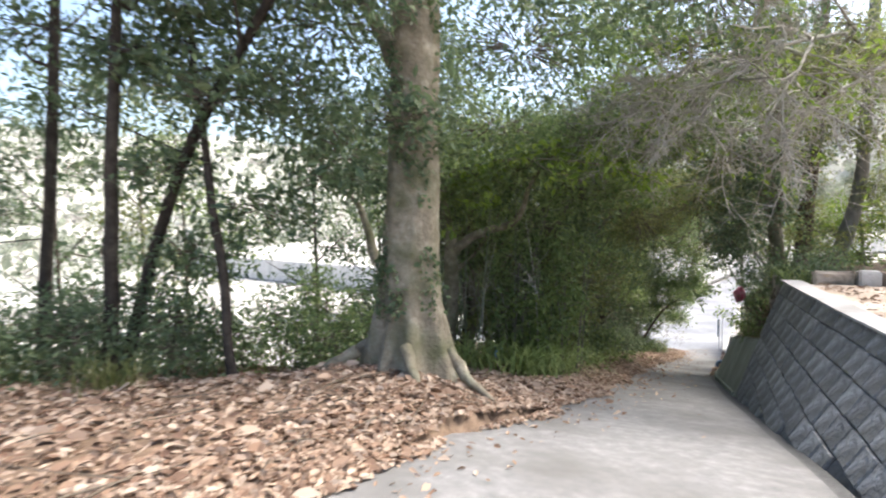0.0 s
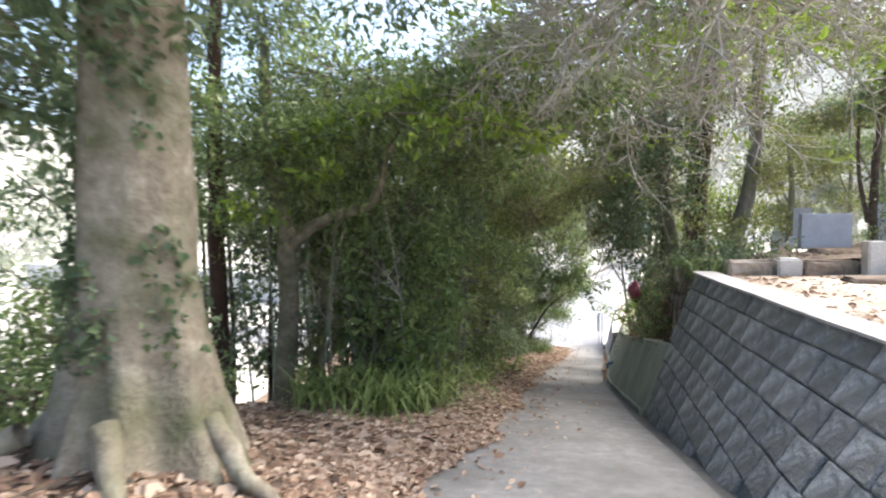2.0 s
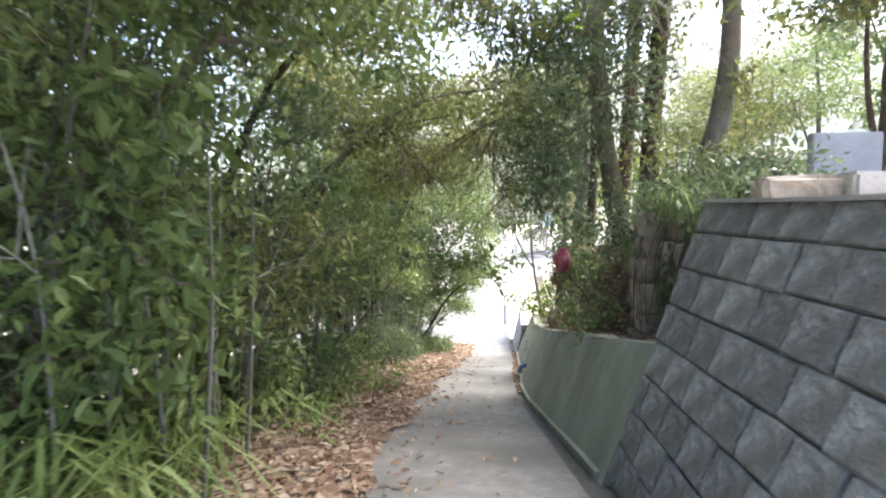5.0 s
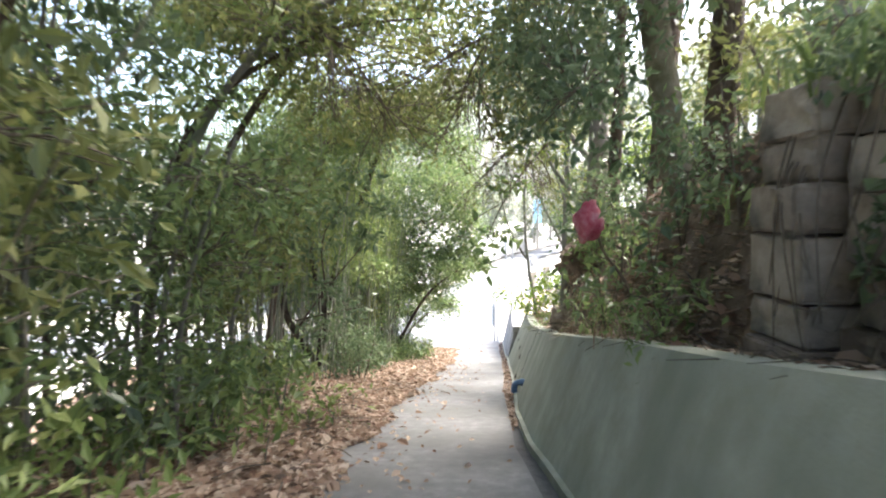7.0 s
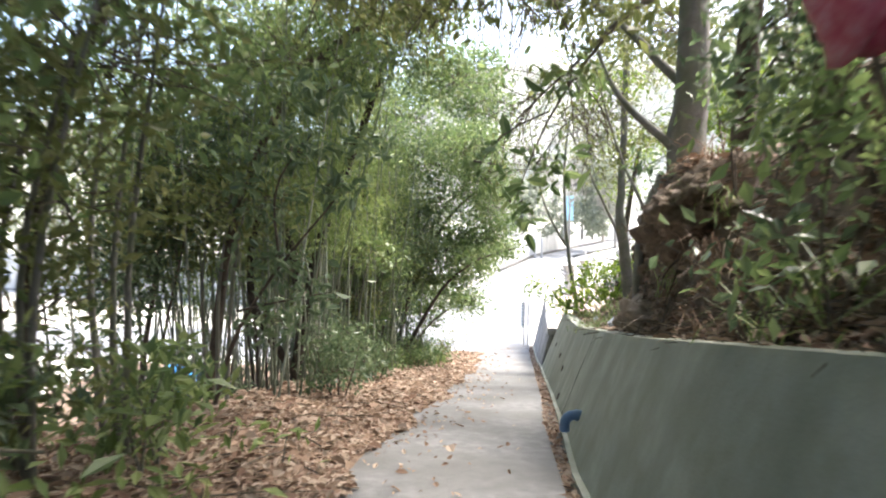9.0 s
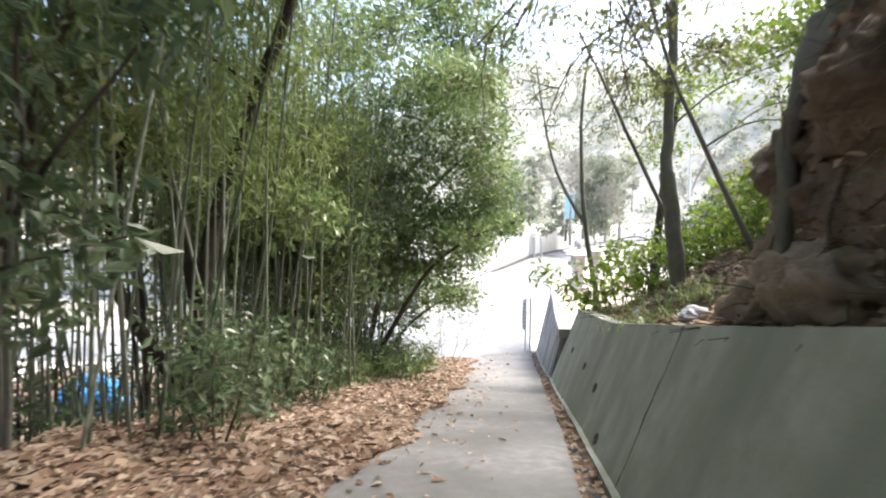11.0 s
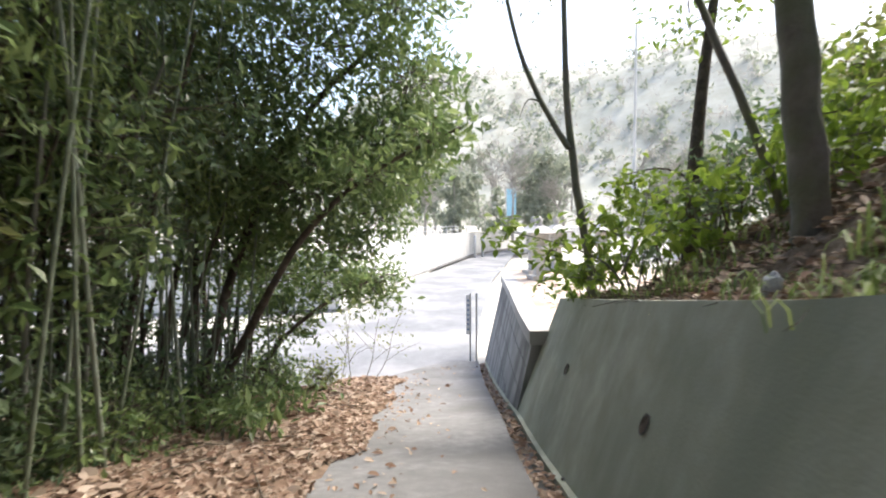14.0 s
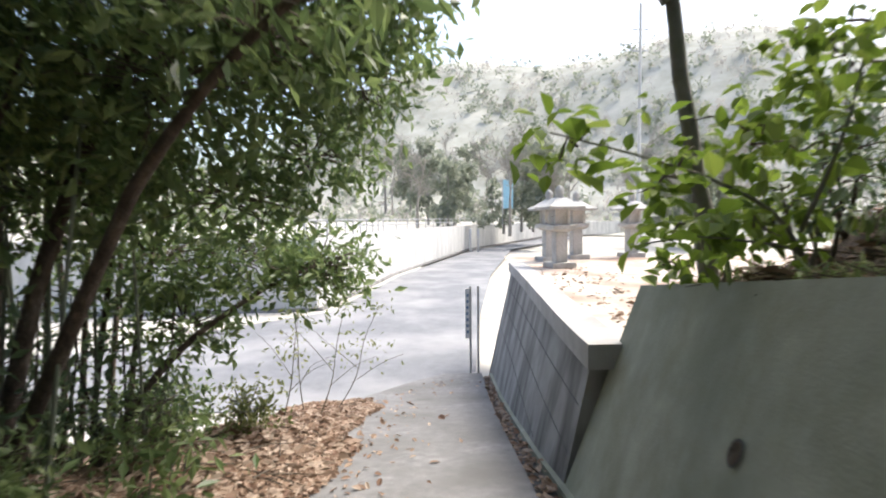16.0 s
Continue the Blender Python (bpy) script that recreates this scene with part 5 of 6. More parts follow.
# weep holes in the concrete wall
for y, zz in ((24.98, -4.39), (26.1, -5.3), (27.47, -4.79), (23.4, -4.2), (22.2, -4.3)):
    x = float(XF(y)) + .38 * (zz - float(G(y)))
    a = np.arange(14) * 2 * np.pi / 14
    ring = np.stack([0 * a, .042 * np.cos(a), .062 * np.sin(a)], -1)
    inner = ring * [1, .8, .8]
    V = np.concatenate([ring + [-.006, 0, 0], inner + [-.006, 0, 0], inner + [.1, 0, 0]])
    V[:, 0] += .38 * V[:, 2]
    k = np.arange(14)
    Fq = np.concatenate([np.stack([k, (k + 1) % 14, (k + 1) % 14 + 14, k + 14], -1), np.stack([k + 14, (k + 1) % 14 + 14, (k + 1) % 14 + 28, k + 28], -1)])
    hole = tagged(plain("weep_hole", V, Fq, MORTAR), "dark round weep pipe set in the concrete wall", "weep hole", "weep holes")
    hole.location = (x - .012, y, zz)
    # dark disc across the mouth paints the shade inside the pipe
    v, f = tube([(-.008, 0, 0), (-.0075, 0, 0)], [.036, .0005], 12)
    v = np.asarray(v) * [1, 1, 1.4]
    v[:, 0] += .38 * v[:, 2]
    plain("plug", v, f, DARKBARK, hole)

# rubbish behind the wall
PLASTIC = material("pale_plastic", [(.30, .31, .33), (.46, .47, .49)], 8, 4, .35, .5, 20)
TARP = material("blue_tarp", [(.02, .16, .42), (.04, .26, .58)], 3, 4, .5, .3, 14)
BLACKBAG = material("black_plastic", [(.02, .02, .022), (.06, .06, .065)], 6, 4, .3, .4, 14)


def crumple(name, label, at, s, mat, cat):
    bm = bmesh.new()
    bmesh.ops.create_icosphere(bm, subdivisions=3, radius=1)
    o = Vector(rng.uniform(-9, 9, 3))
    for v in bm.verts:
        v.co = v.co * (1 + .35 * noise.noise(v.co * 2.2 + o) + .12 * noise.noise(v.co * 6 + o))
        v.co = Vector((v.co.x * s[0], v.co.y * s[1], max(v.co.z, -.55) * s[2]))
    ob = tagged(part(name, bm, mat), label, cat)
    ob.location = at
    return ob


for lab, x, y, s, mat, cat in (("crumpled white plastic bag on the litter", 2.95, 21.9, (.14, .12, .1), PLASTIC, "bag"), ("crumpled grey plastic bag beside the wall", 2.85, 22.4, (.16, .13, .1), PLASTIC, "bag"),
                               ("scrap of bright blue plastic on the litter", 3.15, 21.7, (.12, .1, .06), TARP, "plastic scrap"), ("crumpled clear plastic sheet on the bank", 3.4, 22.3, (.13, .1, .06), PLASTIC, "plastic sheet"),
                               ("dark rubbish bag lying on the slope", 4.6, 23.2, (.3, .25, .18), BLACKBAG, "bag"), ("white plastic scrap in the weeds", 3.1, 25.0, (.05, .05, .11), PLASTIC, "plastic scrap")):
    crumple("rubbish", lab, (x, y, bank_z(x, y) + s[2] * .5), s, mat, cat)
tarp = crumple("tarpaulin", "bright blue tarpaulin heaped on the low ground", (-9.6, 31.1, PLAIN + .3), (.9, .7, .55), TARP, "tarpaulin")

# ---- stone lanterns ----
def lantern():
    top = tagged(new("stone_lantern"), "pale granite lantern with a wide roof and square firebox", "stone lantern", "lanterns in the yard")
    stone_box("foot", .62, .62, .11, (0, 0, 0), GRANITE, top, 0, .015)
    stone_box("shaft", .29, .29, .6, (0, 0, .11), GRANITE, top, 0, .012)
    bm = bmesh.new()
    for z, w in ((.71, .34), (.76, .56), (.83, .58), (.85, .5)):
        for a in range(4):
            an = math.pi / 4 + a * math.pi / 2
            bm.verts.new((w * .7071 * math.cos(an), w * .7071 * math.sin(an), z))
    bm.verts.ensure_lookup_table()
    for k in range(3):
        for a in range(4):
            bm.faces.new([bm.verts[k * 4 + a], bm.verts[k * 4 + (a + 1) % 4], bm.verts[k * 4 + 4 + (a + 1) % 4], bm.verts[k * 4 + 4 + a]])
    bm.faces.new([bm.verts[i] for i in range(4)])
    bm.faces.new([bm.verts[i] for i in range(12, 16)])
    part("platform", bm, GRANITE, top)
    # firebox with round windows: four corner posts, panels set back
    for sx in (-1, 1):
        for sy in (-1, 1):
            stone_box("corner_post", .09, .09, .3, (sx * .155, sy * .155, .85), GRANITE, top, 0, .006)
    for a in range(4):
        bm = box(.24, .05, .3, (0, -.15, 0), .004)
        pn = part("panel", bm, GRANITE, top)
        pn.matrix_basis = pose(0, 0, .85, 0, 0, a * 90)
        # no hole is cut: a dark ring paints the opening's shade
        v, f = tube([(0, -.177, .17), (0, -.16, .17)], [.035, .03], 10)
        plain("window", v, f, DARKBARK, pn)
    bm = bmesh.new()
    rings = ((1.15, .9, .0), (1.19, .92, .015), (1.25, .66, 0), (1.34, .36, 0), (1.38, .2, 0))
    for z, w, up in rings:
        for i in range(16):
            an = i / 16 * 2 * math.pi
            k = 1 / max(abs(math.cos(an)), abs(math.sin(an)))
            corner = (k - 1) / .4142
            bm.verts.new((w / 2 * k * math.cos(an), w / 2 * k * math.sin(an), z + up * corner))
    bm.verts.ensure_lookup_table()
    for r in range(4):
        for i in range(16):
            bm.faces.new([bm.verts[r * 16 + i], bm.verts[r * 16 + (i + 1) % 16], bm.verts[r * 16 + 16 + (i + 1) % 16], bm.verts[r * 16 + 16 + i]])
    bm.faces.new([bm.verts[i] for i in range(16)])
    bm.faces.new([bm.verts[64 + i] for i in range(16)])
    part("roof", bm, GRANITE, top)
    v, f = tube([(0, 0, 1.36), (0, 0, 1.39), (0, 0, 1.42), (0, 0, 1.47), (0, 0, 1.54), (0, 0, 1.6), (0, 0, 1.63)], [.1, .13, .08, .11, .11, .05, .005], 14)
    plain("finial", v, f, GRANITE, top, smooth=True)
    return top


lan = lantern()
lan.matrix_basis = pose(4.62, 36.3, -4.85, 0, 0, 8)
for x, y in ((4.85, 37.9), (5.75, 38.6), (7.35, 38.9)):
    copy_thing(lan, pose(x, y, -4.85, 0, 0, 8))
for o in bpy.data.objects:
    if o.name.startswith("stone_lantern"):
        o.scale = (.86, .86, 1.07)

# ---- signposts at the foot of the path ----
STEEL = material("galvanised_steel", [(.32, .33, .34), (.45, .46, .47)], 20, 4, .45, .05, 60, metal=.6)
WHITE = material("white_board", [(.68, .68, .67), (.78, .78, .77)], 5, 4, .6, .05, 30)
sign = tagged(new("signboard"), "narrow white signboard on two grey steel posts", "sign")
sign.location = (2.94, 37.35, PLAIN)
for x in (-.08, .1):
    v, f = tube([(x, 0, 0), (x, 0, .8), (x, 0, 2.2)], [.028] * 3, 10)
    plain("post", v, f, STEEL, sign, smooth=True)
bd = part("board", box(.1, .02, 1.15, (-.15, 0, 1.0), .004), WHITE, sign)
for k in range(7):
    part("lettering_bar", box(.05, .004, .07, (-.15 + rng.uniform(-.006, .006), -.013, 1.12 + k * .14), 0), BLUE, bd)

# ---- road, far wall and far fittings ----
road_line = [(-30, 35.2), (0.6, 35.9), (3.0, 37.6), (4.4, 46), (7.2, 60), (14.5, 88), (36, 125), (30, 127), (9.8, 88), (1.2, 60.5), (-1.6, 47), (-8, 41), (-30, 40)]
bm = bmesh.new()
lo = [bm.verts.new((x, y, PLAIN + .01)) for x, y in road_line]
hi = [bm.verts.new((x, y, PLAIN + .03)) for x, y in road_line]
bm.faces.new(hi)
for k in range(len(lo)):
    bm.faces.new([lo[k], lo[(k + 1) % len(lo)], hi[(k + 1) % len(lo)], hi[k]])
tagged(part("road", bm, ASPHALT), "faded grey asphalt lane at the foot of the path", kind="structure")

def upright(name, line, z0, z1, thick, mat, label, kind="structure"):
    P = np.array(line, float)
    d = np.gradient(P, axis=0)
    nrm = np.stack([-d[:, 1], d[:, 0]], -1)
    nrm /= np.linalg.norm(nrm, axis=1)[:, None]
    A, B = P, P + nrm * thick
    n = len(P)
    V = np.concatenate([np.c_[A, np.full(n, z0)], np.c_[A, np.full(n, z1)], np.c_[B, np.full(n, z1)], np.c_[B, np.full(n, z0)]])
    k = np.arange(n - 1)
    Fq = [np.stack([s * n + k, s * n + k + 1, (s + 1) * n + k + 1, (s + 1) * n + k], -1) for s in range(3)]
    return tagged(plain(name, V, np.concatenate(Fq), mat), label, kind=kind)


far_line = [(-70, 62), (-30, 52), (-10, 47), (-2.2, 47.4), (.6, 60.8), (9.0, 88.5), (29, 128), (60, 150)]
upright("wall_5", far_line, PLAIN, -4.6, .35, PALECON, "pale concrete retaining wall along the lane")
upright("kerb", [(x + .25, y - .1) for x, y in far_line], PLAIN, PLAIN + .14, .22, STAINWALL, "dark concrete kerb along the lane")
# ground behind the far wall
fl = np.array(far_line, float)
V = np.concatenate([np.c_[fl[:, 0] - .3, fl[:, 1] + .1, np.full(len(fl), -4.65)], np.c_[fl[:, 0] * 1.3 - 10, fl[:, 1] + 150, np.full(len(fl), -4.3)]])
k = np.arange(len(fl) - 1)
tagged(plain("ground_upper", V, np.stack([k, k + 1, k + 1 + len(fl), k + len(fl)], -1), FIELD), "pale open ground above the far retaining wall", kind="structure")
rail = tagged(new("guard_rail"), "pale steel guard rail along the far wall", "rail")
rail.location = (0, 0, -4.6)
gp = np.array(far_line[3:7], float) + [-.5, .3]
for a, b in zip(gp[:-1], gp[1:]):
    for h in (.45, .8):
        v, f = tube([(*a, h), (*((a + b) / 2), h), (*b, h)], [.04] * 3, 6)
        plain("bar", v, f, STEEL, rail)
    for t in np.arange(0, 1, .1):
        p = a + (b - a) * t
        v, f = tube([(*p, 0), (*p, .45), (*p, .85)], [.045] * 3, 6)
        plain("post", v, f, STEEL, rail)
pole = tagged(new("utility_pole"), "tall pale concrete utility pole with crossarms", "utility pole")
pole.location = (24.2, 75, PLAIN)
v, f = tube([(0, 0, 0), (0, 0, 12), (0, 0, 24)], [.2, .16, .13], 12)
plain("shaft", v, f, PALECON, pole, smooth=True)
for z in (19.5, 21.5):
    part("crossarm", box(1.6, .1, .1, (0, 0, z), .01), STEEL, pole)
    for s in (-.6, .6):
        v, f = tube([(s, 0, z + .1), (s, 0, z + .18), (s, 0, z + .26)], [.05, .07, .04], 8)
        plain("insulator", v, f, WHITE, pole, smooth=True)
for x, y in ((9.0, 84), (9.9, 84.2)):
    po = tagged(new("bollard"), "short grey roadside post by the far wall", "bollard", "roadside posts")
    po.location = (x, y, PLAIN)
    v, f = tube([(0, 0, 0), (0, 0, 1.3), (0, 0, 2.6), (0, 0, 2.65)], [.14, .14, .14, .05], 10)
    plain("shaft", v, f, STEEL, po, smooth=True)
banner = tagged(new("banner"), "pale blue banner on a pole across the lane", "banner")
banner.location = (13.4, 88, -4.6)
v, f = tube([(0, 0, 0), (0, 0, 2), (0, 0, 5.6)], [.05] * 3, 8)
plain("pole", v, f, STEEL, banner)
part("cloth", box(1.2, .03, 3.4, (.7, 0, 2.0), .01), material("pale_blue_cloth", [(.25, .5, .62), (.4, .62, .72)], 4, 4, .8, .2, 20), banner)

# ---- hills all round ----
na, nr = 180, 26
A, Rr = np.meshgrid(np.linspace(0, 2 * np.pi, na), np.concatenate([np.linspace(78, 200, 20), np.linspace(220, 900, 6)]), indexing="ij")
X, Y = 5 + Rr * np.sin(A) * 1.0, 50 + Rr * np.cos(A) * 1.25
H = PLAIN + (46 + 34 * np.exp(-(((A - .45 + np.pi) % (2 * np.pi) - np.pi) / .6) ** 2)) * smooth01((Rr - 84) / 150) * (1 + .3 * np.sin(A * 3 + .6) + .2 * np.sin(A * 7 + 2)) + 1.5 * bumps(X, Y, .06) * smooth01((Rr - 84) / 40)
i, j = np.meshgrid(np.arange(na - 1), np.arange(nr - 1), indexing="ij")
f = np.stack([i * nr + j, i * nr + j + 1, (i + 1) * nr + j + 1, (i + 1) * nr + j], -1).reshape(-1, 4)
# the hillside's base colours are lightened to paint in the haze
WOODS_HAZY = material("hazy_far_woods", [(.29, .295, .24), (.36, .36, .31), (.44, .43, .38)], .12, 10, .95, 1.0, .8)
hills = tagged(plain("backdrop_hills", np.stack([X, Y, H], -1), f, WOODS_HAZY, smooth=True), "distant wooded hillside with bare and evergreen trees", kind="structure")
m = 5200
a, r = rng.uniform(0, 2 * np.pi, m), 86 + 120 * rng.uniform(0, 1, m)
x, y = 5 + r * np.sin(a), 50 + r * np.cos(a) * 1.25
h = PLAIN + (46 + 34 * np.exp(-(((a - .45 + np.pi) % (2 * np.pi) - np.pi) / .6) ** 2)) * smooth01((r - 84) / 150) * (1 + .3 * np.sin(a * 3 + .6) + .2 * np.sin(a * 7 + 2))
p = np.stack([x, y, h + 1.6], -1)
half = m // 2
for nm, pp, mat, sz in (("far_evergreens", p[:half], LEAF_FAR_HAZY, 1.5), ("far_bare_trees", p[half:], LEAF_BARE_HAZY, 1.7)):
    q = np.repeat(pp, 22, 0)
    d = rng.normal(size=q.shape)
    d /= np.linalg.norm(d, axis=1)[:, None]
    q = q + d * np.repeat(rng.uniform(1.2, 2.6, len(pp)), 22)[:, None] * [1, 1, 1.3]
    v, f = leaf_mesh(q, sz, .6 if mat is LEAF_FAR_HAZY else .22, droop=-.5, up=.6)
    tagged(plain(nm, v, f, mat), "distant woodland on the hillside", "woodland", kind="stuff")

# ---- fallen leaves ----
def litter(name, label, xs, ys, zf, size=.085, parent=None, lift=.035):
    n = len(xs)
    a = rng.uniform(0, 2 * np.pi, n)
    d = np.stack([np.cos(a), np.sin(a), rng.normal(0, .22, n)], -1)
    nn = rng.normal(size=(n, 3)) * .35
    nn[:, 2] += 1
    s = np.cross(d, nn)
    s /= np.linalg.norm(s, axis=1)[:, None]
    L = (size * np.exp(rng.normal(size=n) * .35))[:, None]
    W = L * rng.uniform(.4, .62, (n, 1)) * .5
    c = np.stack([xs, ys, zf + rng.uniform(.004, lift, n)], -1)
    up = np.array([[0, 0, 1.0]])
    V = np.stack([c - d * L * .5, c - d * L * .1 + s * W + up * W * .45, c + d * L * .25 + s * W * .8 + up * W * .4, c + d * L * .5, c + d * L * .25 - s * W * .8 + up * W * .3, c - d * L * .1 - s * W + up * W * .4], 1).reshape(-1, 3)
    k = np.arange(n)[:, None] * 6
    F = np.concatenate([k + np.array([t]) for t in ([0, 2, 1], [0, 3, 2], [0, 4, 3], [0, 5, 4])], 1).reshape(-1, 3)
    return tagged(plain(name, V, F, LEAF_DRY), label, "fallen leaves", kind="stuff")


n = 62000
y = rng.uniform(.5, 34.4, n)
dd = np.abs(rng.uniform(-.12, 1, n)) ** 1.15 * np.interp(y, [0, 6, 9, 20, 31, 34], [5.2, 4.6, 3.6, 3.2, 2.4, 1.0])
x = XL(y) - dd + .1 * np.sin(y * 2.3) + .06 * np.sin(y * 5.1)
litter("leaf_litter", "brown fallen leaves covering the bank beside the path", x, y, np.where(x > XL(y) - .45, np.maximum(land(x, y), G(y) + .005), land(x, y)), .075)
n = 9000
y = rng.uniform(.3, 10, n)
x = XL(y) - rng.uniform(-.12, .9, n) + .1 * np.sin(y * 2.3) + .06 * np.sin(y * 5.1)
litter("edge_leaves", "brown fallen leaves along the edge of the path", x, y, np.maximum(land(x, y), G(y) + .005), .07)
n = 900
y = rng.uniform(1, 36, n)
x = XL(y) + np.abs(rng.normal(0, .5, n))
ok = x < XR(y)
litter("path_leaves", "few dry leaves strewn on the concrete path", x[ok], y[ok], G(y[ok]) + .004, .065, lift=.012)
n = 1500
y = rng.uniform(17, 36.5, n)
litter("gutter_leaves", "dry leaves lying in the drain groove", XR(y) + rng.uniform(.0, 1, n) * np.maximum(XF(y) - XR(y) - .05, .05), y, G(y) - .06, .07, lift=.06)
n = 15000
y = rng.uniform(12, 29.4, n)
u = np.abs(rng.normal(0, 1, n)) * np.where(y < 21, .45, 1.3) + .02
x = edge_2(y) + u
litter("bank_leaves", "brown leaves and twigs caught on the bank", x, y, bank_height(x, y, u), .08)
n = 1000
y = np.concatenate([rng.uniform(6, 11.6, 800), rng.uniform(29.8, 36, 200)])
x = np.where(y < 20, XT(y) + .4 + np.abs(rng.normal(0, 1.6, n)), edge_3(y) + .1 + np.abs(rng.normal(0, .7, n)))
litter("terrace_leaves", "dry leaves scattered on the sandy terrace", x, y, np.where(y < 20, .12, -4.84), .07, lift=.02)
pcs = []
for k in range(900):
    yy = rng.uniform(12.5, 28.5)
    u = abs(rng.normal(0, .8)) + .02
    xx = float(edge_2(yy)) + u
    a = rng.uniform(0, 6.28)
    L = rng.uniform(.15, .5)
    zz = bank_z(xx, yy) + .03
    pcs.append(tube([(xx, yy, zz), (xx + L * .5 * math.cos(a), yy + L * .5 * math.sin(a), zz + .03), (xx + L * math.cos(a), yy + L * math.sin(a), zz + rng.normal() * .03)], [.005, .004, .002], 3))
v, f = join(pcs)
tagged(plain("bank_twigs", v, f, TWIG), "dead twigs and straw along the top of the wall", "twigs", kind="stuff")
pcs = []
for k in range(260):
    yy = rng.uniform(1, 33)
    xx = float(XL(yy)) - abs(rng.normal(0, 1.6)) - .1
    a = rng.uniform(0, 6.28)
    L = rng.uniform(.2, .9)
    zz = gz(xx, yy) + .035
    pcs.append(tube([(xx, yy, zz), (xx + L * .5 * math.cos(a), yy + L * .5 * math.sin(a), gz(xx + L * .5 * math.cos(a), yy + L * .5 * math.sin(a)) + .05), (xx + L * math.cos(a), yy + L * math.sin(a), gz(xx + L * math.cos(a), yy + L * math.sin(a)) + .04)], [.008, .006, .003], 4))
v, f = join(pcs)
tagged(plain("litter_twigs", v, f, TWIG), "dead sticks lying in the leaf litter", "twigs", kind="stuff")

# low green growth between the litter and the thicket
for k in range(15):
    y = rng.uniform(9.4, 12.4)
    x = float(XL(y)) - rng.uniform(1.2, 2.3)
    tuft("bamboo_grass", "arching tuft of broad bamboo grass", x, y, 32, .7, .03, 1.3, LEAF_GRASS, .22)
for k in range(10):
    y = rng.uniform(27.4, 29.6)
    x = float(XL(y)) - rng.uniform(.9, 1.6)
    z = gz(x, y)
    tree("seedling", "broad-leaved evergreen seedling at the litter's edge", [bough([(x, y, z - .02), (x + .05, y, z + .3)], .01, .004, 5)], [(x, y, z + .3, .34, .34, .2)], GREYBARK, LEAF_MID, 420, .16, .34, category="seedling",
         group="seedlings in the litter", twigs=0, up=1.2)
for x, y, h in ((-6.2, 18.0, 5.4), (-7.6, 20.0, 6.0)):
    z = gz(x, y)
    tree("thicket_tree", "slender olive-leaved tree behind the thicket", [bough([(x, y, z - .1), (x + .2, y, z + h * .5), (x + .1, y + .1, z + h)], .06, .02, 9)],
         [(x, y, z + h, 1.3, 1.2, .9), (x + .7, y, z + h * .8, 1.1, 1.0, .8), (x - .7, y + .2, z + h * .75, 1.1, 1.0, .8), (x + .1, y, z + h * 1.3, 1.3, 1.2, .8)], GREYBARK, LEAF_OLIVE, 1300, .13)
for k in range(16):
    y = rng.uniform(12, 18.5)
    x = float(XL(y)) - rng.uniform(.45, 1.3)
    z = gz(x, y)
    tree("seedling", "small broad-leaved seedling in the litter", [bough([(x, y, z - .02), (x + .05, y, z + .25)], .008, .004, 5)], [(x, y, z + .27, .28, .28, .16)], GREYBARK, LEAF_GRASS, 380, .13, .38, category="seedling",
         group="seedlings in the litter", twigs=0, up=1.2)

# dim undergrowth and a trunk behind the spray of large leaves
for x, y, r in ((4.5, 29.0, .5), (5.1, 28.9, .6), (5.7, 28.6, .7), (4.3, 28.2, .35), (4.6, 27.7, .4), (4.9, 28.4, .55), (4.2, 28.8, .35), (5.4, 27.9, .6)):
    z = bank_z(x, y)
    tree("undergrowth_shrub", "dull dark shrub on the bank behind the bright leaves", [bough([(x, y, z - .05), (x + .1, y, z + .4), (x + .05, y, z + .8)], .02, .008, 7), bough([(x, y, z - .05), (x - .25, y, z + .7)], .014, .006, 6)],
         [(x, y, z + .45, r, r * .8, r * .6), (x + .1, y, z + .9, r * .9, r * .8, r * .6)], DARKBARK, LEAF_DARK, 1000, .1, category="shrub", group="shrubs behind the bright leaves", twigs=.8)
z = bank_z(4.6, 28.6)
tree("slope_tree", "dark leaning tree trunk above the wall's end", [bough([(4.6, 28.6, z - .1), (4.62, 28.6, z + .9), (4.75, 28.7, z + 2.2), (5.1, 28.8, z + 4.2)], .11, .05, 12), bough([(4.65, 28.6, z + 1.0), (4.2, 28.5, z + 1.2), (3.6, 28.4, z + 1.05)], .02, .006, 8)],
     [(5.1, 28.8, z + 4.2, 1.1, 1.0, .6), (4.6, 28.7, z + 3.0, .7, .6, .4)], DARKBARK, LEAF_BRIGHT, 700, .11)

# ---- branchwork over the way, screens and undergrowth ----
def spray(start, aim, length, depth=3, r=.02, fall=0.0):
    """A branching bare bough: tubes of (verts, faces), and its twig ends."""
    start, aim = np.asarray(start, float), np.asarray(aim, float)
    aim = aim / np.linalg.norm(aim)
    bendy = rng.normal(size=3) * .22
    pts = [start]
    d = aim
    for _ in range(6):
        d = d + bendy * .25 + rng.normal(size=3) * .09 + [0, 0, -fall]
        d = d / np.linalg.norm(d)
        pts.append(pts[-1] + d * length / 6)
    out, ends = [tube(pts, np.linspace(r, r * .45, 7), 5 if r > .012 else 3)], [pts[-1]]
    if depth:
        for k in range(1, 6):
            for _ in range(1 + (rng.uniform() < .45)):
                side = rng.normal(size=3)
                side -= aim * (side @ aim)
                side /= np.linalg.norm(side) + 1e-9
                o, e = spray(pts[k], aim * .75 + side * .75, length * rng.uniform(.34, .62), depth - 1, max(r * .55, .0055), fall)
                out += o
                ends += e
    return out, ends


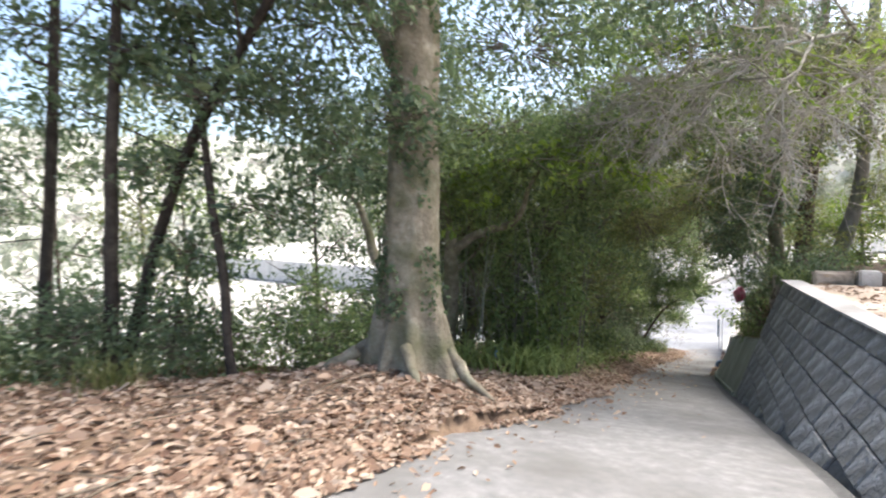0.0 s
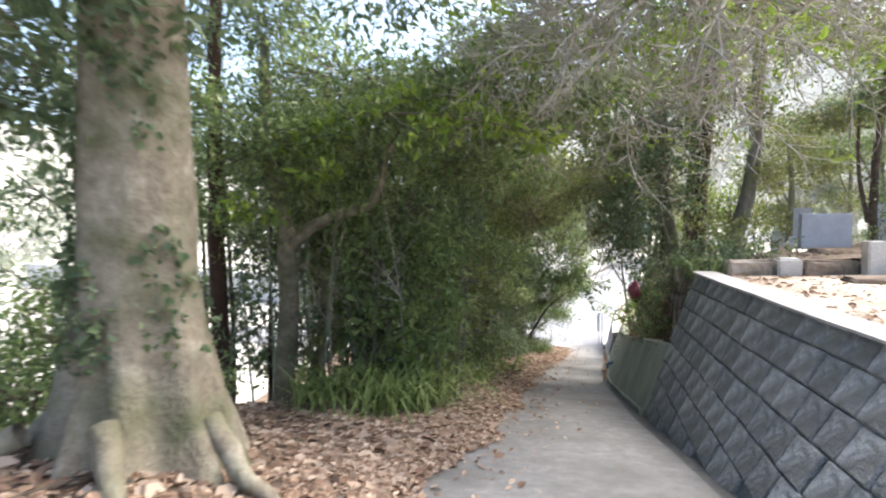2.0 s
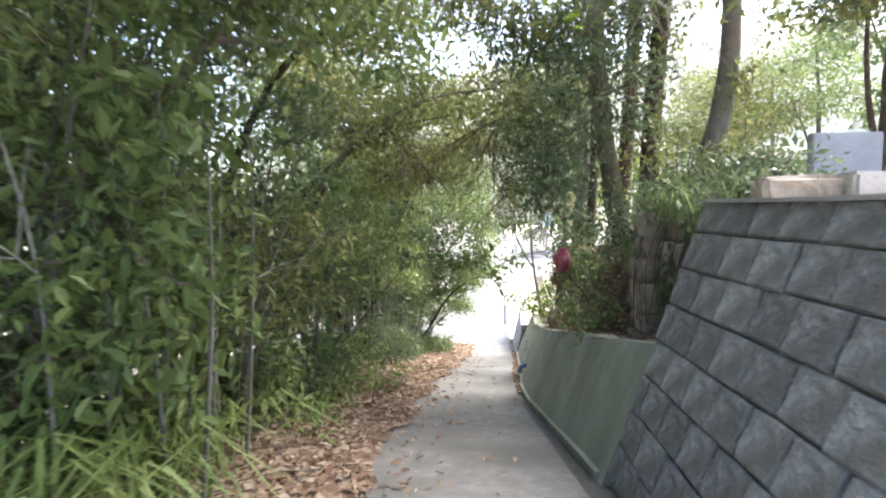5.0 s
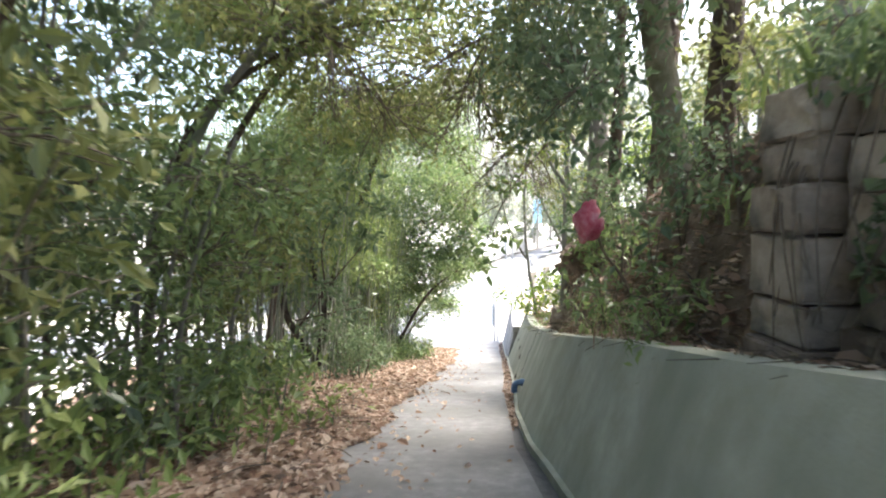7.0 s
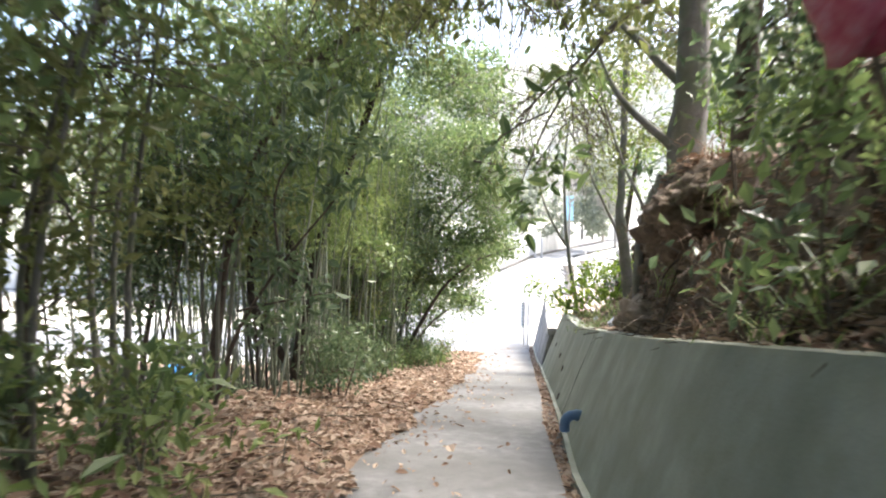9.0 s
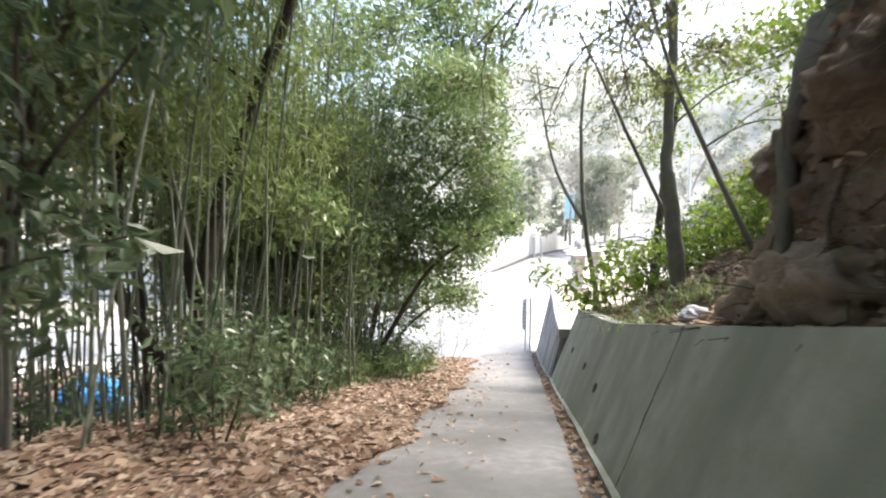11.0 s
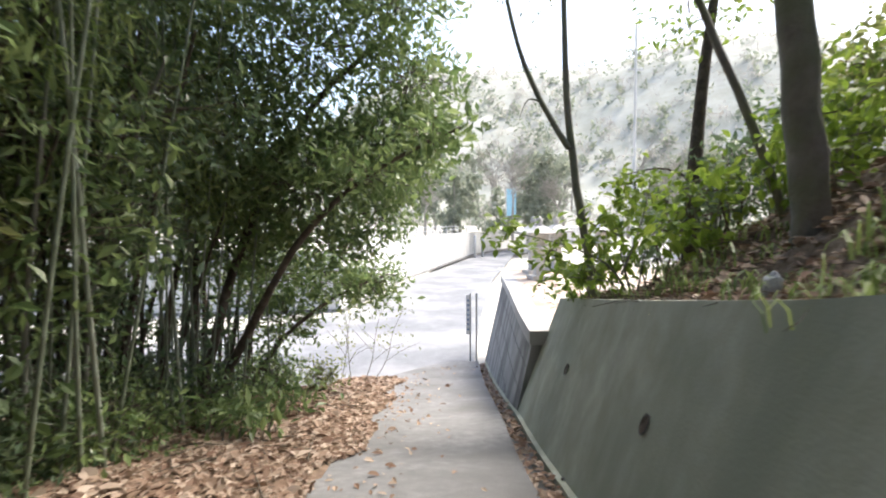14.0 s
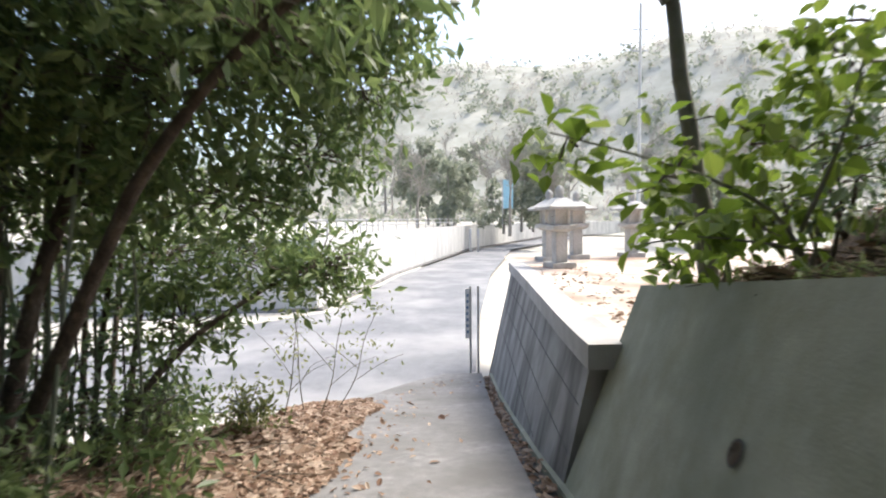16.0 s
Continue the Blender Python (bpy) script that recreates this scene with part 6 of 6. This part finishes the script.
def bare_bough(label, base, rootpoint, aims, length, depth=3, r=.03, fall=0.0, leaves=None, share=.3, size=.1, wood=TWIG):
    """A thick limb that carries bare sprays of twigs, some with leaves at their ends."""
    top = tagged(new("overhanging_branch"), label, "branch", "branches over the path")
    top.location = base
    pcs, ends = [], []
    v, f = tube(*bough([base, (np.array(base) + rootpoint) / 2 + [0, 0, .25], rootpoint], r * 1.6, r, 9), 7, .04)
    plain("limb", v - np.array(base), f, GREYBARK, top, smooth=True)
    for aim in aims:
        o, e = spray(rootpoint, aim, length * rng.uniform(.8, 1.15), depth, r * .8, fall)
        pcs += o
        ends += e
    v, f = join([(a, np.concatenate([b[:, [0, 1, 2]], b[:, [0, 2, 3]]])) for a, b in pcs])
    tagged(plain("branchwork", v - np.array(base), f, wood, top), kind="stuff")
    if leaves:
        e = np.array(ends)[rng.uniform(size=len(ends)) < share]
        p = np.repeat(e, 4, 0) + rng.normal(size=(len(e) * 4, 3)) * .06
        v, f = leaf_mesh(p, size, .42, up=1.0)
        plain("leaves", v - np.array(base), f, leaves, top)


for base, root, aims in (((4.2, 15.6, 5.2), (2.0, 10.2, 4.2), [(-1, -1, -.25), (-.6, -1, -.05), (-.1, -1, -.3), (-1.2, -.3, -.1)]),
                         ((3.4, 16.1, 5.6), (1.1, 11.2, 4.4), [(-1, -.8, -.2), (-.5, -1, -.3), (.4, -1, -.2)]),
                         ((4.3, 15.6, 4.8), (3.4, 10.8, 3.9), [(-.4, -1, -.15), (.4, -1, -.05), (.9, -.6, -.1), (-1, -.5, -.2)]),
                         ((2.2, 16.0, 5.0), (.3, 13.0, 3.6), [(-.9, -.6, -.3), (-.3, -1, -.4), (.6, -.9, -.3)])):
    bare_bough("grey limb with many bare twigs and few leaves over the path", base, root, aims, 2.6, 3, .036, .03, LEAF_BRIGHT, .10, .1, PALETWIG)
for base, root, aims in (((3.4, 18.4, 3.2), (1.0, 18.6, 2.0), [(-1, -.3, -.5), (-.6, .2, -.8), (-1, .5, -.3), (-.2, -.6, -.7)]),
                         ((-3.6, 17.0, 2.6), (-1.5, 17.2, 1.8), [(1, -.2, -.4), (.7, -.6, -.3), (.8, .4, -.7)]),
                         ((3.3, 20.9, 1.6), (2.0, 22.6, .9), [(-1, .6, -.4), (-.6, 1, -.1), (.2, 1, -.3), (.8, .8, -.4)]),
                         ((3.85, 25.9, 2.2), (3.2, 26.2, 1.0), [(-1, .3, -.5), (1, -.2, -.4), (-.4, -.6, -.6), (.7, .6, -.5)])):
    bare_bough("dark drooping bough with bare twigs over the path", base, root, aims, 2.0, 2, .024, .08, LEAF_OLIVE, .35, .1)

# leafy screens at the valley edge and on the far side of the thicket
for lab, x, y, zt, r, mat in (("leafy evergreen screening the valley", -8.8, 7.4, 1.2, 1.1, LEAF_MID), ("leafy evergreen screening the valley", -10.4, 6.0, 2.0, 1.3, LEAF_DARK), ("leafy evergreen screening the valley", -7.2, 9.4, 1.6, 1.1, LEAF_DARK),
                              ("leafy evergreen screening the valley", -6.2, 11.6, 1.4, 1.1, LEAF_MID), ("leafy evergreen screening the valley", -11.6, 8.6, 2.6, 1.5, LEAF_OLIVE), ("leafy evergreen screening the valley", -7.6, 12.8, 2.2, 1.3, LEAF_DARK),
                              ("dark evergreen deep in the thicket", -6.4, 15.4, 2.0, 1.3, LEAF_DARK), ("dark evergreen deep in the thicket", -5.2, 17.6, 1.4, 1.1, LEAF_DARK)):
    z = gz(x, y)
    st = [bough([(x, y, z - .1), (x + .15, y, (z + zt) / 2), (x, y + .1, zt + 1.2)], .06, .02, 10)]
    st += [bough([(x + .1, y, z + (zt - z) * q), (x + a * 1.1, y + .2 * a, z + (zt - z) * q + .7)], .022, .007, 7) for q, a in ((.4, 1), (.6, -1), (.75, .8), (.9, -.7))]
    tree("evergreen_tree", lab, st, [(x + rng.normal() * .6, y + rng.normal() * .5, z + (zt + 1.4 - z) * q, r * rng.uniform(.5, .9), r * .6, rng.uniform(.35, .6)) for q in (.25, .38, .5, .62, .74, .86, .98, 1.05)], DARKBARK, mat, 800, .12)

# the low leafy boughs at the bend, and dark ones where the bamboo begins
tree("leafy_bough", "low bough with large bright leaves over the path's edge", [bough([(-4.6, 10.7, 2.3), (-3.6, 10.0, 2.5), (-2.2, 9.6, 2.5), (-1.0, 9.5, 2.3), (-.2, 9.4, 1.95)], .035, .008, 14), bough([(-2.4, 9.7, 2.5), (-2.0, 9.3, 2.2), (-1.5, 9.0, 2.1)], .014, .005, 8)],
     [(-3.6, 9.8, 2.25, .5, .4, .2), (-2.9, 9.6, 2.5, .5, .45, .2), (-2.1, 9.5, 2.5, .5, .45, .2), (-1.4, 9.5, 2.4, .45, .4, .2), (-.8, 9.4, 2.2, .4, .35, .18), (-.3, 9.4, 1.95, .3, .3, .14), (-1.6, 9.0, 2.05, .35, .3, .15), (-3.2, 9.4, 1.75, .4, .3, .2), (-4.2, 9.4, 1.3, .4, .3, .25)],
     BARK, LEAF_BRIGHT, 620, .13, .46, category="branch", up=1.2, fine=True)
tree("leafy_bough", "dark bough with broad drooping leaves beside the bamboo", [bough([(-3.0, 20.6, -4.0), (-2.6, 20.4, -2.9), (-1.9, 20.2, -2.0), (-1.2, 20.2, -1.2)], .035, .01, 12), bough([(-2.5, 20.3, -2.6), (-1.7, 20.1, -2.4), (-1.2, 20, -2.3)], .018, .006, 8), bough([(-1.9, 20.2, -2.0), (-2.0, 20.2, -1.0), (-1.5, 20.3, -.4)], .02, .006, 8)],
     [(-1.5, 20.1, -2.3, .42, .35, .22), (-2.0, 20.2, -1.9, .42, .35, .25), (-1.2, 20.3, -1.1, .4, .4, .22), (-1.8, 20.3, -.6, .5, .45, .25), (-.9, 20.4, -.5, .4, .4, .2), (-2.2, 20.5, -1.2, .45, .4, .3), (-2.1, 20.3, -2.7, .4, .35, .25), (-1.4, 20.3, .1, .5, .45, .25)],
     DARKBARK, LEAF_DARK, 900, .14, .44, category="branch", fine=True)

tree("leafy_bough", "evergreen bough with dense leaves high beside the path", [bough([(-3.6, 17.4, -1.2), (-3.0, 17.1, .2), (-2.2, 16.9, 1.0), (-1.0, 17.2, 1.7), (0, 17.6, 1.9)], .06, .012, 14), bough([(-2.8, 17, .4), (-2.5, 16.6, .7), (-2.0, 16.3, .6)], .02, .006, 8)],
     [(-2.2, 16.5, .7, .55, .45, .3), (-3.0, 16.9, 1.4, .7, .6, .4), (-1.7, 17, 1.5, .65, .6, .35), (-.9, 17.3, 1.9, .6, .6, .3), (-2.4, 17.6, 2.2, .8, .7, .4), (-3.4, 17.3, .5, .6, .5, .4), (-2.9, 16.4, .1, .5, .4, .3), (-1.2, 17.9, 2.6, .8, .7, .4), (0, 17.7, 2.1, .5, .5, .25), (-3.6, 18.4, 2.6, 1.0, .9, .5)],
     DARKBARK, LEAF_MID, 1100, .12, .42, category="branch")
for x, y, r in ((-1.55, 21.6, .5), (-1.9, 22.5, .65), (-1.75, 23.5, .6), (-2.2, 24.7, .7), (-1.5, 24.4, .45)):
    z = gz(x, y)
    tree("low_shrub", "low dark-leaved shrub rising from the leaf litter", [bough([(x + dx, y, z - .05), (x + dx * 3, y + dx, z + r * .9), (x + dx * 4, y + dx, z + r * 1.7)], .014, .005, 7) for dx in (-.08, 0, .08)],
         [(x, y, z + r * .7, r * .9, r * .8, r * .55), (x + r * .3, y - r * .3, z + r * 1.3, r * .7, r * .6, r * .5), (x - r * .4, y, z + r * 1.7, r * .6, r * .6, r * .5)], DARKBARK, LEAF_DARK, 1100, .11, category="shrub", group="low shrubs at the litter's edge")

# dark boughs close above the way, high in the thicket
for lab, base, pts, cl in (("dark evergreen boughs reaching out of the thicket", (-3.9, 13.2, -2.6), [(-3.6, 13.2, .2), (-2.8, 13.3, 2.0), (-1.6, 13.6, 3.0)],
                            [(-3.2, 13.0, 1.4, .8, .7, .5), (-2.4, 13.2, 2.2, .9, .8, .5), (-3.6, 13.6, 2.8, 1.0, .9, .6), (-1.5, 13.6, 3.0, .9, .9, .5), (-4.4, 12.6, 2.0, .9, .8, .6), (-2.2, 14.4, 1.4, .7, .8, .45), (-2.6, 12.8, 3.6, 1.1, 1.0, .5)]),):
    tree("arching_tree", lab, [bough([base, *pts], .075, .02, 14), bough([pts[0], (pts[0][0] - .9, pts[0][1] - .4, pts[0][2] + 1.2)], .04, .012, 7), bough([pts[1], (pts[1][0] + .9, pts[1][1] + .5, pts[1][2] + .2)], .03, .01, 7)], cl, DARKBARK, LEAF_DARK, 1200, .12)

for x, y, r in ((-4.9, 21.2, .8), (-5.7, 22.6, .9), (-4.6, 23.4, .7), (-6.4, 24.6, 1.0), (-5.2, 25.6, .9), (-4.4, 26.8, .8), (-6.0, 27.6, 1.0), (-3.9, 22.2, .6)):
    z = gz(x, y)
    tree("evergreen_shrub", "dark evergreen shrub behind the bamboo grove", [bough([(x + dx, y, z - .1), (x + dx * 2, y + dx, z + r), (x + dx * 3, y, z + r * 2.2)], .025, .008, 8) for dx in (-.15, .02, .16)],
         [(x, y, z + r * .6, r, r * .8, r * .5), (x + r * .3, y, z + r * 1.3, r * .8, r * .7, r * .5), (x - r * .3, y + .2, z + r * 2.0, r * .7, r * .7, r * .5)], DARKBARK, LEAF_DARK, 700, .12, category="shrub", group="thicket beside the path")

# leafy growth at the front of the thicket, with thin dead stems between
for k in range(15):
    y = 10.6 + .13 * k + rng.uniform(-.2, .2)
    x = float(XL(y)) - rng.uniform(.9, 3.2)
    z = gz(x, y)
    h = rng.uniform(.9, 2.9)
    tree("evergreen_shrub", "broad-leaved evergreen shrub at the thicket's front", [bough([(x + dx, y, z - .08), (x + dx * 2, y + .1, z + h * .55), (x + dx * 3, y - .1, z + h)], .02, .006, 8) for dx in (-.12, .1)],
         [(x + dx, y - .15, z + h * q, .34, .3, .2) for dx, q in ((-.2, .45), (.2, .62), (-.1, .82), (.15, 1.0))], GREYBARK, (LEAF_MID, LEAF_GRASS, LEAF_MID, LEAF_OLIVE)[k % 4], 700, .14, .44, category="shrub", group="thicket beside the path", up=1.1, fine=True)
for k in range(34):
    y = rng.uniform(10.2, 14.5)
    x = float(XL(y)) - rng.uniform(1.1, 3.6)
    z = gz(x, y)
    h = rng.uniform(1.6, 3.6)
    top = tagged(new("dead_stem"), "thin pale dead stem standing in the thicket", "stem", "dead stems in the thicket")
    top.location = (x, y, z)
    v, f = tube(*bough([(0, 0, -.05), (rng.normal() * .1, rng.normal() * .1, h * .5), (rng.normal() * .5, rng.normal() * .3, h)], .014, .005, 10), 5)
    plain("stem", v, f, PALETWIG if k % 2 else BARK, top, smooth=True)
    o, _ = spray((0, 0, h * .45), (rng.normal(), rng.normal(), .9), h * .35, 1, .007)
    for v, f in o:
        plain("twig", v, f, PALETWIG if k % 2 else BARK, top)
# dark growth under the evergreens at the foot of the path
for x, y, r in ((-2.0, 28.0, .6), (-2.7, 28.7, .75), (-3.5, 29.3, .8), (-2.2, 30.5, .7), (-1.5, 30.9, .6), (-3.0, 30.6, .8), (-3.2, 27.4, .7), (-1.7, 29.2, .5)):
    z = gz(x, y)
    tree("undergrowth_shrub", "dark evergreen undergrowth beneath the leaning trees", [bough([(x + dx, y, z - .1), (x + dx * 3, y + dx, z + r * 1.3), (x + dx * 4, y, z + r * 2.7)], .018, .006, 8) for dx in (-.12, 0, .13)],
         [(x, y, z + r * .6, r * .9, r * .8, r * .5), (x + r * .4, y, z + r * 1.3, r * .6, r * .6, r * .4), (x - r * .4, y, z + r * 1.8, r * .7, r * .6, r * .4), (x + r * .1, y, z + r * 2.6, r * .6, r * .6, r * .45)], DARKBARK, LEAF_DARK, 650, .12, category="shrub", group="undergrowth at the foot")

# saplings, ferns and dry stalks on the dark bank above the concrete wall
for k in range(22):
    y = rng.uniform(13.9, 19.8)
    u = rng.uniform(.2, 1.5)
    x = float(edge_2(y)) + u
    z = bank_z(x, y)
    h = rng.uniform(.5, 1.3)
    st = [bough([(x, y, z - .04), (x - .1, y, z + h * .5), (x - .25 + rng.normal() * .15, y + rng.normal() * .2, z + h)], .011, .004, 8), bough([(x, y, z), (x + .1, y + rng.normal() * .2, z + h * .8)], .008, .003, 6)]
    tree("bank_sapling", "thin sapling with few dark leaves on the bank", st, [(x - .2, y, z + h, .25, .25, .2), (x + .05, y, z + h * .7, .2, .2, .15)] if k % 3 else [(x - .1, y, z + .25, .25, .25, .15)], TWIG, LEAF_DARK if k % 2 else LEAF_MID, 520, .11, category="sapling", group="saplings on the bank", twigs=0)
for k in range(16):
    y = rng.uniform(13.8, 20.2)
    x = float(edge_2(y)) + rng.uniform(.06, .9)
    top = tagged(new("dry_grass"), "dry pale grass hanging on the earth bank", "grass", kind="stuff")
    top.location = (x, y, bank_z(x, y) - .02)
    v, f = blade_mesh(np.stack([rng.normal(0, .12, 26), rng.normal(0, .12, 26), np.zeros(26)], -1), .34, .01, 1.3)
    plain("blades", v, f, LEAF_DRY if k % 2 else LEAF_GRASS, top)

# broad-leaved undergrowth and fallen canes at the left edge
for k in range(20):
    y = rng.uniform(12.6, 18.2)
    x = float(XL(y)) - rng.uniform(1.3, 2.4)
    z = gz(x, y)
    tree("undergrowth_shrub", "broad-leaved green undergrowth beside the litter", [bough([(x, y, z - .03), (x + .05, y, z + .4), (x + .2, y, z + .75)], .012, .004, 6), bough([(x, y, z), (x - .2, y + .1, z + .6)], .01, .004, 6)],
         [(x + .1, y, z + .6, .36, .34, .2), (x - .1, y - .1, z + .32, .32, .32, .16), (x + .25, y, z + .85, .28, .28, .16)], GREYBARK, (LEAF_MID, LEAF_GRASS, LEAF_DARK)[k % 3], 520, .15, .4, category="shrub", group="undergrowth beside the litter", twigs=0, up=1.3)
for p in ([(-4.2, 12.4, -1.9), (-2.6, 13.4, -1.35), (-1.7, 14.2, -.9)], [(-3.9, 13.4, -2.2), (-2.7, 14.4, -1.8), (-2.0, 15.4, -1.5)], [(-3.6, 15.2, -2.6), (-2.4, 15.9, -2.3), (-1.6, 16.2, -2.5)]):
    v, f = tube(*bough(p, .016, .009, 12), 6)
    tagged(plain("fallen_cane", v - np.array(p[0]), f, BARK, smooth=True), "pale dead cane leaning through the undergrowth", "cane").location = p[0]

# root mat and overhanging clods on the earth mound
def clod(label, at, s, seed, mat=DIRT):
    bm = bmesh.new()
    bmesh.ops.create_icosphere(bm, subdivisions=4, radius=1)
    o = Vector((seed * 3.1, seed * 1.7, seed * .9))
    for v in bm.verts:
        k = 1 + .4 * noise.noise(v.co * 1.6 + o) + .32 * noise.noise(v.co * 3.6 + o) + .17 * noise.noise(v.co * 8 + o) + .09 * noise.noise(v.co * 17 + o)
        v.co = Vector((v.co.x * s[0], v.co.y * s[1], v.co.z * s[2])) * k
    ob = tagged(part("earth_clod", bm, mat, None, "", True), label, "earth", "clods on the mound")
    ob.location = at


clod("overhanging dark clod of earth bound by roots", (3.05, 20.75, -1.75), (.42, .55, .36), 1)
clod("overhanging dark clod of earth bound by roots", (2.85, 20.45, -2.15), (.3, .4, .26), 2)
clod("pale sandy earth slumped at the mound's foot", (2.72, 20.7, -2.8), (.34, .45, .24), 3, SANDSOIL)
clod("pale sandy earth slumped at the mound's foot", (2.5, 20.0, -2.6), (.25, .5, .26), 8, SANDSOIL)
clod("pale sandy earth slumped at the mound's foot", (2.85, 20.85, -2.45), (.22, .3, .3), 9, SANDSOIL)
clod("overhanging dark clod of earth bound by roots", (2.75, 19.8, -1.55), (.38, .6, .34), 4)
clod("overhanging dark clod of earth bound by roots", (2.55, 19.2, -1.35), (.34, .5, .3), 5)
for k in range(26):
    y = rng.uniform(19.0, 21.0)
    a = np.array([2.78 + .25 * (y - 20) + rng.normal() * .08, y, -1.75 + rng.normal() * .2])
    v, f = tube(*bough([a, a + [-.12 + rng.normal() * .05, rng.normal() * .1, -.2], a + [-.1 + rng.normal() * .1, rng.normal() * .2, -rng.uniform(.35, .8)]], rng.uniform(.006, .018), .003, 9), 5)
    plain("root", v, f, TWIG if k % 2 else DARKBARK, bank)

# trees that stand across the lane, haze painted into their pale colours
for k in range(46):
    t = rng.uniform(0, 1)
    far = 62 + 50 * t + rng.uniform(-4, 4)
    x = rng.uniform(-.05, .62) * far + 2
    if 4 < x - (far - 60) * .33 < 9 and far < 75:
        x += 12
    y = far + 12 + .15 * abs(x)
    z = -4.7 + max(0, far - 84) * .22
    h = rng.uniform(5, 10)
    if k % 2:
        pcs, _ = spray((0, 0, h * .3), (rng.normal() * .1, 0, 1), h * .75, 3, .12, -.01)
        pcs.append(tube([(0, 0, -1), (0, 0, h * .15), (0, 0, h * .34)], [.2, .17, .13], 5))
        top = tagged(new("bare_tree"), "distant leafless grey tree across the lane", "tree", "trees across the lane")
        top.location = (x, y, z)
        v, f = join(pcs)
        plain("branchwork", v, f, LEAF_BARE_HAZY, top)
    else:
        tree("far_evergreen", "distant evergreen tree across the lane, paled by painted haze", [bough([(x, y, z - 1), (x + .1, y, z + h * .5), (x, y, z + h)], .2, .06, 8)],
             [(x + rng.normal() * h * .15, y, z + h * q, h * .2 * rng.uniform(.7, 1.2), h * .2, h * .13) for q in (.12, .28, .42, .55, .7, .82, .95, 1.05)], LEAF_BARE_HAZY, LEAF_FAR_HAZY, 110, .5, .6, category="tree", group="trees across the lane", twigs=0)

# ---- the blocks of the wall ----
def block_mesh(k):
    """A split-faced block with a bulging, uneven front; front towards -x."""
    r = np.random.default_rng(k)
    ny, nz = 7, 6
    V, Fq = [], []
    us = (-.5, -.46, -.24, 0, .24, .46, .5)
    ws = (-.5, -.45, -.16, .16, .45, .5)
    for j in range(nz):
        for i in range(ny):
            e = (i in (0, ny - 1)) or (j in (0, nz - 1))
            V.append((.004 if e else -.011 - r.uniform(0, .005), us[i] + (r.uniform(-.012, .012) if e else r.uniform(-.03, .03)), ws[j] + r.uniform(-.012, .012)))
    V = np.array(V)
    V[:, 1] *= .357
    V[:, 2] *= .279
    n = len(V)
    back = V.copy()
    back[:, 0] = .09
    for j in range(nz - 1):
        for i in range(ny - 1):
            a = j * ny + i
            Fq.append((a, a + ny, a + ny + 1, a + 1))
    rim = [i for i in range(ny)] + [j * ny + ny - 1 for j in range(1, nz)] + [(nz - 1) * ny + i for i in range(ny - 2, -1, -1)] + [j * ny for j in range(nz - 2, 0, -1)]
    for a, b in zip(rim, rim[1:] + rim[:1]):
        Fq.append((a, b, b + n, a + n))
    ob = plain("block", np.concatenate([V, back]), Fq, BLOCK)
    me = ob.data
    bpy.data.objects.remove(ob)
    return me


blocks = [block_mesh(k) for k in range(8)]
courses = [(.0335, .79)] + [(-.08 - .144 - .288 * k, 1.0) for k in range(9)]
for row, (zc, tall) in enumerate(courses):
    spots = [(11.64 - .09, .5)] if row % 2 else []
    y = 11.64 - .183 - (.183 if row % 2 else 0)
    while y > .8:
        w = rng.uniform(.9, 1.14)
        spots.append((y, w))
        y -= .366 * (w + 1) / 2 if row % 3 else .366 * w
    for (y, w), (y2, w2) in zip(spots, spots[1:] + [(spots[-1][0] - .366, 1)]):
        if zc + .1 < float(G(y)):
            continue
        w = min(w, 1.0 + (y - y2 - .366) / .366) if w > .6 else w
        b = (float(face_1(y, zc + .1)) - float(face_1(y, zc - .1))) / .2
        yaw = math.atan2(float(face_1(y + .2, zc)) - float(face_1(y - .2, zc)), .4)
        ob = new("block", blocks[int(rng.integers(8))])
        ob.parent = wall_1
        ob.matrix_basis = Matrix.Translation((float(face_1(y, zc)) + rng.uniform(-.01, .012), y, zc + rng.uniform(-.004, .004))) @ Euler((0, math.atan(b), -yaw)).to_matrix().to_4x4() @ Matrix.Diagonal((1, w, tall * math.sqrt(1 + b * b), 1))
